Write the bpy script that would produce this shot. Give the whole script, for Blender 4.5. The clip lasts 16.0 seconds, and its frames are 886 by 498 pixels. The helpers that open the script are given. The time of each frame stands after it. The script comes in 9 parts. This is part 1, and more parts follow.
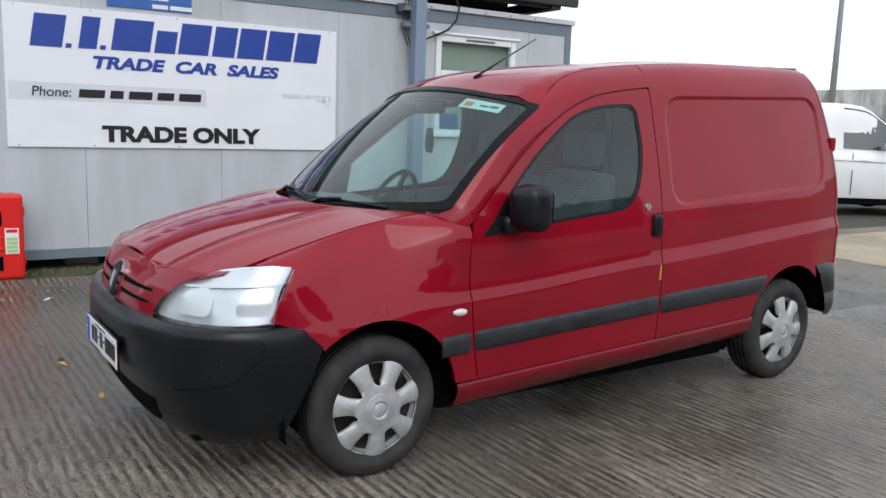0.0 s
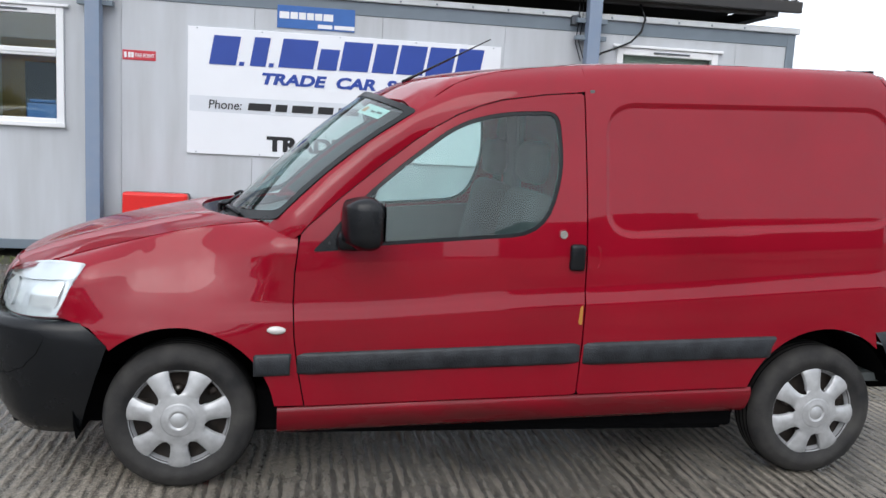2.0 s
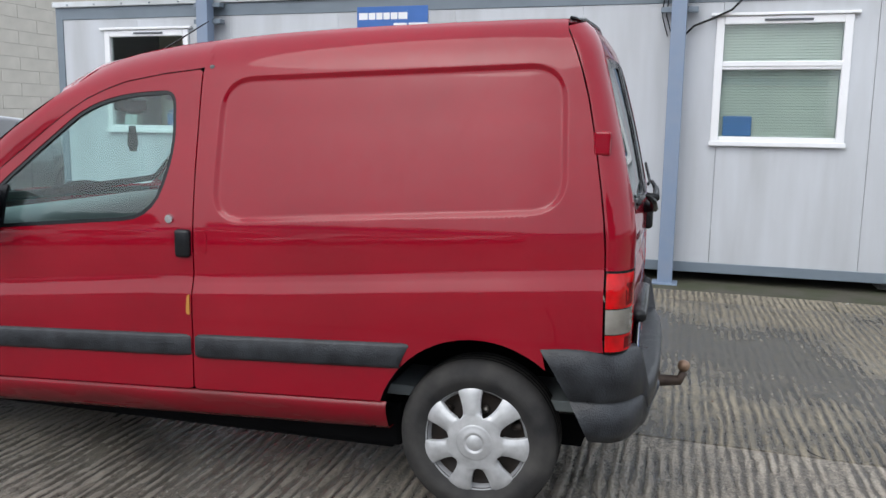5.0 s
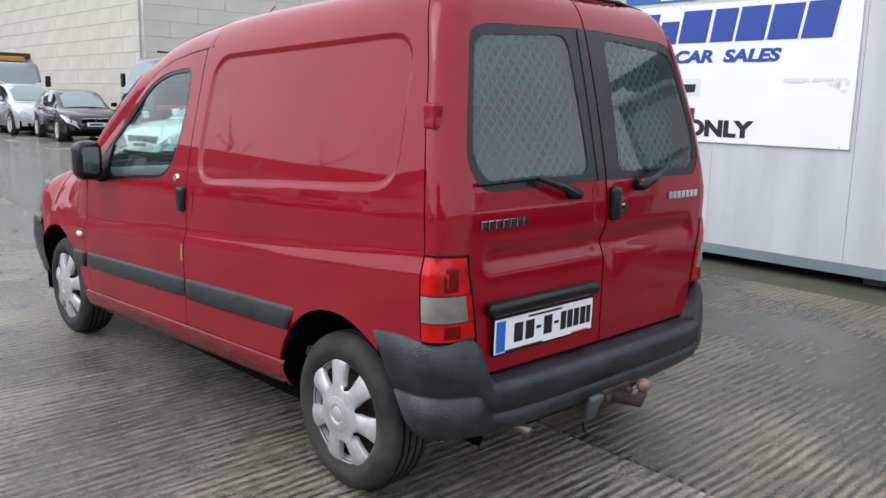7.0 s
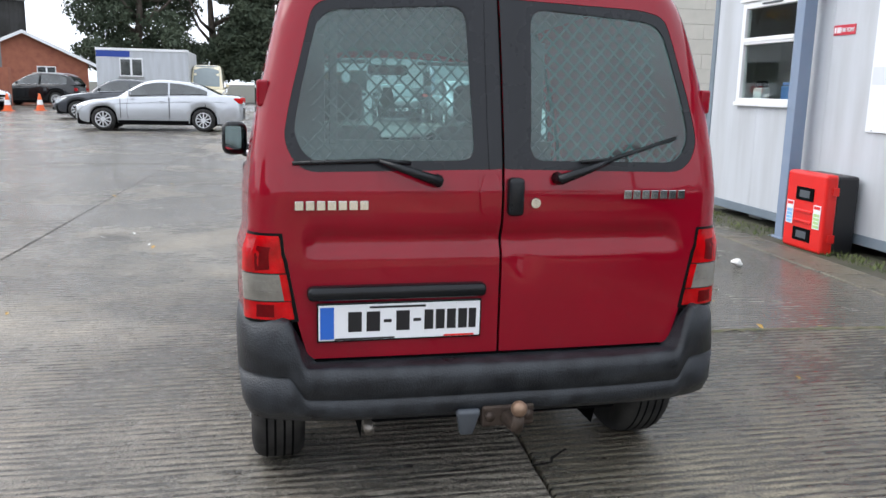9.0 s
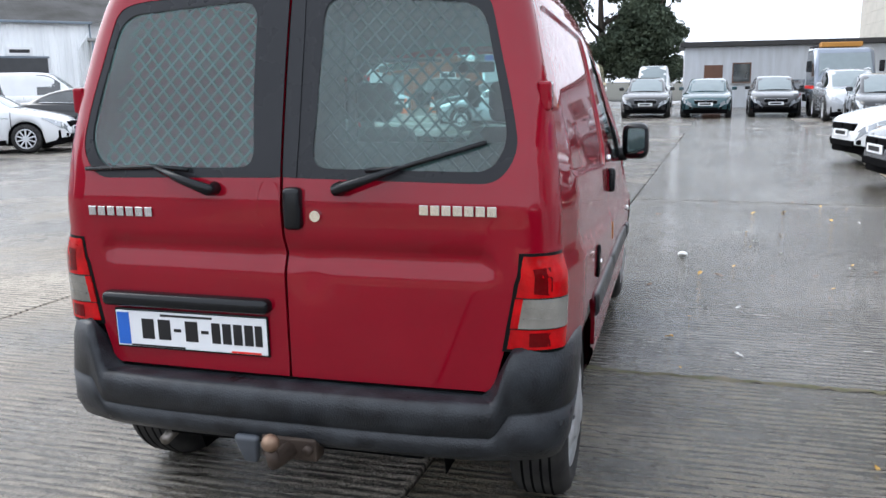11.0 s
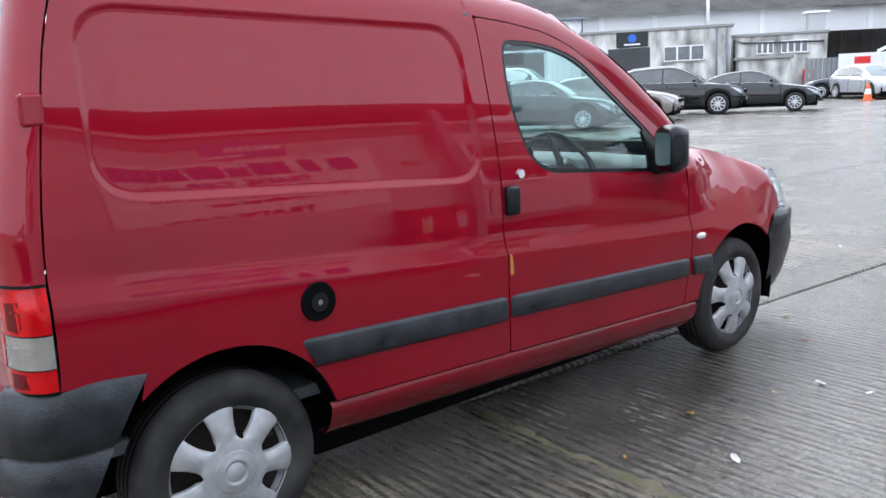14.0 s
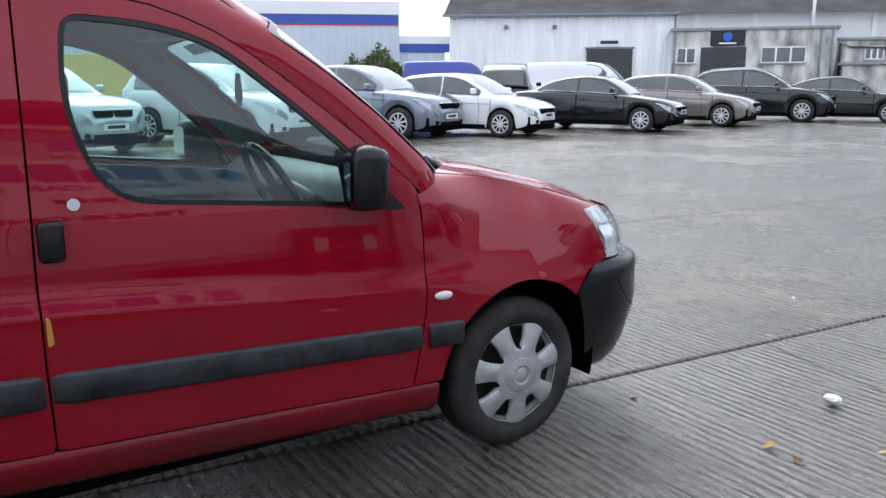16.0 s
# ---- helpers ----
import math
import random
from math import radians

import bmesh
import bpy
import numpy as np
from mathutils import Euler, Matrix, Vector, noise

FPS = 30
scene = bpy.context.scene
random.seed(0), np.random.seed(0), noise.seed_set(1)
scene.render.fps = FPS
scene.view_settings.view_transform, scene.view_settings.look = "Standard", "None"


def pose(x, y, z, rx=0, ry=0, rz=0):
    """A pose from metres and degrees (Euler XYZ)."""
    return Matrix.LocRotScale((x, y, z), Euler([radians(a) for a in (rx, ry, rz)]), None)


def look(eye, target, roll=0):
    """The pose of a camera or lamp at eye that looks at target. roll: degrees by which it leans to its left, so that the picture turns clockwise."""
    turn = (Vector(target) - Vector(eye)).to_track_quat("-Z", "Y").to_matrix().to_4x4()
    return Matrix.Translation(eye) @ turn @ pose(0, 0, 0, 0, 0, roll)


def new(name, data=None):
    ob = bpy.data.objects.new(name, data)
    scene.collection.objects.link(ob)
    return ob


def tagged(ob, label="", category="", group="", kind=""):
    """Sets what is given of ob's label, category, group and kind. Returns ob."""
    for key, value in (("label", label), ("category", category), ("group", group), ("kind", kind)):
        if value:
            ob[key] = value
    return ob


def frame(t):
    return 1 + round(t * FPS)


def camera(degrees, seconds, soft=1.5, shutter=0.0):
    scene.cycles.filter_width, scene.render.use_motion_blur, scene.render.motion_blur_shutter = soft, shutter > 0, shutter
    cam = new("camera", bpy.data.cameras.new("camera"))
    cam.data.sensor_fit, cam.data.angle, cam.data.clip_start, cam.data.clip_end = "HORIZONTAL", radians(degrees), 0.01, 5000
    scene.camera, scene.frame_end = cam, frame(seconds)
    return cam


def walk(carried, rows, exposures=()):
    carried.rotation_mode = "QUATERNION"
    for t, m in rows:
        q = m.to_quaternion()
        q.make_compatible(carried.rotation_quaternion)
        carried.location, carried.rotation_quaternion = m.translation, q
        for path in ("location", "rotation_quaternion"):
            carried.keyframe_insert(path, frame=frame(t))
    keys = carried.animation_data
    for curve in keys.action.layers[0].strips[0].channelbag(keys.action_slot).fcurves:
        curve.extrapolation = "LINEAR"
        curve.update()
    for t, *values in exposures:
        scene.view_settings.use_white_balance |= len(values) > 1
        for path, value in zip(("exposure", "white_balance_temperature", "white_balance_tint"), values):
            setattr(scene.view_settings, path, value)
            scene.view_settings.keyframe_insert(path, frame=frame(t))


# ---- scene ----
cam = camera(56.6, 16.0)
PATH = [
    (0, (-2.901, -3.499, 1.406), (-1.782, -1.869, 1.103), 1.9),
    (0.5, (-2.467, -3.672, 1.426), (-1.659, -1.871, 1.105), 1.8),
    (1, (-1.961, -3.727, 1.417), (-1.374, -1.839, 1.115), 2.5),
    (1.5, (-1.455, -3.891, 1.419), (-0.973, -1.972, 1.125), 3.0),
    (2, (-0.926, -3.93, 1.42), (-0.571, -1.982, 1.138), 3.1),
    (2.5, (-0.418, -3.998, 1.434), (-0.16, -2.032, 1.176), 1.6),
    (3, (0.051, -4.055, 1.435), (0.192, -2.08, 1.153), 1.1),
    (3.5, (0.556, -3.983, 1.44), (0.552, -2.002, 1.162), 1.1),
    (4, (1.04, -3.957, 1.452), (0.857, -1.983, 1.186), 0.4),
    (4.5, (1.498, -3.768, 1.423), (1.161, -1.816, 1.143), 0.4),
    (7, (3.603, -2.48, 1.403), (2.181, -1.119, 1.048), 1.2),
    (7.5, (3.916, -2.107, 1.434), (2.314, -0.957, 1.097), 0.6),
    (8, (4.116, -1.66, 1.426), (2.382, -0.718, 1.105), 0.9),
    (8.5, (4.308, -1.225, 1.419), (2.441, -0.598, 1.075), 0.8),
    (9, (4.368, -0.756, 1.382), (2.453, -0.325, 0.998), 1.3),
    (9.5, (4.405, -0.259, 1.376), (2.454, -0.006, 1.016), 0.4),
    (10, (4.322, 0.185, 1.410), (2.366, 0.166, 1.032), 0.3),
    (12.5, (3.327, 2.312, 1.36), (1.705, 1.199, 0.998), -2.7),
    (13, (3.031, 2.65, 1.369), (1.555, 1.352, 1.0), -2.9),
    (13.5, (2.72, 2.883, 1.368), (1.398, 1.429, 0.999), -3.3),
    (14, (2.264, 2.94, 1.364), (1.017, 1.425, 0.978), -2.7),
    (14.5, (1.805, 3.067, 1.374), (0.62, 1.501, 0.992), -2.7),
    (15, (1.331, 3.094, 1.366), (0.193, 1.495, 0.982), -1.7),
    (15.5, (0.873, 3.157, 1.361), (-0.240, 1.542, 0.969), -1.2),
    (16, (0.460, 3.093, 1.357), (-0.598, 1.445, 0.952), 0.0),
]
# the film's own exposure drifts by a few tenths of a stop
walk(cam, [(t, look(eye, target, roll)) for t, eye, target, roll in PATH],
     [(0, -0.1, 6500, 10), (2, 0.16, 6500, 10), (4.5, 0.2, 6500, 10), (7, 0.36, 6500, 10), (8.5, 0.48, 6500, 10), (10, 0.6, 6450, 10),
      (12.5, 0.64, 6150, 11), (13.5, 0.82, 6200, 11), (14, 0.95, 6200, 11), (15, 0.76, 6200, 11), (16, 0.42, 6200, 11)])

# ---- light ----
world = bpy.data.worlds.new("overcast_sky")
scene.world = world
world.use_nodes = True
wn, wl = world.node_tree.nodes, world.node_tree.links
sky = wn.new("ShaderNodeTexSky")
sky.sky_type = "NISHITA"
sky.sun_disc = False
sky.sun_elevation, sky.sun_rotation = radians(38), radians(200)
sky.air_density, sky.dust_density, sky.ozone_density = 1.0, 6.0, 1.0
grey = wn.new("ShaderNodeHueSaturation")
grey.inputs["Saturation"].default_value = 0.12
wl.new(sky.outputs[0], grey.inputs["Color"])
flat = wn.new("ShaderNodeMix")
flat.data_type = "RGBA"
flat.inputs[0].default_value = 0.75
flat.inputs[7].default_value = (9.2, 9.9, 11.1, 1)
wl.new(grey.outputs[0], flat.inputs[6])
wl.new(flat.outputs[2], wn["Background"].inputs["Color"])
wn["Background"].inputs["Strength"].default_value = 0.15
sun = new("sun", bpy.data.lights.new("sun", "SUN"))
sun.data.energy, sun.data.angle, sun.data.color = 0.8, radians(40), (1, 0.97, 0.93)
sun.matrix_world = look((0, 0, 40), (10, 30, 0))

# ---- materials ----


def nodes_of(name):
    m = bpy.data.materials.new(name)
    m.use_nodes = True
    t = m.node_tree
    return m, t.nodes, t.links, t.nodes["Principled BSDF"]


def rgb(c):
    return (c[0], c[1], c[2], 1)


def surface(name, base, other=None, scale=4.0, rough=0.5, metal=0.0, coat=0.0, bump=0.0, bump_scale=80.0, amount=0.5, rough_var=0.1, spec=0.5, stretch=None):
    """Two-scale mottled surface: base colour, a second tone by broad noise, grain by fine noise."""
    m, n, l, p = nodes_of(name)
    other = other or tuple(v * 0.8 for v in base)
    tc = n.new("ShaderNodeTexCoord")
    broad, fine = n.new("ShaderNodeTexNoise"), n.new("ShaderNodeTexNoise")
    broad.inputs["Scale"].default_value, broad.inputs["Detail"].default_value = scale, 6
    fine.inputs["Scale"].default_value, fine.inputs["Detail"].default_value = bump_scale, 3
    if stretch:
        mp = n.new("ShaderNodeMapping")
        mp.inputs["Scale"].default_value = stretch
        l.new(tc.outputs["Object"], mp.inputs[0])
        l.new(mp.outputs[0], broad.inputs["Vector"])
    else:
        l.new(tc.outputs["Object"], broad.inputs["Vector"])
    l.new(tc.outputs["Object"], fine.inputs["Vector"])
    ramp = n.new("ShaderNodeMapRange")
    ramp.inputs[1].default_value, ramp.inputs[2].default_value = 0.35, 0.7
    ramp.inputs[4].default_value = amount
    l.new(broad.outputs[0], ramp.inputs[0])
    mix = n.new("ShaderNodeMix")
    mix.data_type = "RGBA"
    mix.inputs[6].default_value, mix.inputs[7].default_value = rgb(base), rgb(other)
    l.new(ramp.outputs[0], mix.inputs[0])
    l.new(mix.outputs[2], p.inputs["Base Color"])
    rr = n.new("ShaderNodeMapRange")
    rr.inputs[3].default_value, rr.inputs[4].default_value = max(rough - rough_var, 0.02), min(rough + rough_var, 1)
    l.new(broad.outputs[0], rr.inputs[0])
    l.new(rr.outputs[0], p.inputs["Roughness"])
    p.inputs["Metallic"].default_value, p.inputs["Coat Weight"].default_value = metal, coat
    p.inputs["Coat Roughness"].default_value = 0.035
    p.inputs["Specular IOR Level"].default_value = spec
    if bump:
        b = n.new("ShaderNodeBump")
        b.inputs["Strength"].default_value, b.inputs["Distance"].default_value = bump, 0.004
        l.new(fine.outputs[0], b.inputs["Height"])
        l.new(b.outputs[0], p.inputs["Normal"])
    return m


def clear_glass(name, tint, ior=1.5, rough=0.0, gain=1.0, mist=0.0):
    m, n, l, p = nodes_of(name)
    n.remove(p)
    tr, gl, mx, fr = n.new("ShaderNodeBsdfTransparent"), n.new("ShaderNodeBsdfGlossy"), n.new("ShaderNodeMixShader"), n.new("ShaderNodeLayerWeight")
    tr.inputs[0].default_value, gl.inputs["Roughness"].default_value = rgb(tint), rough
    # both faces of a thin pane: Schlick's curve on the facing angle
    f0 = 1.6 * ((ior - 1) / (ior + 1)) ** 2
    fr.inputs[0].default_value = 0.5
    pw, lin = n.new("ShaderNodeMath"), n.new("ShaderNodeMapRange")
    pw.operation = "POWER"
    pw.inputs[1].default_value = 4.5
    lin.inputs[3].default_value, lin.inputs[4].default_value = f0, 0.95
    l.new(fr.outputs["Facing"], pw.inputs[0])
    l.new(pw.outputs[0], lin.inputs[0])
    l.new(lin.outputs[0], mx.inputs[0])
    if mist:
        # a breath of condensation, patchy over the pane
        df, fog, tn, tr2 = n.new("ShaderNodeBsdfDiffuse"), n.new("ShaderNodeMixShader"), n.new("ShaderNodeTexNoise"), n.new("ShaderNodeMapRange")
        df.inputs[0].default_value = rgb((0.34, 0.55, 0.54))
        tn.inputs["Scale"].default_value, tn.inputs["Detail"].default_value = 4.0, 4.0
        tr2.inputs[1].default_value, tr2.inputs[2].default_value, tr2.inputs[3].default_value, tr2.inputs[4].default_value = 0.35, 0.7, 0.6 * mist, 1.4 * mist
        tc = n.new("ShaderNodeTexCoord")
        l.new(tc.outputs["Object"], tn.inputs["Vector"])
        l.new(tn.outputs[0], tr2.inputs[0])
        l.new(tr2.outputs[0], fog.inputs[0])
        l.new(tr.outputs[0], fog.inputs[1])
        l.new(df.outputs[0], fog.inputs[2])
        l.new(fog.outputs[0], mx.inputs[1])
    else:
        l.new(tr.outputs[0], mx.inputs[1])
    l.new(gl.outputs[0], mx.inputs[2])
    l.new(mx.outputs[0], n["Material Output"].inputs[0])
    return m


def wet_paint(name, base, other):
    """Old glossy car paint under a thin, uneven film of rain."""
    m = surface(name, base, other, 2.2, 0.4, amount=0.8, spec=0.03)
    n, l = m.node_tree.nodes, m.node_tree.links
    p = n["Principled BSDF"]
    tc, mp = n.new("ShaderNodeTexCoord"), n.new("ShaderNodeMapping")
    mp.inputs["Scale"].default_value = (1, 1, 0.4)
    l.new(tc.outputs["Object"], mp.inputs[0])
    film, drops = n.new("ShaderNodeTexNoise"), n.new("ShaderNodeTexNoise")
    film.inputs["Scale"].default_value, film.inputs["Detail"].default_value = 55, 5
    drops.inputs["Scale"].default_value, drops.inputs["Detail"].default_value = 210, 2
    l.new(mp.outputs[0], film.inputs["Vector"])
    l.new(tc.outputs["Object"], drops.inputs["Vector"])
    for src, a, b, c, d, socket in ((film, 0.35, 0.7, 0.66, 0.82, "Coat Weight"), (film, 0.4, 0.75, 0.006, 0.028, "Coat Roughness")):
        r = n.new("ShaderNodeMapRange")
        r.inputs[1].default_value, r.inputs[2].default_value, r.inputs[3].default_value, r.inputs[4].default_value = a, b, c, d
        l.new(src.outputs[0], r.inputs[0])
        l.new(r.outputs[0], p.inputs[socket])
    bump = n.new("ShaderNodeBump")
    bump.inputs["Strength"].default_value, bump.inputs["Distance"].default_value = 0.010, 0.001
    l.new(drops.outputs[0], bump.inputs["Height"])
    l.new(bump.outputs[0], p.inputs["Coat Normal"])
    return m


RED = wet_paint("red_paint", (0.245, 0.0016, 0.0125), (0.195, 0.0014, 0.010))
BLACK_PLASTIC = surface("black_plastic", (0.0045, 0.0055, 0.007), (0.011, 0.0125, 0.015), 6, 0.23, spec=0.30, bump=0.15, bump_scale=300, rough_var=0.14)
WORN_PLASTIC = surface("weathered_black_plastic", (0.009, 0.0105, 0.0135), (0.030, 0.034, 0.040), 14, 0.34, spec=0.38, bump=0.55, bump_scale=160, amount=1.0, rough_var=0.18)
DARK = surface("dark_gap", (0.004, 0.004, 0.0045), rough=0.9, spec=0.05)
RUBBER = surface("tyre_rubber", (0.016, 0.016, 0.017), (0.066, 0.063, 0.059), 7, 0.75, amount=0.8, spec=0.25, bump=0.3, bump_scale=90)
SILVER = surface("silver_paint", (0.48, 0.49, 0.50), (0.27, 0.27, 0.275), 22, 0.34, metal=0.35, amount=0.6, bump=0.03)
MIRROR = surface("mirror_silver", (0.80, 0.88, 0.88), (0.76, 0.84, 0.84), 3, 0.02, metal=1.0, rough_var=0.01)
CHROME = surface("chrome", (0.7, 0.7, 0.72), rough=0.12, metal=1.0)
STEEL = surface("rusty_steel", (0.05, 0.035, 0.028), (0.12, 0.09, 0.07), 25, 0.6, metal=0.5)
CABIN = surface("grey_coated_sheet", (0.52, 0.545, 0.58), (0.40, 0.415, 0.43), 1.3, 0.42, amount=0.75, bump=0.05, bump_scale=400, stretch=(3.5, 3.5, 0.45))
TRIM = surface("grey_steel_trim", (0.17, 0.21, 0.25), (0.12, 0.15, 0.18), 3, 0.45)
POST = surface("blue_grey_steel", (0.19, 0.25, 0.35), (0.24, 0.28, 0.35), 6, 0.5)
WHITE = surface("white_plastic", (0.8, 0.81, 0.83), (0.7, 0.71, 0.72), 2, 0.35)
BOARD = surface("white_sign_board", (0.8, 0.82, 0.86), (0.72, 0.74, 0.78), 1.5, 0.35)
SIGN_BLUE = surface("sign_blue", (0.015, 0.055, 0.32), rough=0.4)
SIGN_BLACK = surface("sign_black", (0.01, 0.01, 0.012), rough=0.4)
SIGN_GREY = surface("sign_grey_patch", (0.62, 0.65, 0.7), (0.7, 0.73, 0.78), 3, 0.5)
BOX_RED = surface("red_box_plastic", (0.7, 0.015, 0.012), (0.6, 0.012, 0.01), 5, 0.35)
CONCRETE = surface("far_concrete", (0.3, 0.3, 0.29), (0.22, 0.22, 0.21), 0.8, 0.8)
PANE = clear_glass("window_glass", (0.86, 0.92, 0.9))
VAN_GLASS = clear_glass("van_glass", (0.70, 0.87, 0.845), 1.5, mist=0.03)
REAR_GLASS = clear_glass("van_rear_glass", (0.52, 0.76, 0.74), 1.5, mist=0.09)

# ---- mesh helpers ----
from mathutils.geometry import delaunay_2d_cdt


def holder(name, m, label, category, group="", kind=""):
    ob = new(name)
    ob.empty_display_size = 0.2
    ob.matrix_basis = m
    return tagged(ob, label, category, group, kind)


def piece(name, verts, faces, mat, parent=None, label="", smooth=False, normals=None, bevel=0.0):
    me = bpy.data.meshes.new(name)
    me.from_pydata([tuple(v) for v in verts], [], [tuple(f) for f in faces])
    for m in mat if isinstance(mat, (list, tuple)) else [mat]:
        me.materials.append(m)
    if smooth:
        me.polygons.foreach_set("use_smooth", [True] * len(me.polygons))
    me.update()
    if normals is not None:
        me.normals_split_custom_set_from_vertices([tuple(v) for v in normals])
    ob = new(name, me)
    if parent is not None:
        ob.parent = parent
    if label:
        tagged(ob, label)
    return ob


def part(name, bm, mat, parent=None, label="", smooth=False):
    me = bpy.data.meshes.new(name)
    bm.to_mesh(me)
    bm.free()
    for m in mat if isinstance(mat, (list, tuple)) else [mat]:
        me.materials.append(m)
    if smooth:
        me.polygons.foreach_set("use_smooth", [True] * len(me.polygons))
    ob = new(name, me)
    if parent is not None:
        ob.parent = parent
    if label:
        tagged(ob, label)
    return ob


def box(bm, lo, hi, bevel=0.0, m=None, seg=2):
    """A bevelled box between two corners, added to bm."""
    c = [(lo[i] + hi[i]) / 2 for i in range(3)]
    s = [abs(hi[i] - lo[i]) for i in range(3)]
    r = bmesh.ops.create_cube(bm, size=1.0, matrix=Matrix.Translation(c) @ Matrix.Diagonal((*s, 1)))
    vs = r["verts"]
    if bevel:
        es = list({e for v in vs for e in v.link_edges})
        out = bmesh.ops.bevel(bm, geom=es, offset=min(bevel, min(s) * 0.45), segments=seg, profile=0.5, affect="EDGES")
        vs = list({v for f in out["faces"] for v in f.verts} | {v for v in vs if v.is_valid})
    if m is not None:
        bmesh.ops.transform(bm, matrix=m, verts=vs)
    return vs


def block(name, lo, hi, mat, parent=None, label="", bevel=0.004, m=None):
    bm = bmesh.new()
    box(bm, lo, hi, bevel, m)
    return part(name, bm, mat, parent, label)


def tube(name, pts, r, mat, parent=None, label="", sides=8):
    """A round bar along a line of points."""
    pts = [Vector(p) for p in pts]
    vs, fs = [], []
    for i, p in enumerate(pts):
        d = (pts[min(i + 1, len(pts) - 1)] - pts[max(i - 1, 0)]).normalized()
        a = d.orthogonal().normalized() if i == 0 else (a - d * a.dot(d)).normalized()
        b = d.cross(a)
        rr = r[i] if isinstance(r, (list, tuple)) else r
        vs += [p + rr * (a * math.cos(2 * math.pi * k / sides) + b * math.sin(2 * math.pi * k / sides)) for k in range(sides)]
    for i in range(len(pts) - 1):
        for k in range(sides):
            fs.append((i * sides + k, i * sides + (k + 1) % sides, (i + 1) * sides + (k + 1) % sides, (i + 1) * sides + k))
    fs += [tuple(range(sides))[::-1], tuple(range(len(vs) - sides, len(vs)))]
    return piece(name, vs, fs, mat, parent, label, smooth=True)


def lathe(profile, sides=40, axis="y"):
    """Verts and faces of a profile of (radius, offset) turned about the y axis."""
    vs, fs, n = [], [], len(profile)
    for k in range(sides):
        a = 2 * math.pi * k / sides
        vs += [(r * math.cos(a), o, r * math.sin(a)) for r, o in profile]
    for k in range(sides):
        for i in range(n - 1):
            j = (k + 1) % sides
            fs.append((k * n + i, k * n + i + 1, j * n + i + 1, j * n + i))
    return vs, fs


def lerp_table(x, table):
    if x <= table[0][0]:
        return table[0][1]
    for (a, u), (b, v) in zip(table, table[1:]):
        if x <= b:
            return u + (v - u) * (x - a) / (b - a)
    return table[-1][1]


def smooth_table(x, table):
    """Interpolates with a monotone cubic through the rows of a table."""
    if x <= table[0][0]:
        return table[0][1]
    if x >= table[-1][0]:
        return table[-1][1]
    k = next(i for i in range(len(table) - 1) if x <= table[i + 1][0])

    def slope(i):
        if i == 0 or i == len(table) - 1:
            j = 0 if i == 0 else len(table) - 2
            return (table[j + 1][1] - table[j][1]) / (table[j + 1][0] - table[j][0])
        s0 = (table[i][1] - table[i - 1][1]) / (table[i][0] - table[i - 1][0])
        s1 = (table[i + 1][1] - table[i][1]) / (table[i + 1][0] - table[i][0])
        return 0 if s0 * s1 <= 0 else 2 * s0 * s1 / (s0 + s1)
    (a, u), (b, v) = table[k], table[k + 1]
    h = b - a
    t = (x - a) / h
    return u * (1 + 2 * t) * (1 - t) ** 2 + slope(k) * h * t * (1 - t) ** 2 + v * t * t * (3 - 2 * t) + slope(k + 1) * h * t * t * (t - 1)


def step01(v, a, b):
    t = min(max((v - a) / (b - a), 0), 1)
    return t * t * (3 - 2 * t)


def rounded(points, r=0.05, n=5):
    """A closed outline with its corners rounded; r is one radius or one for each corner."""
    out, pts = [], [Vector(p) for p in points]
    for i, p in enumerate(pts):
        rr = r[i] if isinstance(r, (list, tuple)) else r
        a, b = pts[i - 1] - p, pts[(i + 1) % len(pts)] - p
        rr = min(rr, a.length * 0.49, b.length * 0.49)
        if rr < 1e-4:
            out.append(tuple(p))
            continue
        a, b = p + a.normalized() * rr, p + b.normalized() * rr
        for k in range(n + 1):
            t = k / n
            q = a * (1 - t) ** 2 + p * 2 * t * (1 - t) + b * t * t
            out.append(tuple(q))
    return out


def dense(loop, step, closed=True):
    out = []
    for i in range(len(loop) if closed else len(loop) - 1):
        a, b = Vector(loop[i]), Vector(loop[(i + 1) % len(loop)])
        n = max(1, int(math.ceil((b - a).length / step)))
        out += [a.lerp(b, k / n) for k in range(n)]
    return out


def inset(loop, d):
    """A closed outline moved inwards by d (outwards where d is negative)."""
    pts = [Vector(p) for p in loop]
    area = sum(pts[i - 1].x * p.y - p.x * pts[i - 1].y for i, p in enumerate(pts))
    out = []
    for i, p in enumerate(pts):
        t = (pts[(i + 1) % len(pts)] - pts[i - 1]).normalized()
        out.append(p + Vector((-t.y, t.x)) * d * (1 if area > 0 else -1))
    return [tuple(p) for p in out]


def in_loop(p, arr):
    x, y = p
    xs, ys = arr[:, 0], arr[:, 1]
    x2, y2 = np.roll(xs, -1), np.roll(ys, -1)
    c = (ys > y) != (y2 > y)
    with np.errstate(divide="ignore", invalid="ignore"):
        cross = xs + (y - ys) / (y2 - ys) * (x2 - xs)
    return bool(np.sum(c & (x < cross)) % 2)


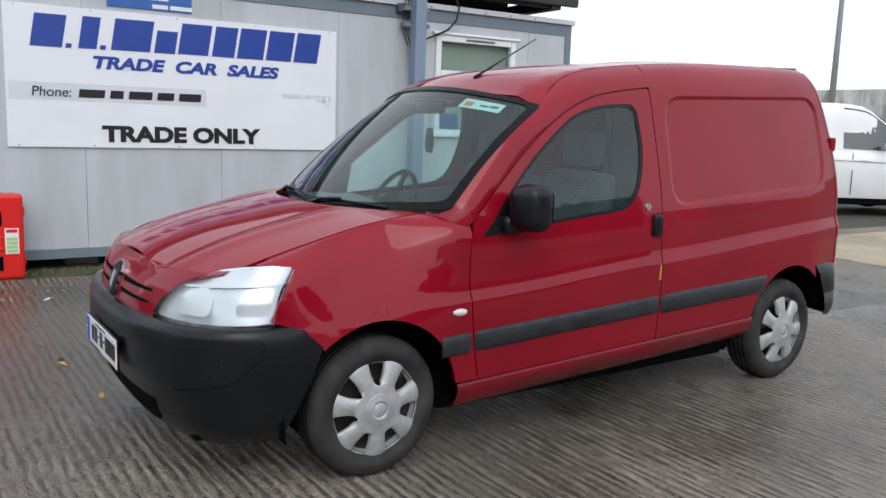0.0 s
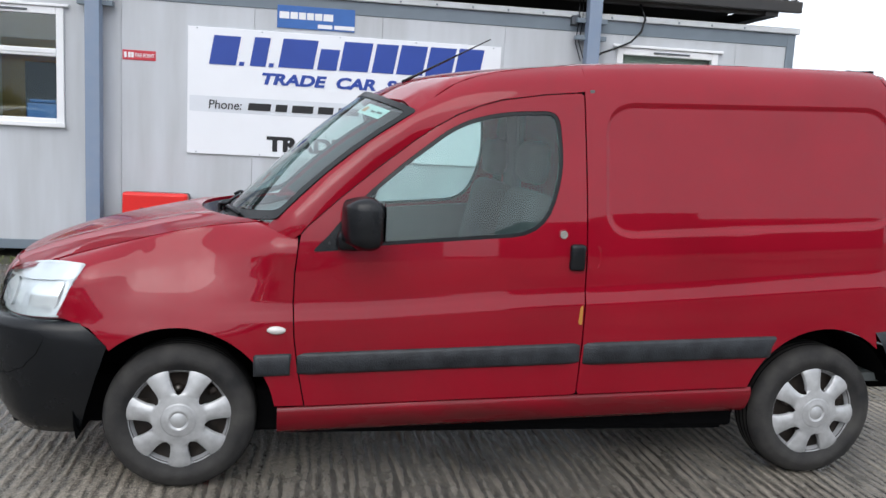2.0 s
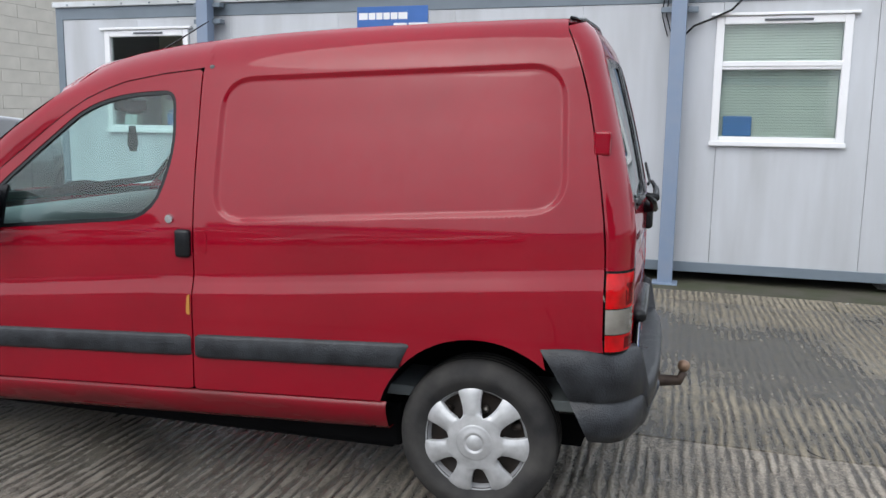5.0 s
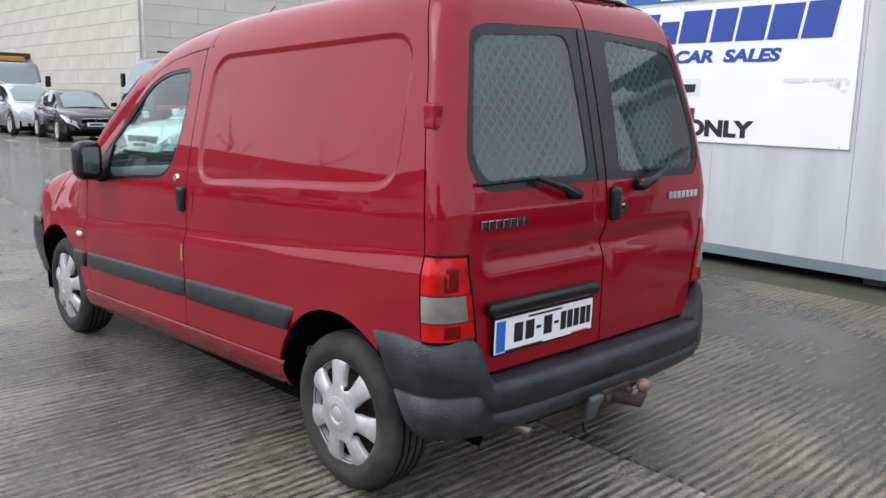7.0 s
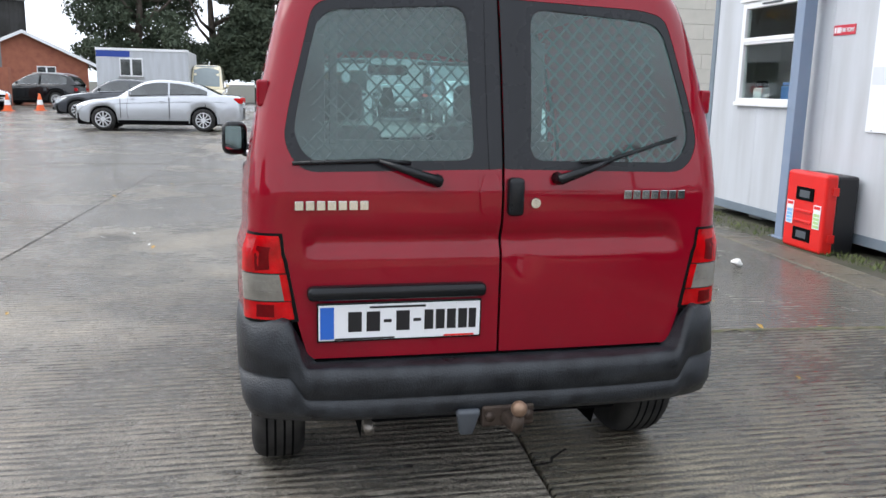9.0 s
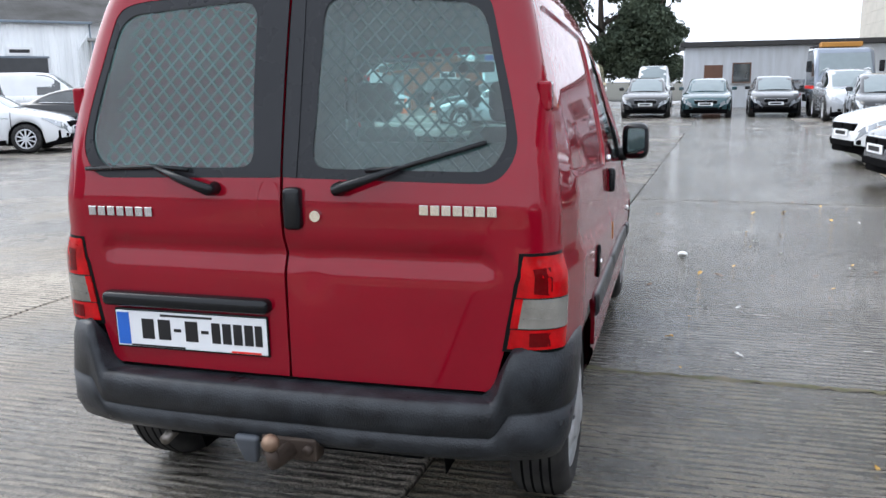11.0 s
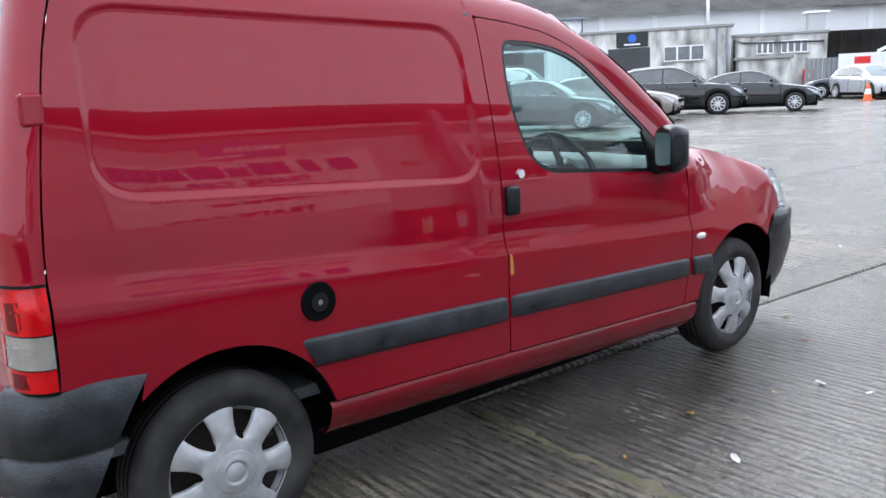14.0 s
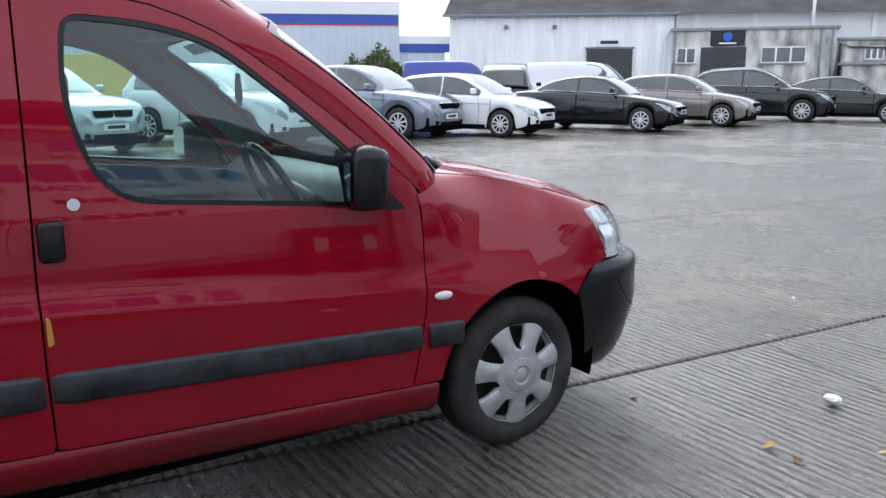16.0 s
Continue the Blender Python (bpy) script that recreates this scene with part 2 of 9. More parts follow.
def sheet(name, outline, fmap, mat, parent=None, label="", holes=(), step=0.045, skirt=0.014, loops=(), out=(0, 0, 1)):
    """A pressed panel: a flat outline with holes, filled with triangles, bent by fmap(a, b), its edges folded inwards.
    out: a rough outward direction, or a function of a point."""
    rims = [dense(outline, step * 0.6)] + [dense(h, step * 0.6) for h in holes]
    pts, edges = [], []
    for rim in rims:
        k = len(pts)
        pts += [Vector((p[0], p[1])) for p in rim]
        edges += [(k + i, k + (i + 1) % len(rim)) for i in range(len(rim))]
    arrs = [np.array([(p[0], p[1]) for p in rim]) for rim in rims]
    allp = np.concatenate(arrs)
    lo, hi = arrs[0].min(0), arrs[0].max(0)

    def free(p, gap):
        if not in_loop(p, arrs[0]) or any(in_loop(p, a) for a in arrs[1:]):
            return False
        return np.min(np.sum((allp - p) ** 2, 1)) > gap * gap
    for lp in loops:
        keep = [p for p in dense(lp, step * 0.5) if free((p[0], p[1]), 0.006)]
        pts += [Vector((p[0], p[1])) for p in keep]
        if keep:
            allp = np.concatenate([allp, np.array([(p[0], p[1]) for p in keep])])
    for i in range(1, int((hi[0] - lo[0]) / step) + 1):
        for j in range(1, int((hi[1] - lo[1]) / step) + 1):
            p = (lo[0] + i * step, lo[1] + (j + 0.5 * (i % 2)) * step)
            if free(p, step * 0.42):
                pts.append(Vector(p))
    vs2, _, tris, _, _, _ = delaunay_2d_cdt(pts, edges, [], 0, 1e-7)
    keep = []
    for t in tris:
        c = ((vs2[t[0]][0] + vs2[t[1]][0] + vs2[t[2]][0]) / 3, (vs2[t[0]][1] + vs2[t[1]][1] + vs2[t[2]][1]) / 3)
        if in_loop(c, arrs[0]) and not any(in_loop(c, a) for a in arrs[1:]):
            keep.append(t)
    tris = keep
    verts = [Vector(fmap(p[0], p[1])) for p in vs2]
    normals, e = [], 0.0015
    for p, v in zip(vs2, verts):
        da = Vector(fmap(p[0] + e, p[1])) - Vector(fmap(p[0] - e, p[1]))
        db = Vector(fmap(p[0], p[1] + e)) - Vector(fmap(p[0], p[1] - e))
        nn = da.cross(db)
        nn.normalize()
        o = Vector(out(v)) if callable(out) else Vector(out)
        normals.append(nn if nn.dot(o) >= 0 else -nn)
    faces, count = [], {}
    for t in tris:
        a, b, c = (verts[k] for k in t)
        t = tuple(t) if (b - a).cross(c - a).dot(normals[t[0]]) >= 0 else tuple(t)[::-1]
        faces.append(t)
        for k in range(3):
            count[(t[k], t[(k + 1) % 3])] = True
    if skirt:
        ring = {}
        for a, b in [ed for ed in count if (ed[1], ed[0]) not in count]:
            for k in (a, b):
                if k not in ring:
                    ring[k] = len(verts)
                    verts += [verts[k], verts[k] - normals[k] * skirt]
                    normals += [Vector((0, 0, 0))] * 2
            faces.append((ring[b], ring[a], ring[a] + 1, ring[b] + 1))
    return piece(name, verts, faces, mat, parent, label, smooth=True, normals=normals)


def loft(name, curves, mat, parent=None, label="", smooth=True, closed=False, flip=False):
    """A skin over rows of points of one length."""
    n = len(curves[0])
    vs = [p for c in curves for p in c]
    fs = []
    for i in range(len(curves) - 1):
        for k in range(n if closed else n - 1):
            j = (k + 1) % n
            f = (i * n + k, i * n + j, (i + 1) * n + j, (i + 1) * n + k)
            fs.append(f[::-1] if flip else f)
    return piece(name, vs, fs, mat, parent, label, smooth=smooth)


def bezier3(a, b, c, t):
    return a * (1 - t) ** 2 + b * 2 * t * (1 - t) + c * t * t


# ---- the red van ----
# its nose points to -x; half-width of the body by height, and the lines along it
WIDTHS = [(0.2, 0.80), (0.33, 0.824), (0.45, 0.832), (0.58, 0.837), (0.70, 0.840), (0.755, 0.839), (0.782, 0.832), (0.810, 0.8235), (0.835, 0.8195), (0.885, 0.8190), (0.95, 0.8178),
          (1.0, 0.8138), (1.05, 0.8077), (1.1, 0.800), (1.2, 0.7815), (1.3, 0.7608), (1.4, 0.738), (1.55, 0.704), (1.63, 0.680), (1.69, 0.648), (1.73, 0.612), (1.755, 0.570)]
ROOFLINE = [(-0.6, 1.49), (-0.5, 1.533), (-0.307, 1.627), (-0.09, 1.676), (0.168, 1.710), (0.571, 1.743), (1.043, 1.763), (1.515, 1.773), (1.7, 1.772)]


def rake(x):
    return 0.042 * (x - 0.229)


PANEL_RIM = rounded([(0.309, 1.033), (1.628, 1.122), (1.60, 1.619), (0.309, 1.569)], 0.13, 12)
RIM_ARR = np.array(PANEL_RIM)
RIM_NEXT = np.roll(RIM_ARR, -1, 0)


def panel_depth(x, z):
    """How far a point lies inside the pressed load-bay panel: 0 outside, 1 inside."""
    p, d = np.array((x, z)), RIM_NEXT - RIM_ARR
    t = np.clip(((p - RIM_ARR) * d).sum(1) / (d * d).sum(1), 0, 1)
    gap = math.sqrt((((RIM_ARR + d * t[:, None] - p) ** 2).sum(1)).min())
    return step01(gap if in_loop((x, z), RIM_ARR) else -gap, -0.008, 0.018)


def side_y(x, z):
    zb = 1.1 + 0.05 * (x - 0.229)
    if z < zb:
        zn = 1.1 - (zb - z) * (1.1 - 0.3) / (zb - 0.3 - rake(x))
        zn += (0.028 * step01(0.2 - x, 0, 0.95) - 0.04 * step01(x, 0.2, 1.8)) * step01(zn, 0.53, 0.67) * (1 - step01(zn, 0.90, 1.06))
    else:
        zn = 1.1 + (z - zb) * (1.745 - 1.1) / (smooth_table(x, ROOFLINE) - zb)
    y = smooth_table(zn, WIDTHS)
    y -= 0.03 * step01(x, 1.45, 1.9) * (1 - 0.5 * step01(z, 1.05, 1.4))
    # flare over the wheels
    y += 0.012 * math.exp(-((x + 1.3465) / 0.45) ** 2) * (1 - step01(z, 0.62, 0.9))
    y -= 0.012 * step01(-x, 0.9, 1.35) * step01(z, 0.7, 0.95)
    y -= 0.055 * step01(-x, 1.35, 1.95) ** 1.5
    if x > 0.25:
        y -= 0.011 * panel_depth(x, z)
    return y


def arch(cx, r, z0, z1, n=18, cz=0.285):
    """Points along a wheel arch from the height z0 at the front to z1 behind it."""
    a0, a1 = math.pi - math.asin((z0 - cz) / r), math.asin((z1 - cz) / r)
    return [(cx + r * math.cos(a0 + (a1 - a0) * k / n), cz + r * math.sin(a0 + (a1 - a0) * k / n)) for k in range(n + 1)]


def sill_top(x):
    return 0.336 + 0.0385 * (x + 0.971)


def hood_z(x, y):
    zc = smooth_table(x, [(-2.16, 0.74), (-2.1, 0.805), (-2.017, 0.862), (-1.771, 0.951), (-1.521, 1.006), (-1.33, 1.040), (-1.0, 1.075)])
    k = smooth_table(x, [(-2.1, 0.10), (-1.7, 0.075), (-1.2, 0.04), (-1.0, 0.035)])
    ridge = 0.008 * math.exp(-((abs(y) - 0.42) / 0.05) ** 2) * step01(-x, 1.2, 1.4)
    return zc - k * (abs(y) / 0.7) ** 2 + ridge


HOOD_Y = 0.665


def fender_top(x):
    return hood_z(x, HOOD_Y)


def fender_y(x, z):
    zt = fender_top(x) + 0.001
    y = side_y(x, min(z, 0.84))
    # the ledge of the door fades out over the wing
    f, u = step01(-x, 0.95, 1.34) * step01(z, 0.56, 0.68), max(z - 0.60, 0)
    plain = side_y(x, 0.66) - (0.16 * u + 0.72 * u * u) * (1 - 0.68 * step01(-x, 1.48, 1.72))
    y += (plain - y) * f
    band = 0.12
    h = min(max((z - (zt - band)) / band, 0), 0.9995)
    return y - (y - HOOD_Y - 0.0018) * (1 - math.sqrt(1 - h * h))


GAP_X = [(0.5, 1.775), (0.65, 1.77), (1.0, 1.762), (1.1, 1.753), (1.3, 1.722), (1.5, 1.682), (1.65, 1.635), (1.75, 1.59), (1.8, 1.565)]
REAR_X = [(0.4, 1.862), (0.95, 1.866), (1.05, 1.868), (1.1, 1.862), (1.3, 1.822), (1.6, 1.745), (1.70, 1.712), (1.76, 1.675), (1.79, 1.63), (1.805, 1.58)]


def rear_w(z):
    xg = smooth_table(z, GAP_X)
    return side_y(xg, z) if z < 1.74 else side_y(xg, 1.74) - 0.8 * (z - 1.74)


def rear_map(a, z):
    """The tail: flat to a = 0.66, then round the corner to the side's edge at a = 0.86."""
    xg, xc, w = smooth_table(z, GAP_X), smooth_table(z, REAR_X), rear_w(z)
    y0, aa = w - 0.12, abs(a)
    if aa <= 0.66:
        y, x = aa * y0 / 0.66, xc - 0.012 * (aa / 0.66) ** 2
    else:
        f = (aa - 0.66) / 0.2 * math.pi / 2
        y, x = y0 + 0.12 * math.sin(f), xg + (xc - 0.012 - xg) * math.cos(f)
    x -= 0.022 * math.exp(-((z - 0.908) / 0.034) ** 2) * step01(0.62 - aa, 0, 0.06)
    # a knock beside the door gap
    x -= 0.009 * math.exp(-((a - 0.075) / 0.045) ** 2 - ((z - 0.845) / 0.05) ** 2) + 0.005 * math.exp(-((a + 0.03) / 0.03) ** 2 - ((z - 0.93) / 0.05) ** 2)
    return (x, math.copysign(y, a), z)


def rear_a(y, z):
    w = rear_w(z)
    y0, yy = w - 0.12, abs(y)
    a = yy * 0.66 / y0 if yy <= y0 else 0.66 + 0.2 * math.asin(min((yy - y0) / 0.12, 1)) / (math.pi / 2)
    return math.copysign(a, y)


def rear_x(y, z):
    return rear_map(rear_a(y, z), z)[0]


def screen(v, y):
    """The windscreen: v from its base (0) to the header (1)."""
    q = abs(y) / 0.75
    b = Vector((-1.27 + 0.24 * q ** 2.2, y, 0.985 + 0.055 * q ** 2))
    yt = y * 0.885
    t = Vector((-0.62 + 0.15 * q ** 2.2, yt, 1.588 - 0.082 * q ** 2))
    p = b.lerp(t, v)
    return p + Vector((-0.62, 0, 0.78)) * 0.028 * 4 * v * (1 - v)


COVER_GREY = surface("cover_ring_grey", (0.30, 0.305, 0.315), (0.16, 0.16, 0.165), 20, 0.5)
PIPE = surface("dull_steel_pipe", (0.22, 0.20, 0.18), (0.10, 0.085, 0.07), 30, 0.4, metal=0.8)
RIM = surface("dark_rim_steel", (0.018, 0.014, 0.012), (0.05, 0.032, 0.022), 30, 0.7)


def wheel(parent, x, s):
    """A steel wheel with tyre and a seven-spoke cover, facing the side s."""
    w = new("wheel")
    w.parent = parent
    front = x < 0
    rad = 0.2865 if front else 0.292
    w.matrix_basis = pose(x, s * (0.715 if front else 0.705), rad, 0, 12 if front else 31, 180 if s > 0 else 0)
    prof = [(0.183, 0.07), (0.183, -0.075), (0.195, -0.089), (0.212, -0.094), (0.216, -0.0965), (0.236, -0.0975), (0.241, -0.095), (0.262, -0.089), (0.277, -0.074), (0.284, -0.055), (0.286, -0.03),
            (0.2865, 0), (0.286, 0.045), (0.279, 0.070), (0.262, 0.088), (0.22, 0.09), (0.183, 0.07)]
    vs, fs = lathe([(r if r < 0.2 else r * rad / 0.2865, o) for r, o in prof], 64)
    tyre = piece("tyre", vs, fs, RUBBER, w, smooth=True)
    for o in (-0.045, -0.016, 0.016, 0.045):
        vs, fs = lathe([(rad + 0.0003, o - 0.004), (rad + 0.001, o - 0.003), (rad + 0.001, o + 0.003), (rad + 0.0003, o + 0.004)], 48)
        piece("tread_groove", vs, fs, DARK, tyre)
    vs, fs = lathe([(0.0, -0.03), (0.075, -0.032), (0.12, -0.022), (0.165, -0.03), (0.186, -0.062), (0.19, 0.05)], 40)
    piece("rim", vs, fs, RIM, w, "rusty dark steel rim behind the cover", smooth=True)
    # cover: a recessed outer ring, a broad domed hub and seven spokes that flare to the edge
    R = 0.198
    vs, fs = lathe([(0.174, -0.055), (0.181, -0.070), (0.187, -0.081), (0.195, -0.084), (0.2005, -0.080), (0.200, -0.06)], 64)
    cover = piece("wheel_cover", vs, fs, COVER_GREY, w, "scuffed silver seven-spoke wheel cover", smooth=True)
    table = [(0.0, 0.449), (0.49, 0.449), (0.51, 0.36), (0.545, 0.305), (0.60, 0.268), (0.68, 0.245), (0.76, 0.236), (0.84, 0.236), (0.91, 0.240), (0.97, 0.246), (1.0, 0.25)]
    lift = [(0.0, -0.1125), (0.24, -0.1120), (0.36, -0.1085), (0.50, -0.1045), (0.66, -0.1015), (0.82, -0.096), (0.93, -0.0915), (1.0, -0.0845)]
    for k in range(7):
        a = 2 * math.pi * (k + 0.5) / 7
        rows = []
        for f in (0.335, 0.40, 0.45, 0.49, 0.502, 0.515, 0.532, 0.55, 0.585, 0.62, 0.66, 0.70, 0.78, 0.86, 0.93, 0.965, 0.985, 1.0):
            half, off, open_ = lerp_table(f, table), smooth_table(f, lift), step01(f, 0.49, 0.55)
            row = []
            for u in (-1, -0.999, -0.90, -0.62, -0.3, 0, 0.3, 0.62, 0.90, 0.999, 1):
                e = abs(u)
                yy = off + open_ * (0.0016 * step01(e, 0.5, 0.70) + 0.0055 * step01(e, 0.62, 1.0) + (0.020 if e == 1 else 0)) - 0.0022 * open_ * (1 - e) ** 2
                ang = a + u * half
                row.append((R * f * math.cos(ang), yy, R * f * math.sin(ang)))
            rows.append(row)
        loft("spoke", rows, SILVER, cover, flip=True)
    vs, fs = lathe([(0.0, -0.1135), (0.026, -0.1135), (0.0285, -0.1105), (0.0315, -0.1105), (0.034, -0.1150), (0.041, -0.1150), (0.047, -0.1125), (0.058, -0.1105), (0.068, -0.1088), (0.071, -0.104)], 48)
    piece("hub_cap", vs, fs, SILVER, cover, smooth=True)
    for k in range(4):
        a = 2 * math.pi * k / 4 + 0.3
        c = Vector((0.108 * math.cos(a), -0.028, 0.108 * math.sin(a)))
        tube("wheel_bolt", [c, c + Vector((0, -0.026, 0))], 0.012, PIPE, w, sides=6)
    for k in range(3):
        a = 2 * math.pi * k / 3 + 0.9
        c = Vector((0.135 * math.cos(a), -0.03, 0.135 * math.sin(a)))
        tube("rim_rib", [c, c * 1.25 + Vector((0, -0.012, 0))], 0.014, RIM, w, sides=6)
    return w


def top_z(x):
    zb = 1.1 + 0.05 * (x - 0.229)
    return zb + (smooth_table(x, ROOFLINE) - zb) * 0.653 / 0.645


def roof_z(x, y):
    xx = x + 0.12 * (1 - (min(abs(y), 0.6) / 0.6) ** 2) * (1 - step01(x, -0.6, 0.3))
    rib = 0.006 * math.exp(-((abs(y) - 0.36) / 0.03) ** 2) * step01(x, 0.1, 0.3)
    return top_z(xx) + 0.022 * (1 - (abs(y) / 0.57) ** 2) + rib - lerp_table(abs(y), [(0.572, 0), (0.612, 0.020), (0.648, 0.050), (0.69, 0.080)])


# half-width of the roof panel along the van
EAVES = [(-0.46, 0.668), (-0.38, 0.625), (-0.25, 0.59), (-0.1, 0.574), (0, 0.571), (0.3, 0.570)]


def creases(a, b):
    """Lines along the shoulder of the body, to mesh it along its folds."""
    out = []
    for c in (0.65, 0.69, 0.72, 0.74, 0.755, 0.768, 0.78, 0.795, 0.81, 0.825, 0.84, 0.86, 0.89, 0.93, 0.97, 1.0, 1.02, 1.035, 1.05, 1.07, 1.1):
        out.append([(x, c + 0.046 * (x - 0.229) + (0.04 * step01(x, 0.2, 1.8) - 0.028 * step01(0.2 - x, 0, 0.95)) * (1 - step01(c, 0.90, 1.06))) for x in np.linspace(a, b, 40)])
    return out


DOOR_FRONT = [(-0.873, 0.345), (-0.903, 0.5), (-0.918, 0.614), (-0.925, 0.75), (-0.922, 0.862), (-0.912, 0.96), (-0.905, 1.005)]
DOOR_TOP = [(-0.88, 1.035), (-0.753, 1.150), (-0.62, 1.262), (-0.481, 1.372), (-0.39, 1.436), (-0.303, 1.488), (-0.215, 1.526), (-0.127, 1.555), (0.05, 1.586), (0.2, 1.603)]
DOOR_REAR = [(0.212, 1.595), (0.217, 1.4), (0.224, 1.1), (0.229, 0.86), (0.227, 0.6), (0.220, 0.392)]
SIDE_WINDOW = rounded([(-0.845, 0.952), (0.055, 1.034), (0.132, 1.300), (0.108, 1.528), (-0.128, 1.512), (-0.304, 1.460), (-0.528, 1.285), (-0.705, 1.125)],
                      [0.04, 0.16, 0.1, 0.06, 0.1, 0.1, 0.1, 0.1])


def bars(parent, name, origin, right, up, widths, height, mat, gap=0.012, depth=0.003):
    """A row of plain raised bars in place of lettering."""
    o, r, u = Vector(origin), Vector(right).normalized(), Vector(up).normalized()
    n = r.cross(u)
    at = 0.0
    for w in widths:
        bm = bmesh.new()
        box(bm, (at, 0, 0), (at + w, height, depth), 0.0008, seg=1)
        bm.transform(Matrix.Translation(o) @ Matrix((r, u, n)).transposed().to_4x4())
        part(name, bm, mat, parent)
        at += w + gap


def number_plate(parent, origin, right, up):
    """White plate with a blue band and plain bars for its characters."""
    o, r, u = Vector(origin), Vector(right).normalized(), Vector(up).normalized()
    n = r.cross(u)
    m = Matrix.Translation(o) @ Matrix((r, u, n)).transposed().to_4x4()
    holder_ob = block("number_plate", (-0.26, -0.058, 0), (0.26, 0.058, 0.008), WHITE, parent, "white number plate with a blue band in a thin frame", 0.003, m)
    block("plate_frame", (-0.265, -0.064, -0.004), (0.265, 0.064, 0.005), BLACK_PLASTIC, holder_ob, "", 0.003, m)
    block("blue_band", (-0.255, -0.052, 0.0082), (-0.212, 0.052, 0.0095), PLATE_BLUE, holder_ob, "", 0.0, m)
    for a, b, c, d in ((-0.168, -0.125, -0.03, 0.035), (-0.11, -0.067, -0.03, 0.035), (-0.055, -0.03, -0.002, 0.008), (-0.015, 0.028, -0.03, 0.035), (0.04, 0.065, -0.002, 0.008),
                       (0.076, 0.105, -0.03, 0.035), (0.113, 0.142, -0.03, 0.035), (0.150, 0.179, -0.03, 0.035), (0.187, 0.216, -0.03, 0.035), (0.222, 0.246, -0.03, 0.035)):
        block("character_bar", (a, c, 0.0082), (b, d, 0.0096), SIGN_BLACK, holder_ob, "", 0.0, m)
    block("caption_bar", (-0.1, 0.045, 0.0082), (0.08, 0.052, 0.0092), SIGN_BLACK, holder_ob, "", 0.0, m)
    block("caption_bar", (-0.21, -0.056, 0.0082), (-0.02, -0.05, 0.0092), SIGN_BLACK, holder_ob, "", 0.0, m)
    block("caption_bar", (0.14, -0.056, 0.0082), (0.24, -0.05, 0.0092), BOX_RED, holder_ob, "", 0.0, m)


PLATE_BLUE = surface("plate_blue", (0.02, 0.13, 0.55), rough=0.4)
LAMP_RED = surface("lamp_red", (0.55, 0.001, 0.004), (0.24, 0.001, 0.003), 16, 0.12, coat=0.5, spec=0.12, bump=0.3, bump_scale=120, amount=0.9)
LAMP_DEEP = surface("lamp_deep_red", (0.13, 0.001, 0.003), (0.06, 0.001, 0.002), 40, 0.14, coat=0.15, spec=0.12, bump=0.3, bump_scale=120)
TAIL_BRIGHT = surface("tail_lamp_reflector", (0.86, 0.83, 0.75), (0.45, 0.42, 0.36), 10, 0.14, metal=0.6, coat=0.6, bump=0.7, bump_scale=55, amount=1.0)
LAMP_CLEAR = surface("lamp_clear", (0.62, 0.6, 0.58), (0.5, 0.48, 0.46), 40, 0.12, coat=1.0, bump=0.4, bump_scale=120)
TAIL_CLEAR = surface("tail_lamp_clear", (0.34, 0.325, 0.295), (0.17, 0.16, 0.14), 9, 0.14, metal=0.3, coat=0.6, bump=0.6, bump_scale=70, amount=1.0)
LAMP_LENS = clear_glass("headlamp_lens", (0.92, 0.95, 0.96))
REFLECTOR = surface("lamp_reflector", (0.88, 0.91, 0.92), (0.60, 0.63, 0.65), 7, 0.20, metal=0.5, bump=0.10, bump_scale=25, amount=0.9)
SEAT = surface("seat_cloth", (0.06, 0.065, 0.07), (0.04, 0.043, 0.046), 12, 0.9)
DASH = surface("dash_plastic", (0.14, 0.15, 0.152), rough=0.6)
CARGO = surface("cargo_lining", (0.11, 0.125, 0.128), rough=0.8)
STICKER = surface("window_sticker", (0.45, 0.65, 0.62), (0.6, 0.7, 0.66), 18, 0.5)
SILL = surface("scuffed_red_sill", (0.20, 0.0018, 0.011), (0.075, 0.016, 0.016), 5, 0.26, coat=0.45, amount=0.7, spec=0.1, stretch=(0.5, 1, 2.5))
AMBER = surface("worn_amber_mark", (0.45, 0.2, 0.03), rough=0.6)
GREEN = surface("dark_green_card", (0.02, 0.05, 0.035), rough=0.7)


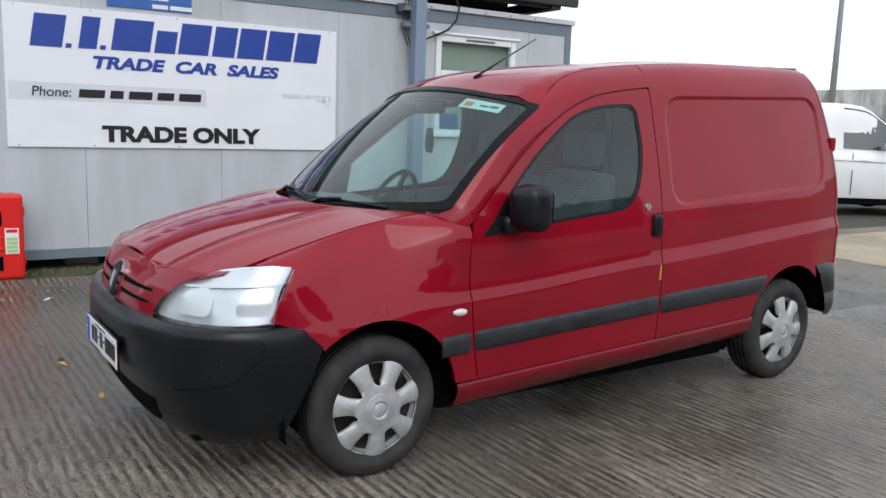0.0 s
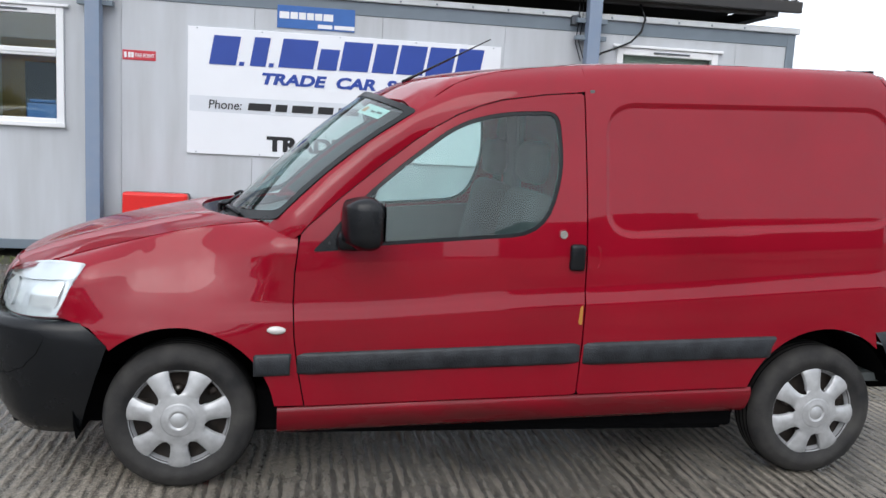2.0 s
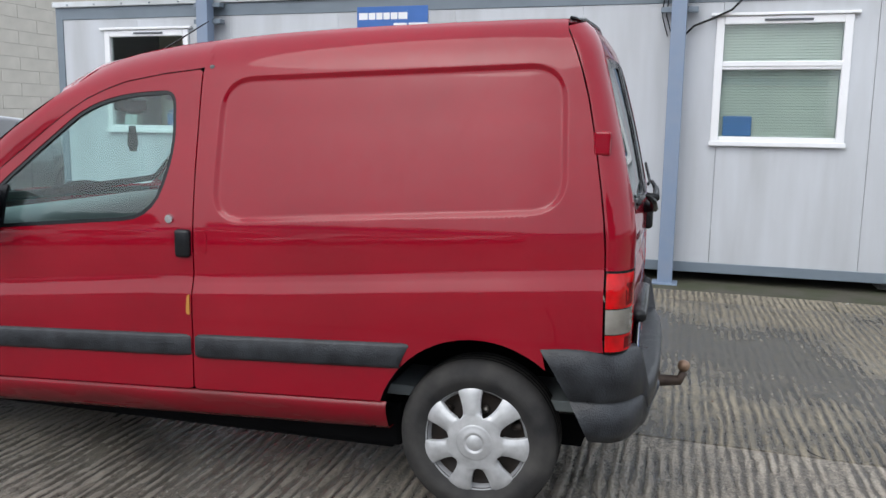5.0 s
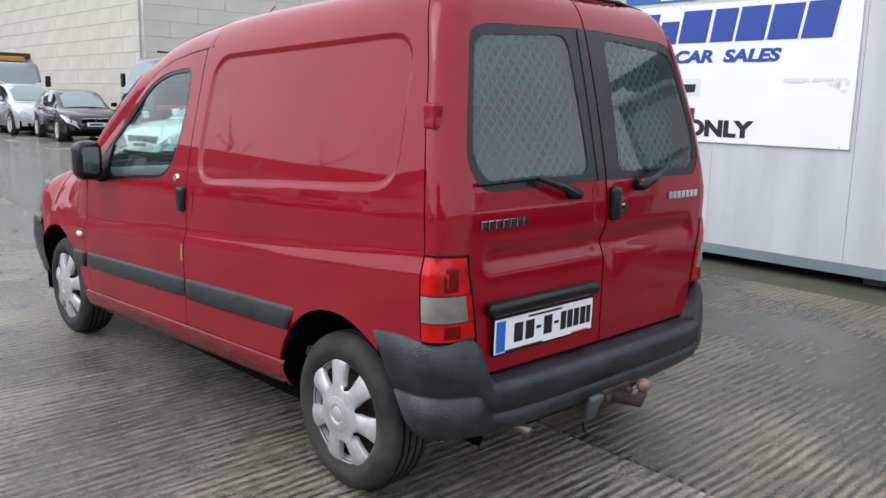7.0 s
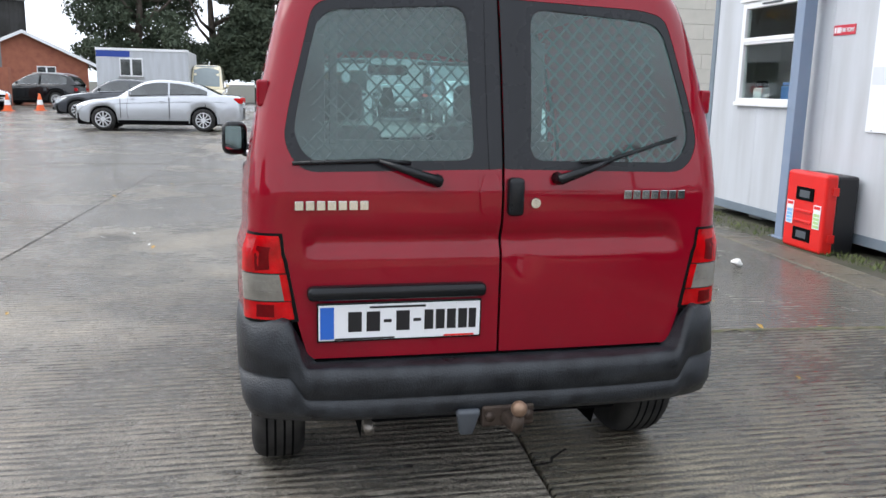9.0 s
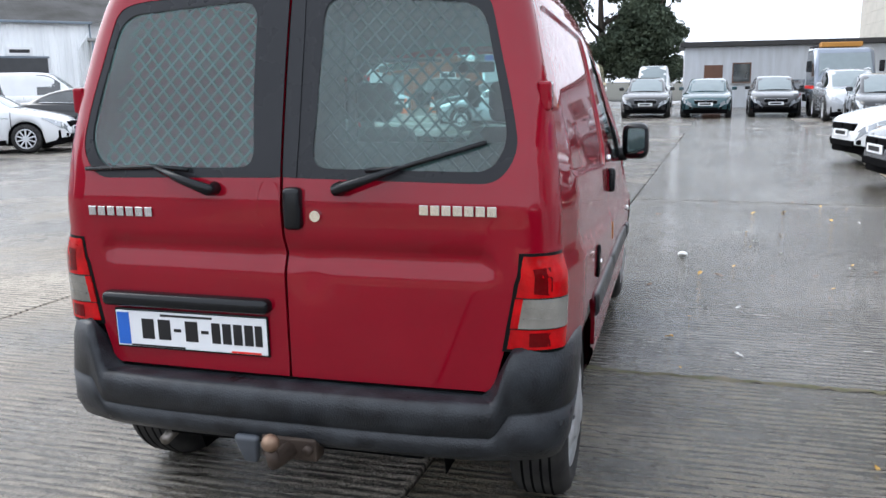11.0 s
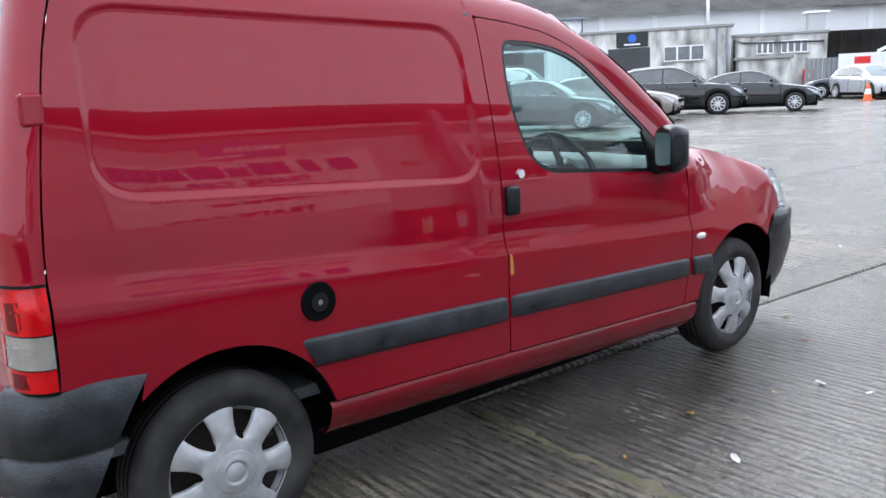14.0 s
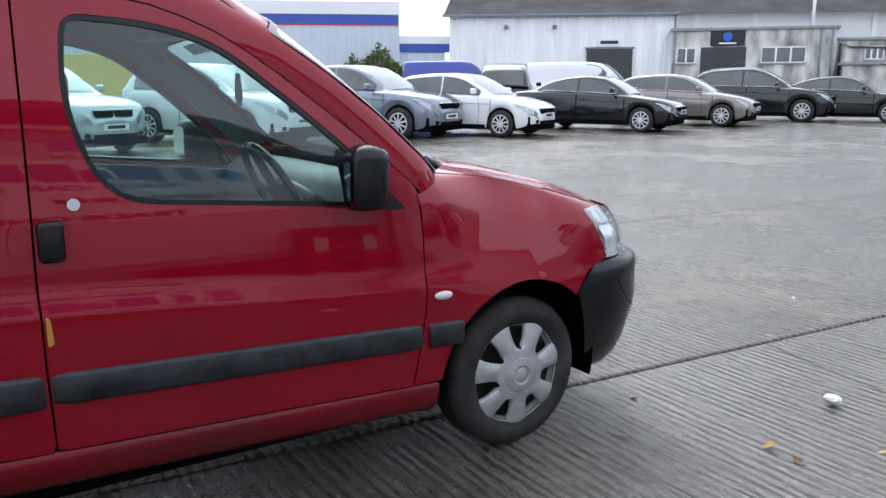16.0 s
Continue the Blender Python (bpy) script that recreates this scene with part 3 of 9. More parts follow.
def build_van():
    van = holder("van", pose(0, 0, 0), "red panel van with black bumpers and scuffed silver wheel covers", "van")
    for s in (-1, 1):
        o = (0, s, 0.1)

        def on_side(x, z, proud=0.0):
            return (x, s * (side_y(x, z) + proud), z)
        # front wing
        gap = [(x - 0.003, z) for x, z in DOOR_FRONT]
        top = [(x, fender_top(x) - 0.0005) for x in np.linspace(-0.918, -1.795, 30)]
        front = [(-1.74, 0.8665), (-1.68, 0.8655), (-1.735, 0.77), (-1.778, 0.68), (-1.735, 0.664), (-1.66, 0.64), (-1.61, 0.59)]
        outline = gap[:-1] + [(-0.914, 1.0)] + top + front + arch(-1.3465, 0.365, 0.56, 0.345)
        sheet("front_wing", outline, lambda x, z: (x, s * fender_y(x, z), z), RED, van, step=0.025, out=(0, s, 0.3),
              loops=[[(x, fender_top(x) - d) for x in np.linspace(-1.79, -0.92, 60)] for d in (0.002, 0.006, 0.011, 0.017, 0.025, 0.034, 0.045, 0.058, 0.072, 0.088, 0.105, 0.122, 0.14)] + creases(-1.25, -0.92))
        # door with its window
        outline = [(x + 0.002, z) for x, z in DOOR_FRONT] + DOOR_TOP + DOOR_REAR + [(x, sill_top(x) + 0.004) for x in np.linspace(0.2, -0.85, 12)]
        door = sheet("front_door", outline, on_side, RED, van, holes=[SIDE_WINDOW], step=0.04, out=o, loops=creases(-0.9, 0.21))
        inner = inset(SIDE_WINDOW, 0.015)
        sheet("window_seal", SIDE_WINDOW, lambda x, z: on_side(x, z, -0.003), BLACK_PLASTIC, door, holes=[inner], out=o, step=0.05)
        pane = sheet("side_glass", inset(SIDE_WINDOW, 0.013), lambda x, z: on_side(x, z, -0.008), VAN_GLASS, door, out=o, step=0.06, skirt=0)
        pane.visible_shadow = False
        sheet("sail_panel", rounded([(-0.862, 0.944), (-0.65, 0.962), (-0.635, 1.155), (-0.71, 1.10)], 0.022), lambda x, z: on_side(x, z, 0.003), BLACK_PLASTIC, door, out=o)
        sheet("door_trim", [(-0.86, 0.38), (-0.89, 0.6), (-0.86, 0.93), (0.05, 1.015), (0.18, 1.03), (0.2, 0.45)], lambda x, z: on_side(x, z, -0.045), DASH, door, "grey inner door trim", out=(0, -s, 0), step=0.09)
        # handle in its dish, lock, lower hinge mark
        dish = rounded([(0.236, 0.905), (0.29, 0.91), (0.29, 1.0), (0.236, 0.995)], 0.02)
        bm = bmesh.new()
        box(bm, (0.158, -0.014, 0.896), (0.222, 0.022, 1.004), 0.014, seg=3)
        bm.transform(Matrix.Translation((0, s * (side_y(0.19, 0.95) + 0.006), 0)))
        part("door_handle", bm, BLACK_PLASTIC, door, "black pull handle", smooth=True)
        bm = bmesh.new()
        bmesh.ops.create_cone(bm, cap_ends=True, segments=24, radius1=0.019, radius2=0.016, depth=0.012, matrix=Matrix.Translation((0.128, s * (side_y(0.128, 1.040) + 0.003), 1.040)) @ pose(0, 0, 0, 90 if s < 0 else -90))
        part("door_lock", bm, CHROME, door, "round chrome lock")
        sheet("hinge_mark", rounded([(0.206, 0.685), (0.222, 0.678), (0.222, 0.762), (0.211, 0.752)], 0.01), lambda x, z: on_side(x, z, 0.003), AMBER, door, "worn amber patch at the door edge", out=o)
        # load-bay side
        arc = arch(1.338, 0.372, 0.412, 0.585, cz=0.302)
        outline = [(x, sill_top(x) + 0.004) for x in np.linspace(0.233, 0.96, 10)] + arc + [(1.565, 0.652), (1.77, 0.66)]
        zs = [0.7, 0.8, 0.9, 1.0, 1.1, 1.2, 1.3, 1.4, 1.5, 1.6, 1.66, 1.7, 1.73]
        outline += [(smooth_table(z, GAP_X) - 0.004, z) for z in zs] + [(1.585, top_z(1.585) - 0.004)]
        outline += [(x, top_z(x) - 0.001) for x in np.linspace(1.55, 0.226, 22)] + [(x + 0.006, z) for x, z in DOOR_REAR[:-1]] + [(0.226, 0.40)]
        lines = [inset(PANEL_RIM, d) for d in (-0.024, -0.016, -0.008, 0.0, 0.008, 0.016, 0.024, 0.034)]
        lines += [[(x, top_z(x) - d) for x in np.linspace(0.24, 1.58, 30)] for d in (0.01, 0.02, 0.032, 0.05)] + creases(0.24, 1.75)
        bay = sheet("load_bay_side", outline, on_side, RED, van, step=0.035, loops=lines, out=o)
        sheet("handle_dish", dish, lambda x, z: (x, s * (side_y(x, z) + 0.003 - 0.026 * math.exp(-((x - 0.262) / 0.016) ** 2 - ((z - 0.952) / 0.034) ** 2)), z), RED, bay, out=o, step=0.015, skirt=0)
        # roof rail and screen pillar over the door
        rail = [DOOR_FRONT[-1]] + DOOR_TOP
        low = [Vector(on_side(x, z + 0.005)) for x, z in rail + [(0.244, 1.613)]]
        n = len(low)
        high = []
        for k, p in enumerate(low):
            x = p.x
            if x < -0.42:
                v = min(max((x + 0.93) / 0.46, 0), 1)
                q = screen(v, s * 0.765)
                q = Vector((q.x + 0.005, q.y, q.z + 0.003))
            else:
                q = Vector((x, s * lerp_table(x, EAVES), roof_z(x, lerp_table(x, EAVES)) - 0.001))
            high.append(q)
        # its foot runs on under the wing
        low.insert(0, Vector((-1.0, s * 0.765, 0.925)))
        high.insert(0, Vector((-1.07, s * 0.69, 0.985)))
        rows = []
        for t in (0, 0.12, 0.25, 0.4, 0.55, 0.7, 0.85, 1):
            row = []
            for k in range(n + 1):
                mid = (low[k] + high[k]) / 2 + Vector((-0.004, s * 0.026, 0.016))
                row.append(bezier3(low[k], mid, high[k], t))
            rows.append(row)
        loft("roof_rail", rows, RED, van, flip=s > 0)
        loft("pillar_trim", [[Vector((p.x + 0.012, p.y - s * 0.03, p.z - 0.014)) for p in row[1:]] for row in (rows[0], rows[3], rows[5], rows[7])], PILLAR, van, "grey inner pillar trim")
        # sill
        rows = []
        for d, off in ((0.0, -0.004), (0.008, 0.004), (0.02, 0.007), (0.04, 0.004), (0.07, -0.008), (0.10, -0.028), (0.116, -0.045), (0.122, -0.1)):
            rows.append([(x, s * (side_y(x, 0.34 + rake(x)) + off - 0.003), sill_top(x) - d) for x in np.linspace(-0.975, 1.005, 40)])
        loft("sill", rows, SILL, van, "red sill with dusty scuffs", flip=s < 0)
        # added black block: hides the lit ground, stands for shade under the floor
        block("floor_rail", (-0.95, s * 0.63 - 0.03, 0.168), (0.98, s * 0.63 + 0.03, 0.262), DARK, van, "added black block standing for the deep shade under the floor", 0.012)
        # rubbing strips, split at the door gaps
        for x0, x1, cap in ((-1.068, -0.925, 0.012), (-0.905, 0.222, 0), (0.238, 1.10, 0.05)):
            xs = list(np.linspace(x0, x1, 24))
            rows = []
            for f, off in ((0.0, -0.004), (0.03, 0.008), (0.15, 0.014), (0.5, 0.015), (0.85, 0.014), (0.97, 0.008), (1.0, -0.004)):
                row = []
                for k, x in enumerate(xs):
                    xx = x - (cap * (1 - f) if k == len(xs) - 1 else 0)
                    z1 = 0.552 + 0.0425 * (xx + 1.037) - 0.000
                    h = 0.088 if x < 0.23 else 0.095
                    e = 0 if 0 < k < len(xs) - 1 else -0.012
                    row.append((xx, s * (side_y(xx, z1 - 0.04) + off + e), z1 - h * (1 - f)))
                rows.append(row)
            loft("rubbing_strip", rows, WORN_PLASTIC, van, "weathered black plastic rubbing strip", flip=s > 0)
        # repeater
        bm = bmesh.new()
        bmesh.ops.create_uvsphere(bm, u_segments=18, v_segments=10, radius=1, matrix=Matrix.Translation((-0.985, s * (fender_y(-0.985, 0.646) + 0.002), 0.646)) @ Matrix.Diagonal((0.036, 0.014, 0.016, 1)))
        part("side_repeater", bm, LAMP_CLEAR, van, "oval clear side repeater", smooth=True)
        # mirror
        bm = bmesh.new()
        box(bm, (-0.748, s * 0.826, 0.968), (-0.612, s * 0.970, 1.166), 0.048, seg=4)
        for v in bm.verts:
            v.co.x += 0.26 * (abs(v.co.y) - 0.9) + (0.018 if v.co.x < -0.7 and (v.co.z < 0.99 or v.co.z > 1.15) else 0)
        mirror = part("door_mirror", bm, BLACK_PLASTIC, van, "black door mirror", smooth=True)
        bm = bmesh.new()
        box(bm, (-0.77, s * 0.775, 0.955), (-0.66, s * 0.86, 1.03), 0.02, seg=2)
        part("mirror_arm", bm, BLACK_PLASTIC, mirror, smooth=True)
        sheet("mirror_glass", rounded([(s * 0.858, 1.003), (s * 0.948, 1.003), (s * 0.948, 1.138), (s * 0.858, 1.138)], 0.02), lambda y, z: (-0.6105 + 0.26 * (abs(y) - 0.9), y, z), MIRROR, mirror, "mirror glass", out=(1, 0, 0), skirt=0)
        # wheels and dark wells
        for x in (-1.340, 1.334):
            wheel(van, x, s)
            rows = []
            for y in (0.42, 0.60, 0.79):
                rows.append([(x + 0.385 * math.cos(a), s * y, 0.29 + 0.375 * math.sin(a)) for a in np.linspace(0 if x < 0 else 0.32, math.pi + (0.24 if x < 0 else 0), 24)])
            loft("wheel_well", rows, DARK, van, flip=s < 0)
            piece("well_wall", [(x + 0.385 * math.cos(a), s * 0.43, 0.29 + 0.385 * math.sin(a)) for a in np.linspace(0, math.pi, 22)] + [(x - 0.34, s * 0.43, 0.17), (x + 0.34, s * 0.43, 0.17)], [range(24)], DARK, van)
        # dark rubber behind the door gaps
        for line in (DOOR_FRONT, [(0.234, 1.66)] + [(x + 0.006, z) for x, z in DOOR_REAR]):
            loft("door_seal", [[(x + d, s * (side_y(x, z) - 0.017), z) for x, z in line] for d in (-0.028, 0.028)], DARK, van)
        # rear door
        def un(pts):
            return [(s * rear_a(y, z), z) for y, z in pts]

        def tail(d):
            return lambda a, z: tuple(Vector(rear_map(a, z)) + Vector((d, 0, 0)))
        edge_z = [0.936, 1.0, 1.1, 1.2, 1.3, 1.4, 1.5, 1.6, 1.66, 1.7, 1.73, 1.75]
        outline = un([(0.004, 0.532), (0.60, 0.532), (0.622, 0.55), (0.652, 0.66), (0.695, 0.90), (0.70, 0.925)])
        outline += [(s * 0.858, z) for z in edge_z] + un([(0.50, 1.778), (0.35, 1.795), (0.15, 1.803), (0.004, 1.806)])
        hole = un(rounded([(0.018, 1.132), (0.635, 1.122), (0.69, 1.215), (0.588, 1.632), (0.5, 1.652), (0.018, 1.668)], [0.01, 0.06, 0.08, 0.05, 0.1, 0.01]))
        rd = sheet("rear_door", outline, tail(0), RED, van, holes=[hole], step=0.04, out=(1, s * 0.3, 0.1),
                   loops=[[(s * f, z) for z in edge_z]  for f in (0.66, 0.69, 0.72, 0.75, 0.78, 0.81, 0.84)] + [[(s * 0.01, z), (s * 0.64, z)] for z in (0.60, 0.70, 0.78, 0.82, 0.845, 0.865, 0.885, 0.908, 0.93, 0.95, 0.97, 1.0, 1.025, 1.045, 1.06, 1.075, 1.09, 1.105)])
        pane = un(rounded([(0.092, 1.160), (0.612, 1.154), (0.658, 1.237), (0.571, 1.610), (0.108, 1.642)], [0.05, 0.08, 0.06, 0.07, 0.06]))
        sheet("window_surround", hole, tail(-0.002), SURROUND, rd, holes=[pane], out=(1, 0, 0.2))
        sheet("centre_cover", un([(0.0045, 1.134), (0.046, 1.133), (0.050, 1.25), (0.050, 1.55), (0.046, 1.655), (0.036, 1.6665), (0.0045, 1.6675)]), tail(0.0015), SURROUND, rd, "black plastic strip beside the centre gap", out=(1, 0, 0.2), skirt=0.004)
        g = sheet("rear_glass", inset(pane, -0.003), tail(-0.006), REAR_GLASS, rd, out=(1, 0, 0.2), skirt=0, step=0.07)
        g.visible_shadow = False
        # hinge on the corner
        bm = bmesh.new()
        box(bm, (1.705, s * 0.725, 1.315), (1.76, s * 0.762, 1.395), 0.008)
        part("door_hinge", bm, RED, rd)
        # tail lamp, three fields
        lamp = new("tail_lamp")
        lamp.parent = van
        for nm, a, b, mat in (("red_lens", 0.812, 0.928, LAMP_RED), ("clear_lens", 0.724, 0.808, TAIL_CLEAR), ("red_lens", 0.664, 0.720, LAMP_RED)):
            zs2 = list(np.linspace(a, b, 4))
            lip = [(0.659 + (z - 0.67) * 0.17, z) for z in zs2]
            sheet(nm, un(lip) + [(s * 0.858, z) for z in zs2[::-1]], lambda a, z: tuple(Vector(rear_map(a, z)) + Vector((0.003, s * 0.002, 0))), mat, lamp, step=0.02, out=(1, s * 0.5, 0))
            for zz in np.linspace(a, b, 4)[1:-1] if nm == "clear_lens" else ():
                sheet("lens_rib", un([(0.690 + (zz - 0.67) * 0.17, zz - 0.002), (0.690 + (zz - 0.67) * 0.17, zz + 0.002)]) + [(s * 0.85, zz + 0.002), (s * 0.85, zz - 0.002)], tail(0.006), mat, lamp, step=0.03, out=(1, s * 0.5, 0))
            if nm == "clear_lens":
                sheet("reversing_reflector", [(s * 0.775, a + 0.004), (s * 0.85, a + 0.004), (s * 0.85, b - 0.004), (s * 0.775, b - 0.004)], tail(0.0042), TAIL_BRIGHT, lamp, step=0.02, out=(1, s * 0.5, 0))
            elif a > 0.78:
                sheet("brake_chamber", [(s * 0.70, a + 0.012), (s * 0.775, a + 0.004), (s * 0.775, b - 0.03), (s * 0.705, b - 0.035)], tail(0.0042), LAMP_DEEP, lamp, step=0.02, out=(1, s * 0.5, 0))
                for zz in (b - 0.022, b - 0.012):
                    sheet("lens_rib", [(s * 0.70, zz - 0.002), (s * 0.85, zz - 0.002), (s * 0.85, zz + 0.002), (s * 0.70, zz + 0.002)], tail(0.006), mat, lamp, step=0.03, out=(1, s * 0.5, 0))
            else:
                sheet("fog_chamber", [(s * 0.69, a + 0.008), (s * 0.80, a + 0.008), (s * 0.80, b - 0.008), (s * 0.69, b - 0.008)], tail(0.0042), LAMP_DEEP, lamp, step=0.02, out=(1, s * 0.5, 0))
            if nm == "clear_lens":
                sheet("red_edge", un(lip + [(y + 0.022, z) for y, z in lip[::-1]]), tail(0.0048), LAMP_RED, lamp, step=0.02, out=(1, 0, 0))
        rim = [(0.648 + (z - 0.67) * 0.17, z) for z in (0.655, 0.74, 0.85, 0.936)]
        sheet("lamp_seal", un(rim) + [(s * 0.859, z) for z in (0.936, 0.85, 0.74, 0.655)], tail(0.0012), BLACK_GLOSS, lamp, step=0.03, out=(1, s * 0.5, 0))
        # headlamp: bright reflector under a clear lens
        shape = [(0.985, 0.868), (1.0, 0.77), (1.0, 0.672), (0.62, 0.662), (0.30, 0.660), (0.283, 0.672), (0.322, 0.732), (0.405, 0.806), (0.53, 0.848), (0.66, 0.866), (0.8, 0.873)]
        hl = new("headlamp")
        hl.parent = van
        tagged(hl, "large clear headlamp with a bright reflector")

        def nose(a, z, back=0.0):
            # a: the angle round the nose, 0 ahead and 1 at the side
            w, th = 0.815 - 0.03 * step01(z, 0.6, 0.87) - back, abs(a) * math.pi / 2
            rear, tip = nose_ends(z)
            return (rear + (tip - rear) * math.cos(th) + back * math.cos(th), math.copysign(w * math.sin(th) ** (1 / 1.3), a), z)
        ol = [(s * y, z) for y, z in rounded(shape, [0.045] + [0.02] * 6 + [0.05] * 4, 4)]
        sheet("reflector", ol, lambda y, z: nose(y, z, 0.03 - 0.012 * math.exp(-((abs(y) - 0.52) / 0.08) ** 2 - ((z - 0.74) / 0.05) ** 2)), REFLECTOR, hl, step=0.025, skirt=0, out=(-1, s * 0.5, 0.4))
        sheet("lamp_housing", inset(ol, -0.02), lambda y, z: nose(y, min(z, 0.852), 0.05), RED, hl, step=0.03, skirt=0, out=(-1, s * 0.5, 0.4))
        ring = rounded([(s * 0.42, 0.69), (s * 0.60, 0.69), (s * 0.61, 0.77), (s * 0.53, 0.80), (s * 0.44, 0.76)], 0.03)
        sheet("bulb_bowl", ring, lambda y, z: nose(y, z, 0.016), REFLECTOR, hl, step=0.03, skirt=0.02, out=(-1, s * 0.5, 0.4))
        sheet("lamp_divider", [(s * 0.40, 0.786), (s * 0.985, 0.812), (s * 0.985, 0.820), (s * 0.41, 0.794)], lambda y, z: nose(y, z, 0.014), REFLECTOR, hl, step=0.03, skirt=0.010, out=(-1, s * 0.5, 0.4))
        sheet("indicator_bowl", rounded([(s * 0.74, 0.70), (s * 0.95, 0.70), (s * 0.95, 0.80), (s * 0.755, 0.79)], 0.03), lambda y, z: nose(y, z, 0.024 - 0.010 * math.exp(-((z - 0.75) / 0.03) ** 2)), REFLECTOR, hl, step=0.02, skirt=0.006, out=(-1, s * 0.5, 0.4))
        lens = sheet("lens", ol, lambda y, z: nose(y, z, 0.0), LAMP_LENS, hl, step=0.03, skirt=0.02, out=(-1, s * 0.5, 0.4))
        lens.visible_shadow = False
    build_van_front(van)
    build_van_rear(van)
    build_van_inside(van)
    return van


def nose_ends(z):
    """How far back and how far ahead the nose reaches at a height."""
    return (smooth_table(z, [(0.66, -1.76), (0.76, -1.74), (0.87, -1.66), (0.9, -1.63)]),
            smooth_table(z, [(0.55, -2.15), (0.66, -2.135), (0.74, -2.115), (0.80, -2.085), (0.86, -2.03), (0.90, -1.97)]))


def nose_plan(y, z, w=0.80):
    """Plan of the nose at a height: a blunt oval from the wheel arch to the tip."""
    back, tip = nose_ends(z)
    r = min(abs(y) / (w + 0.005), 0.9995)
    return back + (tip - back) * (1 - r ** 2.6) ** (1 / 2.0)


def hood_front(y):
    """Where the bonnet's lip lies for a distance from the middle."""
    lo, hi = -2.12, -1.4
    for _ in range(30):
        mid = (lo + hi) / 2
        if nose_plan(y, min(hood_z(mid, y), 0.9), 0.80) < mid:
            hi = mid
        else:
            lo = mid
    return (lo + hi) / 2 + 0.003


SURROUND = surface("satin_black_surround", (0.010, 0.011, 0.014), (0.016, 0.017, 0.020), 6, 0.28, spec=0.28)
BLACK_GLOSS = surface("black_gloss", (0.005, 0.006, 0.0065), rough=0.3, spec=0.12)


SEAM = [(0.81, 0.647), (0.823, 0.607), (0.818, 0.541), (0.802, 0.488), (0.768, 0.458), (0.706, 0.443), (0.591, 0.42)]


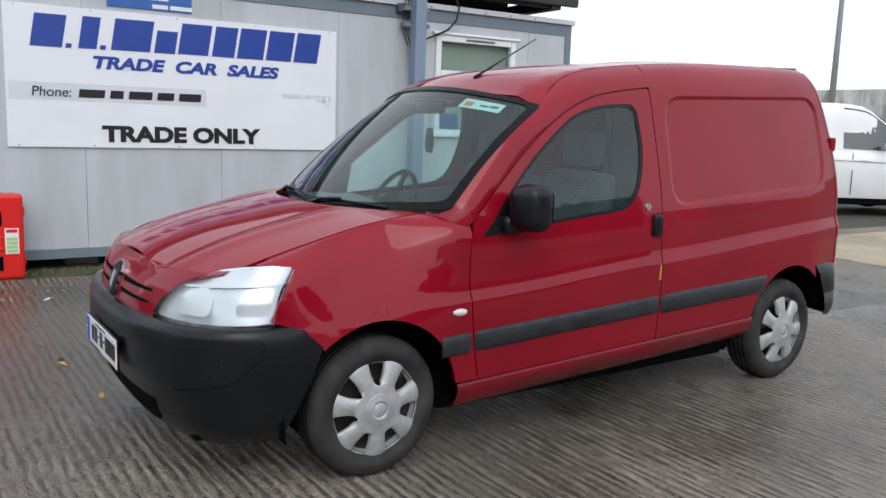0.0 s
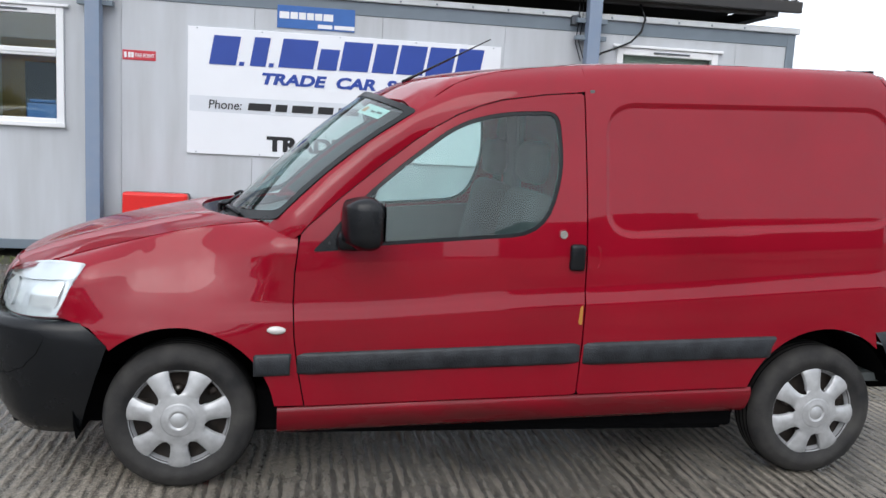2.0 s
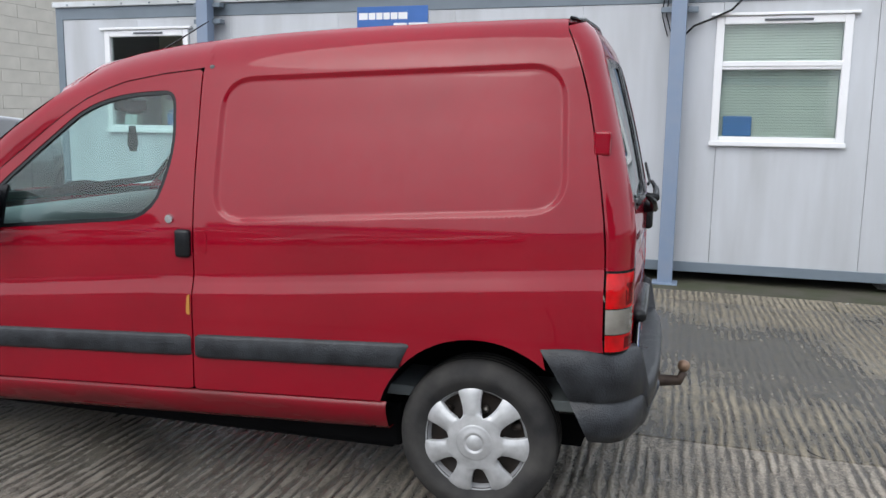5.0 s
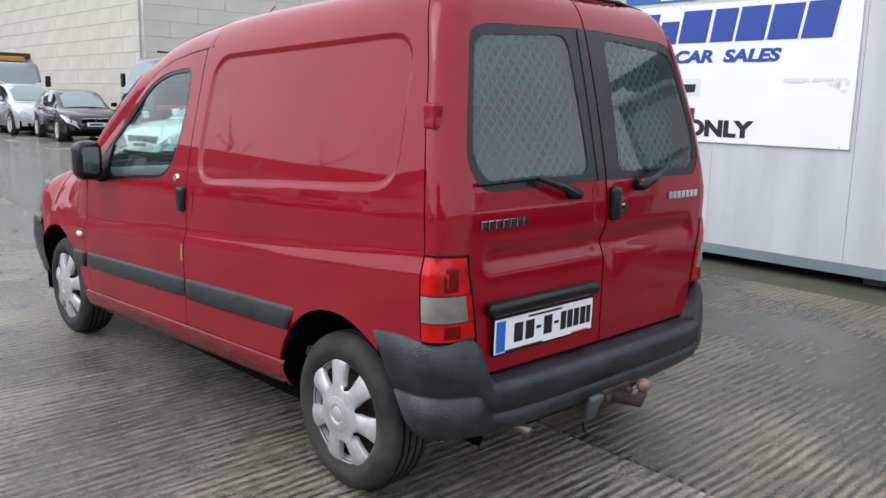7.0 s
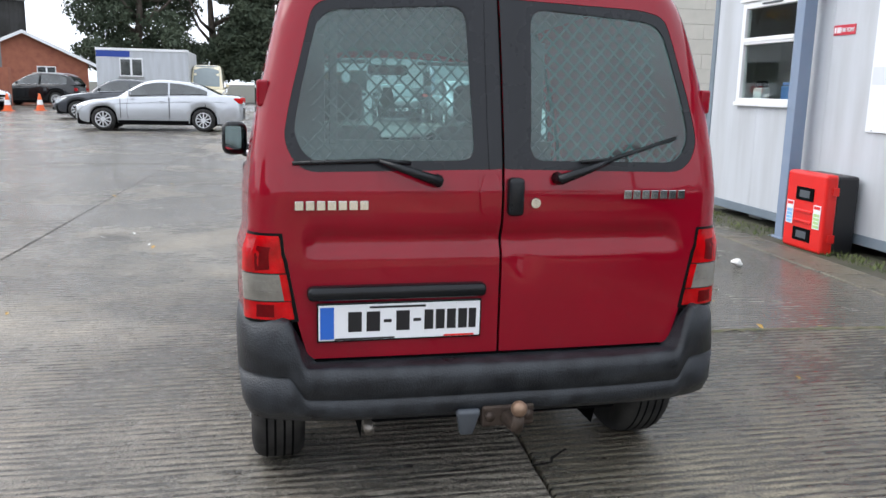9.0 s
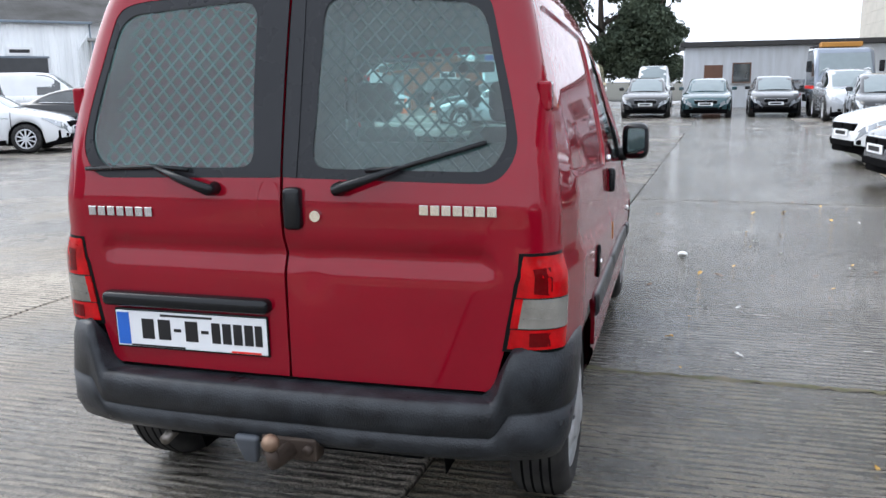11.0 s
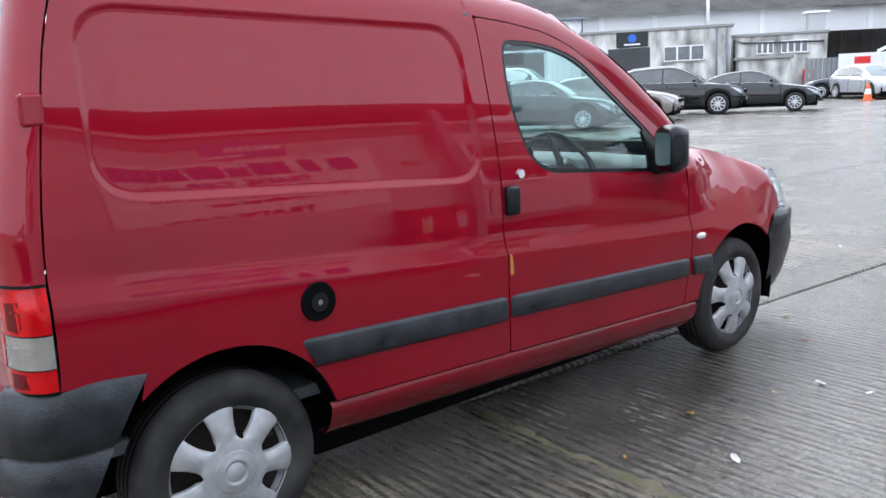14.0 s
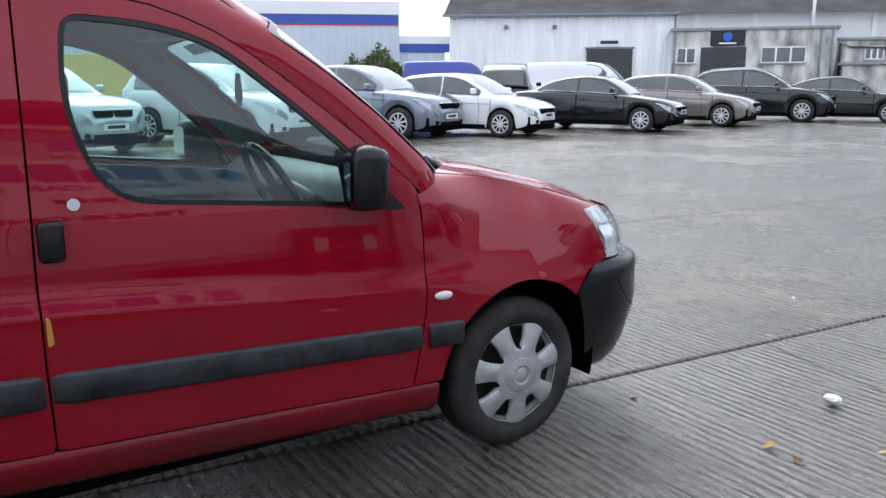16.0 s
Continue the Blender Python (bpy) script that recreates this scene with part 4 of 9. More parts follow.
def build_van_front(van):
    # bonnet
    ys = np.linspace(-HOOD_Y + 0.0015, HOOD_Y - 0.0015, 25)
    front = [(max(hood_front(y), -2.07), y) for y in ys if abs(y) < 0.6]
    rear = [(-1.345 + 0.30 * (abs(y) / 0.665) ** 2.4, y) for y in ys[::-1]]
    sheet("bonnet", front + [(-1.90, 0.64), (-1.80, 0.658), (-1.72, HOOD_Y - 0.004)] + rear + [(-1.72, -HOOD_Y + 0.004), (-1.80, -0.658), (-1.90, -0.64)], lambda x, y: (x, y, hood_z(x, y) + 0.002), RED, van, step=0.03,
          loops=[[(x, s * yy) for x in np.linspace(-1.98, -1.2, 50)] for s in (-1, 1) for yy in (0.31, 0.335, 0.36, 0.38, 0.40, 0.42, 0.44, 0.46, 0.48, 0.505, 0.53, 0.57, 0.61, 0.64)])
    for s in (-1, 1):
        tube("bonnet_seal", [(x, s * (HOOD_Y + 0.0004), hood_z(x, HOOD_Y) - 0.0045) for x in np.linspace(-1.74, -1.06, 30)], 0.004, RED, van, sides=6)
    # red nose between the lamps, with two dark slots
    rows = []
    for z in (0.655, 0.68, 0.70, 0.72, 0.745, 0.77, 0.80, 0.82, 0.84):
        rows.append([(nose_plan(y, z, 0.80) + 0.002, y, z) for y in np.linspace(-1, 1, 41) * lerp_table(z, [(0.655, 0.43), (0.68, 0.425), (0.73, 0.455), (0.80, 0.535), (0.85, 0.63), (0.87, 0.70)])])
    nose_ob = loft("nose_panel", rows, RED, van)
    for z, h in ((0.738, 0.015), (0.694, 0.013)):
        for s in (-1, 1):
            ol = rounded([(s * 0.075, z), (s * 0.40 + s * (0.74 - z) * -0.4, z + 0.004), (s * 0.38, z + h), (s * 0.07, z + h + 0.004)], 0.005)
            sheet("grille_slot", ol, lambda y, zz: (nose_plan(y, zz, 0.78) - 0.0, y, zz), DARK, nose_ob, out=(-1, 0, 0), step=0.03)
    badge = rounded([(-0.052, 0.70), (0, 0.655), (0.052, 0.70), (0.058, 0.785), (0, 0.815), (-0.058, 0.785)], 0.02)
    sheet("badge_ring", badge, lambda y, z: (nose_plan(y, z, 0.78) - 0.018, y, z), CHROME, nose_ob, "shield badge with a chrome rim", out=(-1, 0, 0.2), step=0.02, skirt=0.02)
    sheet("badge_field", inset(badge, 0.007), lambda y, z: (nose_plan(y, z, 0.78) - 0.021, y, z), BLACK_GLOSS, nose_ob, out=(-1, 0, 0.2), step=0.02)
    sheet("badge_figure", rounded([(-0.02, 0.695), (0.012, 0.70), (0.022, 0.75), (0.005, 0.772), (-0.022, 0.755)], 0.01), lambda y, z: (nose_plan(y, z, 0.78) - 0.024, y, z), CHROME, nose_ob, out=(-1, 0, 0.2), step=0.02)
    # front bumper: swept from arch to arch
    prof = [(0.198, 0.16), (0.203, 0.120), (0.24, 0.085), (0.30, 0.052), (0.40, 0.018), (0.425, 0.010), (0.435, 0.006), (0.50, -0.006), (0.57, -0.008), (0.62, 0.0), (0.645, 0.015), (0.655, 0.035), (0.655, 0.08)]
    rows = []
    for z, d in prof:
        row = []
        for k in range(61):
            a = -math.pi / 2 + math.pi * k / 60
            sx, cy = abs(math.cos(a)) ** (2 / 3.0), math.copysign(abs(math.sin(a)) ** (2 / 3.0), math.sin(a))
            start = lerp_table(z, [(0.18, -1.725), (0.30, -1.685), (0.45, -1.635), (0.58, -1.59), (0.655, -1.70)])
            yy = (0.832 - d * 0.9) * cy
            row.append((start + (-2.168 + d - start) * sx, yy, z + 0.006 * abs(cy)))
        rows.append(row)
    bump = loft("front_bumper", rows, BLACK_PLASTIC, van, "large black plastic front bumper")
    ol = rounded([(-0.42, 0.245), (0.42, 0.245), (0.46, 0.345), (-0.46, 0.345)], 0.02)

    def bumper_x(y, z, d):
        e, start = lerp_table(z, prof), lerp_table(z, [(0.18, -1.725), (0.30, -1.685), (0.45, -1.635), (0.58, -1.59), (0.655, -1.70)])
        return start + (-2.168 + e - start) * (1 - (abs(y) / (0.832 - 0.9 * e)) ** 3.0) ** (1 / 3.0) + d
    sheet("air_intake", ol, lambda y, z: (bumper_x(y, z, -0.004), y, z), DARK, bump, out=(-1, 0, 0), step=0.05)
    # the curved seam round each lower corner
    for s in (-1, 1):
        line = dense([Vector(p) for p in SEAM], 0.02, closed=False)
        tube("bumper_seam", [(bumper_x(p[0], p[1], -0.0005), s * p[0], p[1]) for p in line], 0.0014, DARK, bump, sides=5)
    number_plate(van, (-2.184, 0, 0.475), (0, -1, 0), (0, 0, 1))
    # cowl, wipers, aerial
    rows = []
    for t, dz in ((0, -0.01), (0.3, -0.045), (0.7, -0.05), (1.0, -0.012)):
        rows.append([(-1.345 + 0.30 * (abs(y) / 0.665) ** 2.4 + t * (0.10 - 0.05 * abs(y)) , y, hood_z(-1.345 + 0.30 * (abs(y) / 0.665) ** 2.4, y) + dz) for y in np.linspace(-0.67, 0.67, 25)])
    loft("cowl", rows, BLACK_PLASTIC, van)
    for y0, y1 in ((0.02, -0.52), (0.52, 0.02)):
        a, b, c = screen(0.02, y0), screen(0.07, (y0 + y1) / 2), screen(0.04, y1)
        n = Vector((-0.66, 0, 0.75)) * 0.03
        arm = tube("wiper_arm", [a + n * 0.6, (a + b) / 2 + n * 1.4, b + n], [0.012, 0.009, 0.007], BLACK_PLASTIC, van)
        tube("wiper_blade", [screen(0.045, y0 - 0.03) + n * 0.5, b + n * 0.6, c + n * 0.5], 0.007, BLACK_PLASTIC, arm)
    base = Vector((-0.47, -0.18, roof_z(-0.47, -0.18)))
    aerial = tube("aerial", [base, base + Vector((0.05, 0, 0.03)), base + Vector((0.40, 0.02, 0.22))], [0.010, 0.006, 0.0022], BLACK_PLASTIC, van, "thin black roof aerial leaning back")
    # windscreen with its dark border
    ol = [(v, y) for v, y in rounded([(0.03, -0.775), (0.03, 0.775), (0.992, 0.772), (0.992, -0.772)], 0.03)]
    inner = rounded([(0.09, -0.738), (0.09, 0.738), (0.955, 0.735), (0.955, -0.735)], 0.05)
    sheet("screen_border", [(v * 0.8, y) for v, y in ol], lambda v, y: screen(v / 0.8, y), BLACK_GLOSS, van, holes=[[(v * 0.8, y) for v, y in inner]], out=(-1, 0, 1), step=0.06, skirt=0.006)
    glass = sheet("windscreen", [(v * 0.8, y) for v, y in inset(inner, -0.004)], lambda v, y: screen(v / 0.8, y) + Vector((0.004, 0, -0.004)), VAN_GLASS, van, out=(-1, 0, 1), step=0.07, skirt=0)
    glass.visible_shadow = False
    sheet("screen_sticker", [(0.85 * 0.8, -0.62), (0.85 * 0.8, -0.38), (0.93 * 0.8, -0.38), (0.93 * 0.8, -0.62)], lambda v, y: screen(v / 0.8, y) + Vector((0.010, 0, -0.010)), STICKER, van, "row of pale paper stickers inside the windscreen", out=(-1, 0, 1), skirt=0)
    for v0, v1, y0, y1, mat in ((0.882, 0.898, -0.60, -0.555, GREEN), (0.878, 0.892, -0.545, -0.50, GREEN), (0.868, 0.905, -0.455, -0.405, AMBER)):
        sheet("sticker_mark", [(v0 * 0.8, y0), (v0 * 0.8, y1), (v1 * 0.8, y1), (v1 * 0.8, y0)], lambda v, y: screen(v / 0.8, y) + Vector((0.008, 0, -0.008)), mat, van, out=(-1, 0, 1), skirt=0)
    # roof
    front = [(screen(0.995, y / 0.885).x + 0.004, y) for y in np.linspace(-0.66, 0.66, 25)]
    left = [(x, lerp_table(x, EAVES) - 0.0005) for x in np.linspace(-0.45, 1.58, 32)]
    rear = [(1.585 + 0.045 * (1 - (y / 0.57) ** 2), y) for y in np.linspace(0.565, -0.565, 17)]
    sheet("roof", front + left + rear + [(x, -y) for x, y in left[::-1]], lambda x, y: (x, y, roof_z(x, y)), RED, van, step=0.06,
          loops=[[(x, s * yy) for x in np.linspace(0.1, 1.57, 40)] for s in (-1, 1) for yy in (0.31, 0.335, 0.36, 0.385, 0.41)])


def build_van_rear(van):
    # bumper: high at the corners, a low step in the middle
    rows = []
    for f, d in ((0.0, 0.07), (0.02, 0.04), (0.15, 0.015), (0.44, 0.0), (0.452, 0.016), (0.472, 0.0), (0.8, -0.006), (0.95, 0.0), (1.0, 0.02), (1.0, 0.12)):
        row = []
        for k in range(161):
            a = -math.pi / 2 + math.pi * k / 160
            cx, sy = abs(math.cos(a)) ** (2 / 3.6), math.copysign(abs(math.sin(a)) ** (2 / 3.6), math.sin(a))
            y = (0.838 - 0.8 * d) * sy
            zt = 0.520 + 0.150 * step01(abs(y), 0.622, 0.682)
            z = 0.335 + f * (zt - 0.335)
            start = lerp_table(z, [(0.33, 1.735), (0.42, 1.70), (0.48, 1.67), (0.6, 1.60), (0.665, 1.555)])
            row.append((start + (1.952 - d - start) * cx, y, z))
        rows.append(row)
    loft("rear_bumper", rows, WORN_PLASTIC, van, "scuffed black plastic rear bumper with a step", flip=True)
    # dark seals: between the doors and along the roof's rear edge
    loft("centre_seal", [[(rear_x(0.0, z) - 0.018, y, z) for z in np.linspace(0.53, 1.795, 20)] for y in (-0.03, 0.03)], DARK, van)
    tube("roof_seal", [(1.592 + 0.045 * (1 - (y / 0.57) ** 2), y, roof_z(1.585 + 0.045 * (1 - (y / 0.57) ** 2), y) + 0.003) for y in np.linspace(-0.56, 0.56, 17)], 0.007, BLACK_PLASTIC, van, "black rubber strip at the rear roof edge", sides=6)
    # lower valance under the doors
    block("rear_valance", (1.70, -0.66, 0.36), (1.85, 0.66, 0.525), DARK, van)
    # plate and the black grip above it
    number_plate(van, (1.868, -0.327, 0.652), (0, 1, 0), (0.02, 0, 1))
    bm = bmesh.new()
    box(bm, (1.845, -0.622, 0.726), (1.90, -0.05, 0.772), 0.018, seg=3)
    part("plate_grip", bm, BLACK_PLASTIC, van, "black grip over the number plate", smooth=True)
    # handle, lock, letter bars
    bm = bmesh.new()
    box(bm, (1.85, 0.012, 0.985), (1.895, 0.066, 1.108), 0.015, seg=3)
    part("rear_handle", bm, BLACK_PLASTIC, van, smooth=True)
    sheet("handle_dish", rounded([(-0.075, 0.985), (-0.008, 0.985), (-0.008, 1.12), (-0.085, 1.12)], 0.02), lambda y, z: (rear_x(y, z) + 0.002 - 0.02 * math.exp(-((y + 0.04) / 0.022) ** 2 - ((z - 1.05) / 0.05) ** 2), y, z), RED, van, out=(1, 0, 0), step=0.015, skirt=0)
    bm = bmesh.new()
    bmesh.ops.create_cone(bm, cap_ends=True, segments=24, radius1=0.019, radius2=0.016, depth=0.014, matrix=Matrix.Translation((1.872, 0.107, 1.026)) @ pose(0, 0, 0, 0, 90, 0))
    part("rear_lock", bm, CHROME, van, "round chrome lock")
    bars(van, "letter_bar", (1.866, -0.655, 1.008), (0, 1, 0), (0, 0, 1), [0.026] * 7, 0.028, CHROME, 0.007)
    bars(van, "letter_bar", (1.866, 0.415, 1.036), (0, 1, 0), (0, 0, 1), [0.026] * 7, 0.028, CHROME, 0.006)
    # wipers
    for s, (ya, za), (yb, zb), (yc, zc) in ((-1, (-0.215, 1.098), (-0.40, 1.160), (-0.66, 1.150)), (1, (0.182, 1.105), (0.36, 1.165), (0.60, 1.235))):
        def at(y, z, d):
            return Vector((rear_x(y, z) + d, y, z))
        arm = tube("rear_wiper", [at(ya, za, 0.0), at(ya, za, 0.04), at((ya + yb) / 2, (za + zb) / 2, 0.045), at(yb, zb, 0.03)], [0.022, 0.018, 0.013, 0.008], BLACK_PLASTIC, van)
        tube("wiper_blade", [at(yb + s * -0.1, zb - 0.008, 0.012), at(yb, zb, 0.02), at(yc, zc, 0.012)], 0.007, BLACK_PLASTIC, arm)
    # tow ball on its bracket, spare-wheel carrier plate, tailpipe
    tow = tube("tow_bar", [(1.80, 0.02, 0.33), (1.94, 0.02, 0.33), (2.04, 0.02, 0.338), (2.055, 0.02, 0.378)], [0.03, 0.028, 0.022, 0.018], STEEL, van, "rusty tow bar with a ball")
    bm = bmesh.new()
    bmesh.ops.create_uvsphere(bm, u_segments=24, v_segments=14, radius=0.026, matrix=Matrix.Translation((2.055, 0.02, 0.404)))
    part("tow_ball", bm, BALL, tow, "worn brown tow ball", smooth=True)
    block("tow_bracket", (1.885, -0.07, 0.300), (1.945, 0.11, 0.375), STEEL, tow, "", 0.01)
    for y in (-0.045, 0.085):
        tube("bracket_bolt", [(1.93, y, 0.340), (1.96, y, 0.340)], 0.017, STEEL, tow, sides=6)
    block("cross_member", (1.84, -0.42, 0.315), (1.885, 0.42, 0.365), DARK, tow, "", 0.01)
    bm = bmesh.new()
    box(bm, (-0.014, -0.040, -0.055), (0.014, 0.040, 0.045), 0.0139, seg=4)
    for v in bm.verts:
        v.co.y *= 1 - 0.45 * step01(-v.co.z, 0.0, 0.055)
    bm.transform(pose(1.935, -0.115, 0.325, 0, 18, 0))
    part("tow_socket", bm, SOCKET, tow, "grey trailer socket with its flap hanging", smooth=True)
    tube("tailpipe", [(1.5, -0.43, 0.315), (1.8, -0.43, 0.315), (1.905, -0.43, 0.298)], 0.017, PIPE, van, "short dented steel tailpipe")
    # open fuel filler on the far side
    bm = bmesh.new()
    bmesh.ops.create_cone(bm, cap_ends=True, segments=32, radius1=0.062, radius2=0.058, depth=0.010, matrix=Matrix.Translation((1.031, side_y(1.031, 0.748) + 0.002, 0.748)) @ pose(0, 0, 0, -90))
    fl = part("fuel_filler", bm, DARK, van, "open black fuel filler with a cap", smooth=False)
    bm = bmesh.new()
    bmesh.ops.create_cone(bm, cap_ends=True, segments=24, radius1=0.034, radius2=0.03, depth=0.03, matrix=Matrix.Translation((1.031, side_y(1.031, 0.748) - 0.004, 0.748)) @ pose(0, 0, 0, -90))
    part("filler_cap", bm, BLACK_PLASTIC, fl)
    bm = bmesh.new()
    bmesh.ops.create_cone(bm, cap_ends=True, segments=12, radius1=0.009, radius2=0.008, depth=0.006, matrix=Matrix.Translation((1.033, side_y(1.031, 0.748) + 0.013, 0.748)) @ pose(0, 0, 0, -90))
    part("cap_lock", bm, CHROME, fl)
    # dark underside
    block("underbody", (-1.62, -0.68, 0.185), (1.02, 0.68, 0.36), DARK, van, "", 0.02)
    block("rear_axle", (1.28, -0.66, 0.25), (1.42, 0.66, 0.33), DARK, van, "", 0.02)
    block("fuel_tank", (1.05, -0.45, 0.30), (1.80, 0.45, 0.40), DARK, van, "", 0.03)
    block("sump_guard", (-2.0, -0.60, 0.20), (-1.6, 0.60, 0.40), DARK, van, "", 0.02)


BALL = surface("worn_ball", (0.26, 0.17, 0.115), (0.14, 0.085, 0.06), 40, 0.45, metal=0.5)
SOCKET = surface("grey_plastic", (0.075, 0.085, 0.10), rough=0.5)


def build_van_inside(van):
    rows = []
    for x in (-0.50, -0.42, -0.3, 0.0, 0.5, 1.0, 1.5, 1.57):
        w = min(lerp_table(x, EAVES), 0.62) + 0.02
        rows.append([(x, w * f, roof_z(x, w * f) - 0.032 - 0.04 * f ** 8) for f in np.linspace(-1, 1, 15)])
    loft("headlining", rows, HEADLINING, van, "grey headlining", flip=True)
    block("load_floor", (-0.9, -0.70, 0.40), (1.83, 0.70, 0.44), CARGO, van)
    # dashboard, wheel on the right, seats, bulkhead grid
    rows = []
    for x, z in ((-1.14, 0.97), (-1.0, 1.0), (-0.84, 1.0), (-0.78, 0.96), (-0.76, 0.85), (-0.80, 0.6)):
        rows.append([(x, y, z + 0.025 * math.exp(-((y - 0.36) / 0.16) ** 2) * (x > -0.95)) for y in np.linspace(-0.72, 0.72, 17)])
    loft("dashboard", rows, DASH, van)
    ring = []
    c, ax = Vector((-0.60, 0.36, 0.97)), Euler((0, radians(-62), 0)).to_matrix()
    for k in range(33):
        a = 2 * math.pi * k / 32
        ring.append(c + ax @ Vector((0.185 * math.cos(a), 0.185 * math.sin(a), 0)))
    sw = tube("steering_wheel", ring, 0.014, BLACK_PLASTIC, van, "black steering wheel on the right-hand side")
    for a in (0, math.pi, math.pi * 1.5):
        tube("steering_spoke", [c, c + ax @ Vector((0.18 * math.cos(a), 0.18 * math.sin(a), 0))], 0.016, BLACK_PLASTIC, sw)
    tube("steering_column", [c, c + Vector((-0.2, 0, -0.1))], [0.06, 0.05], BLACK_PLASTIC, sw)
    for y in (-0.37, 0.37):
        bm = bmesh.new()
        box(bm, (-0.55, y - 0.24, 0.55), (-0.02, y + 0.24, 0.70), 0.06, seg=3)
        seat = part("seat", bm, SEAT, van, "dark cloth front seat", smooth=True)
        bm = bmesh.new()
        box(bm, (-0.08, y - 0.235, 0.62), (0.06, y + 0.235, 1.20), 0.06, seg=3, m=Matrix.Translation((-0.03, 0, 0.6)) @ pose(0, 0, 0, 0, 12, 0) @ Matrix.Translation((0.03, 0, -0.6)))
        part("backrest", bm, SEAT, seat, smooth=True)
        bm = bmesh.new()
        box(bm, (0.06, y - 0.13, 1.21), (0.16, y + 0.13, 1.40), 0.05, seg=3)
        part("head_restraint", bm, SEAT, seat, smooth=True)
    # half bulkhead and the lattice guards inside the rear windows
    block("bulkhead", (0.24, -0.74, 0.44), (0.26, 0.74, 1.12), CARGO, van)
    for s in (-1, 1):
        block("bulkhead_post", (0.24, s * 0.40 - 0.02, 1.1), (0.27, s * 0.40 + 0.02, 1.68), CARGO, van)
        block("bulkhead_side", (0.24, s * 0.56 - 0.12, 1.1), (0.26, s * 0.56 + 0.12, 1.62), CARGO, van)
        vs, fs = [], []
        for d in (-1, 1):
            for k in range(-12, 24):
                # bars of a diamond lattice, cut to the window
                y0 = 0.06 + k * 0.048
                pts = []
                for z in np.linspace(1.135, 1.64, 12):
                    y = y0 + d * (z - 1.135) * 0.95 + (0 if d > 0 else 0.47)
                    if 0.07 < y < 0.645 - (z - 1.12) * 0.16:
                        pts.append((y, z))
                for (ya, za), (yb, zb) in zip(pts, pts[1:]):
                    i = len(vs)
                    for y, z in ((ya, za), (yb, zb)):
                        x = rear_x(y, z) - 0.05
                        vs += [(x, s * (y - 0.0042), z), (x, s * (y + 0.0042), z), (x - 0.004, s * (y + 0.0042), z), (x - 0.004, s * (y - 0.0042), z)]
                    fs += [(i, i + 1, i + 5, i + 4), (i + 1, i + 2, i + 6, i + 5), (i + 2, i + 3, i + 7, i + 6), (i + 3, i, i + 4, i + 7)]
        piece("window_guard", vs, fs, GUARD, van, "grey steel lattice guard inside the rear window")
    bm = bmesh.new()
    box(bm, (-0.62, -0.12, 1.45), (-0.59, 0.12, 1.51), 0.015)
    part("rear_view_mirror", bm, BLACK_PLASTIC, van)
    for s in (-1, 1):
        bm = bmesh.new()
        box(bm, (-0.52, s * 0.36 - 0.2, 1.49), (-0.36, s * 0.36 + 0.2, 1.51), 0.008, m=Matrix.Translation((0, 0, 0.02)))
        part("sun_visor", bm, DASH, van)
    bm = bmesh.new()
    for k, (w, z) in enumerate(((0.028, 1.36), (0.036, 1.33), (0.042, 1.30), (0.03, 1.275))):
        box(bm, (-0.606, -w, z - 0.02), (-0.602, w, z + 0.018), 0.002, seg=1)
    part("air_freshener", bm, GREEN, van, "dark tree-shaped card hanging from the mirror")
    tube("freshener_string", [(-0.604, 0, 1.37), (-0.604, 0, 1.46)], 0.001, BLACK_PLASTIC, van)


PILLAR = surface("pillar_trim", (0.055, 0.06, 0.062), rough=0.8)
HEADLINING = surface("headlining", (0.085, 0.09, 0.09), rough=0.9)
GUARD = surface("guard_steel", (0.035, 0.048, 0.048), rough=0.6, metal=0.2)
van = build_van()


# ---- ground ----


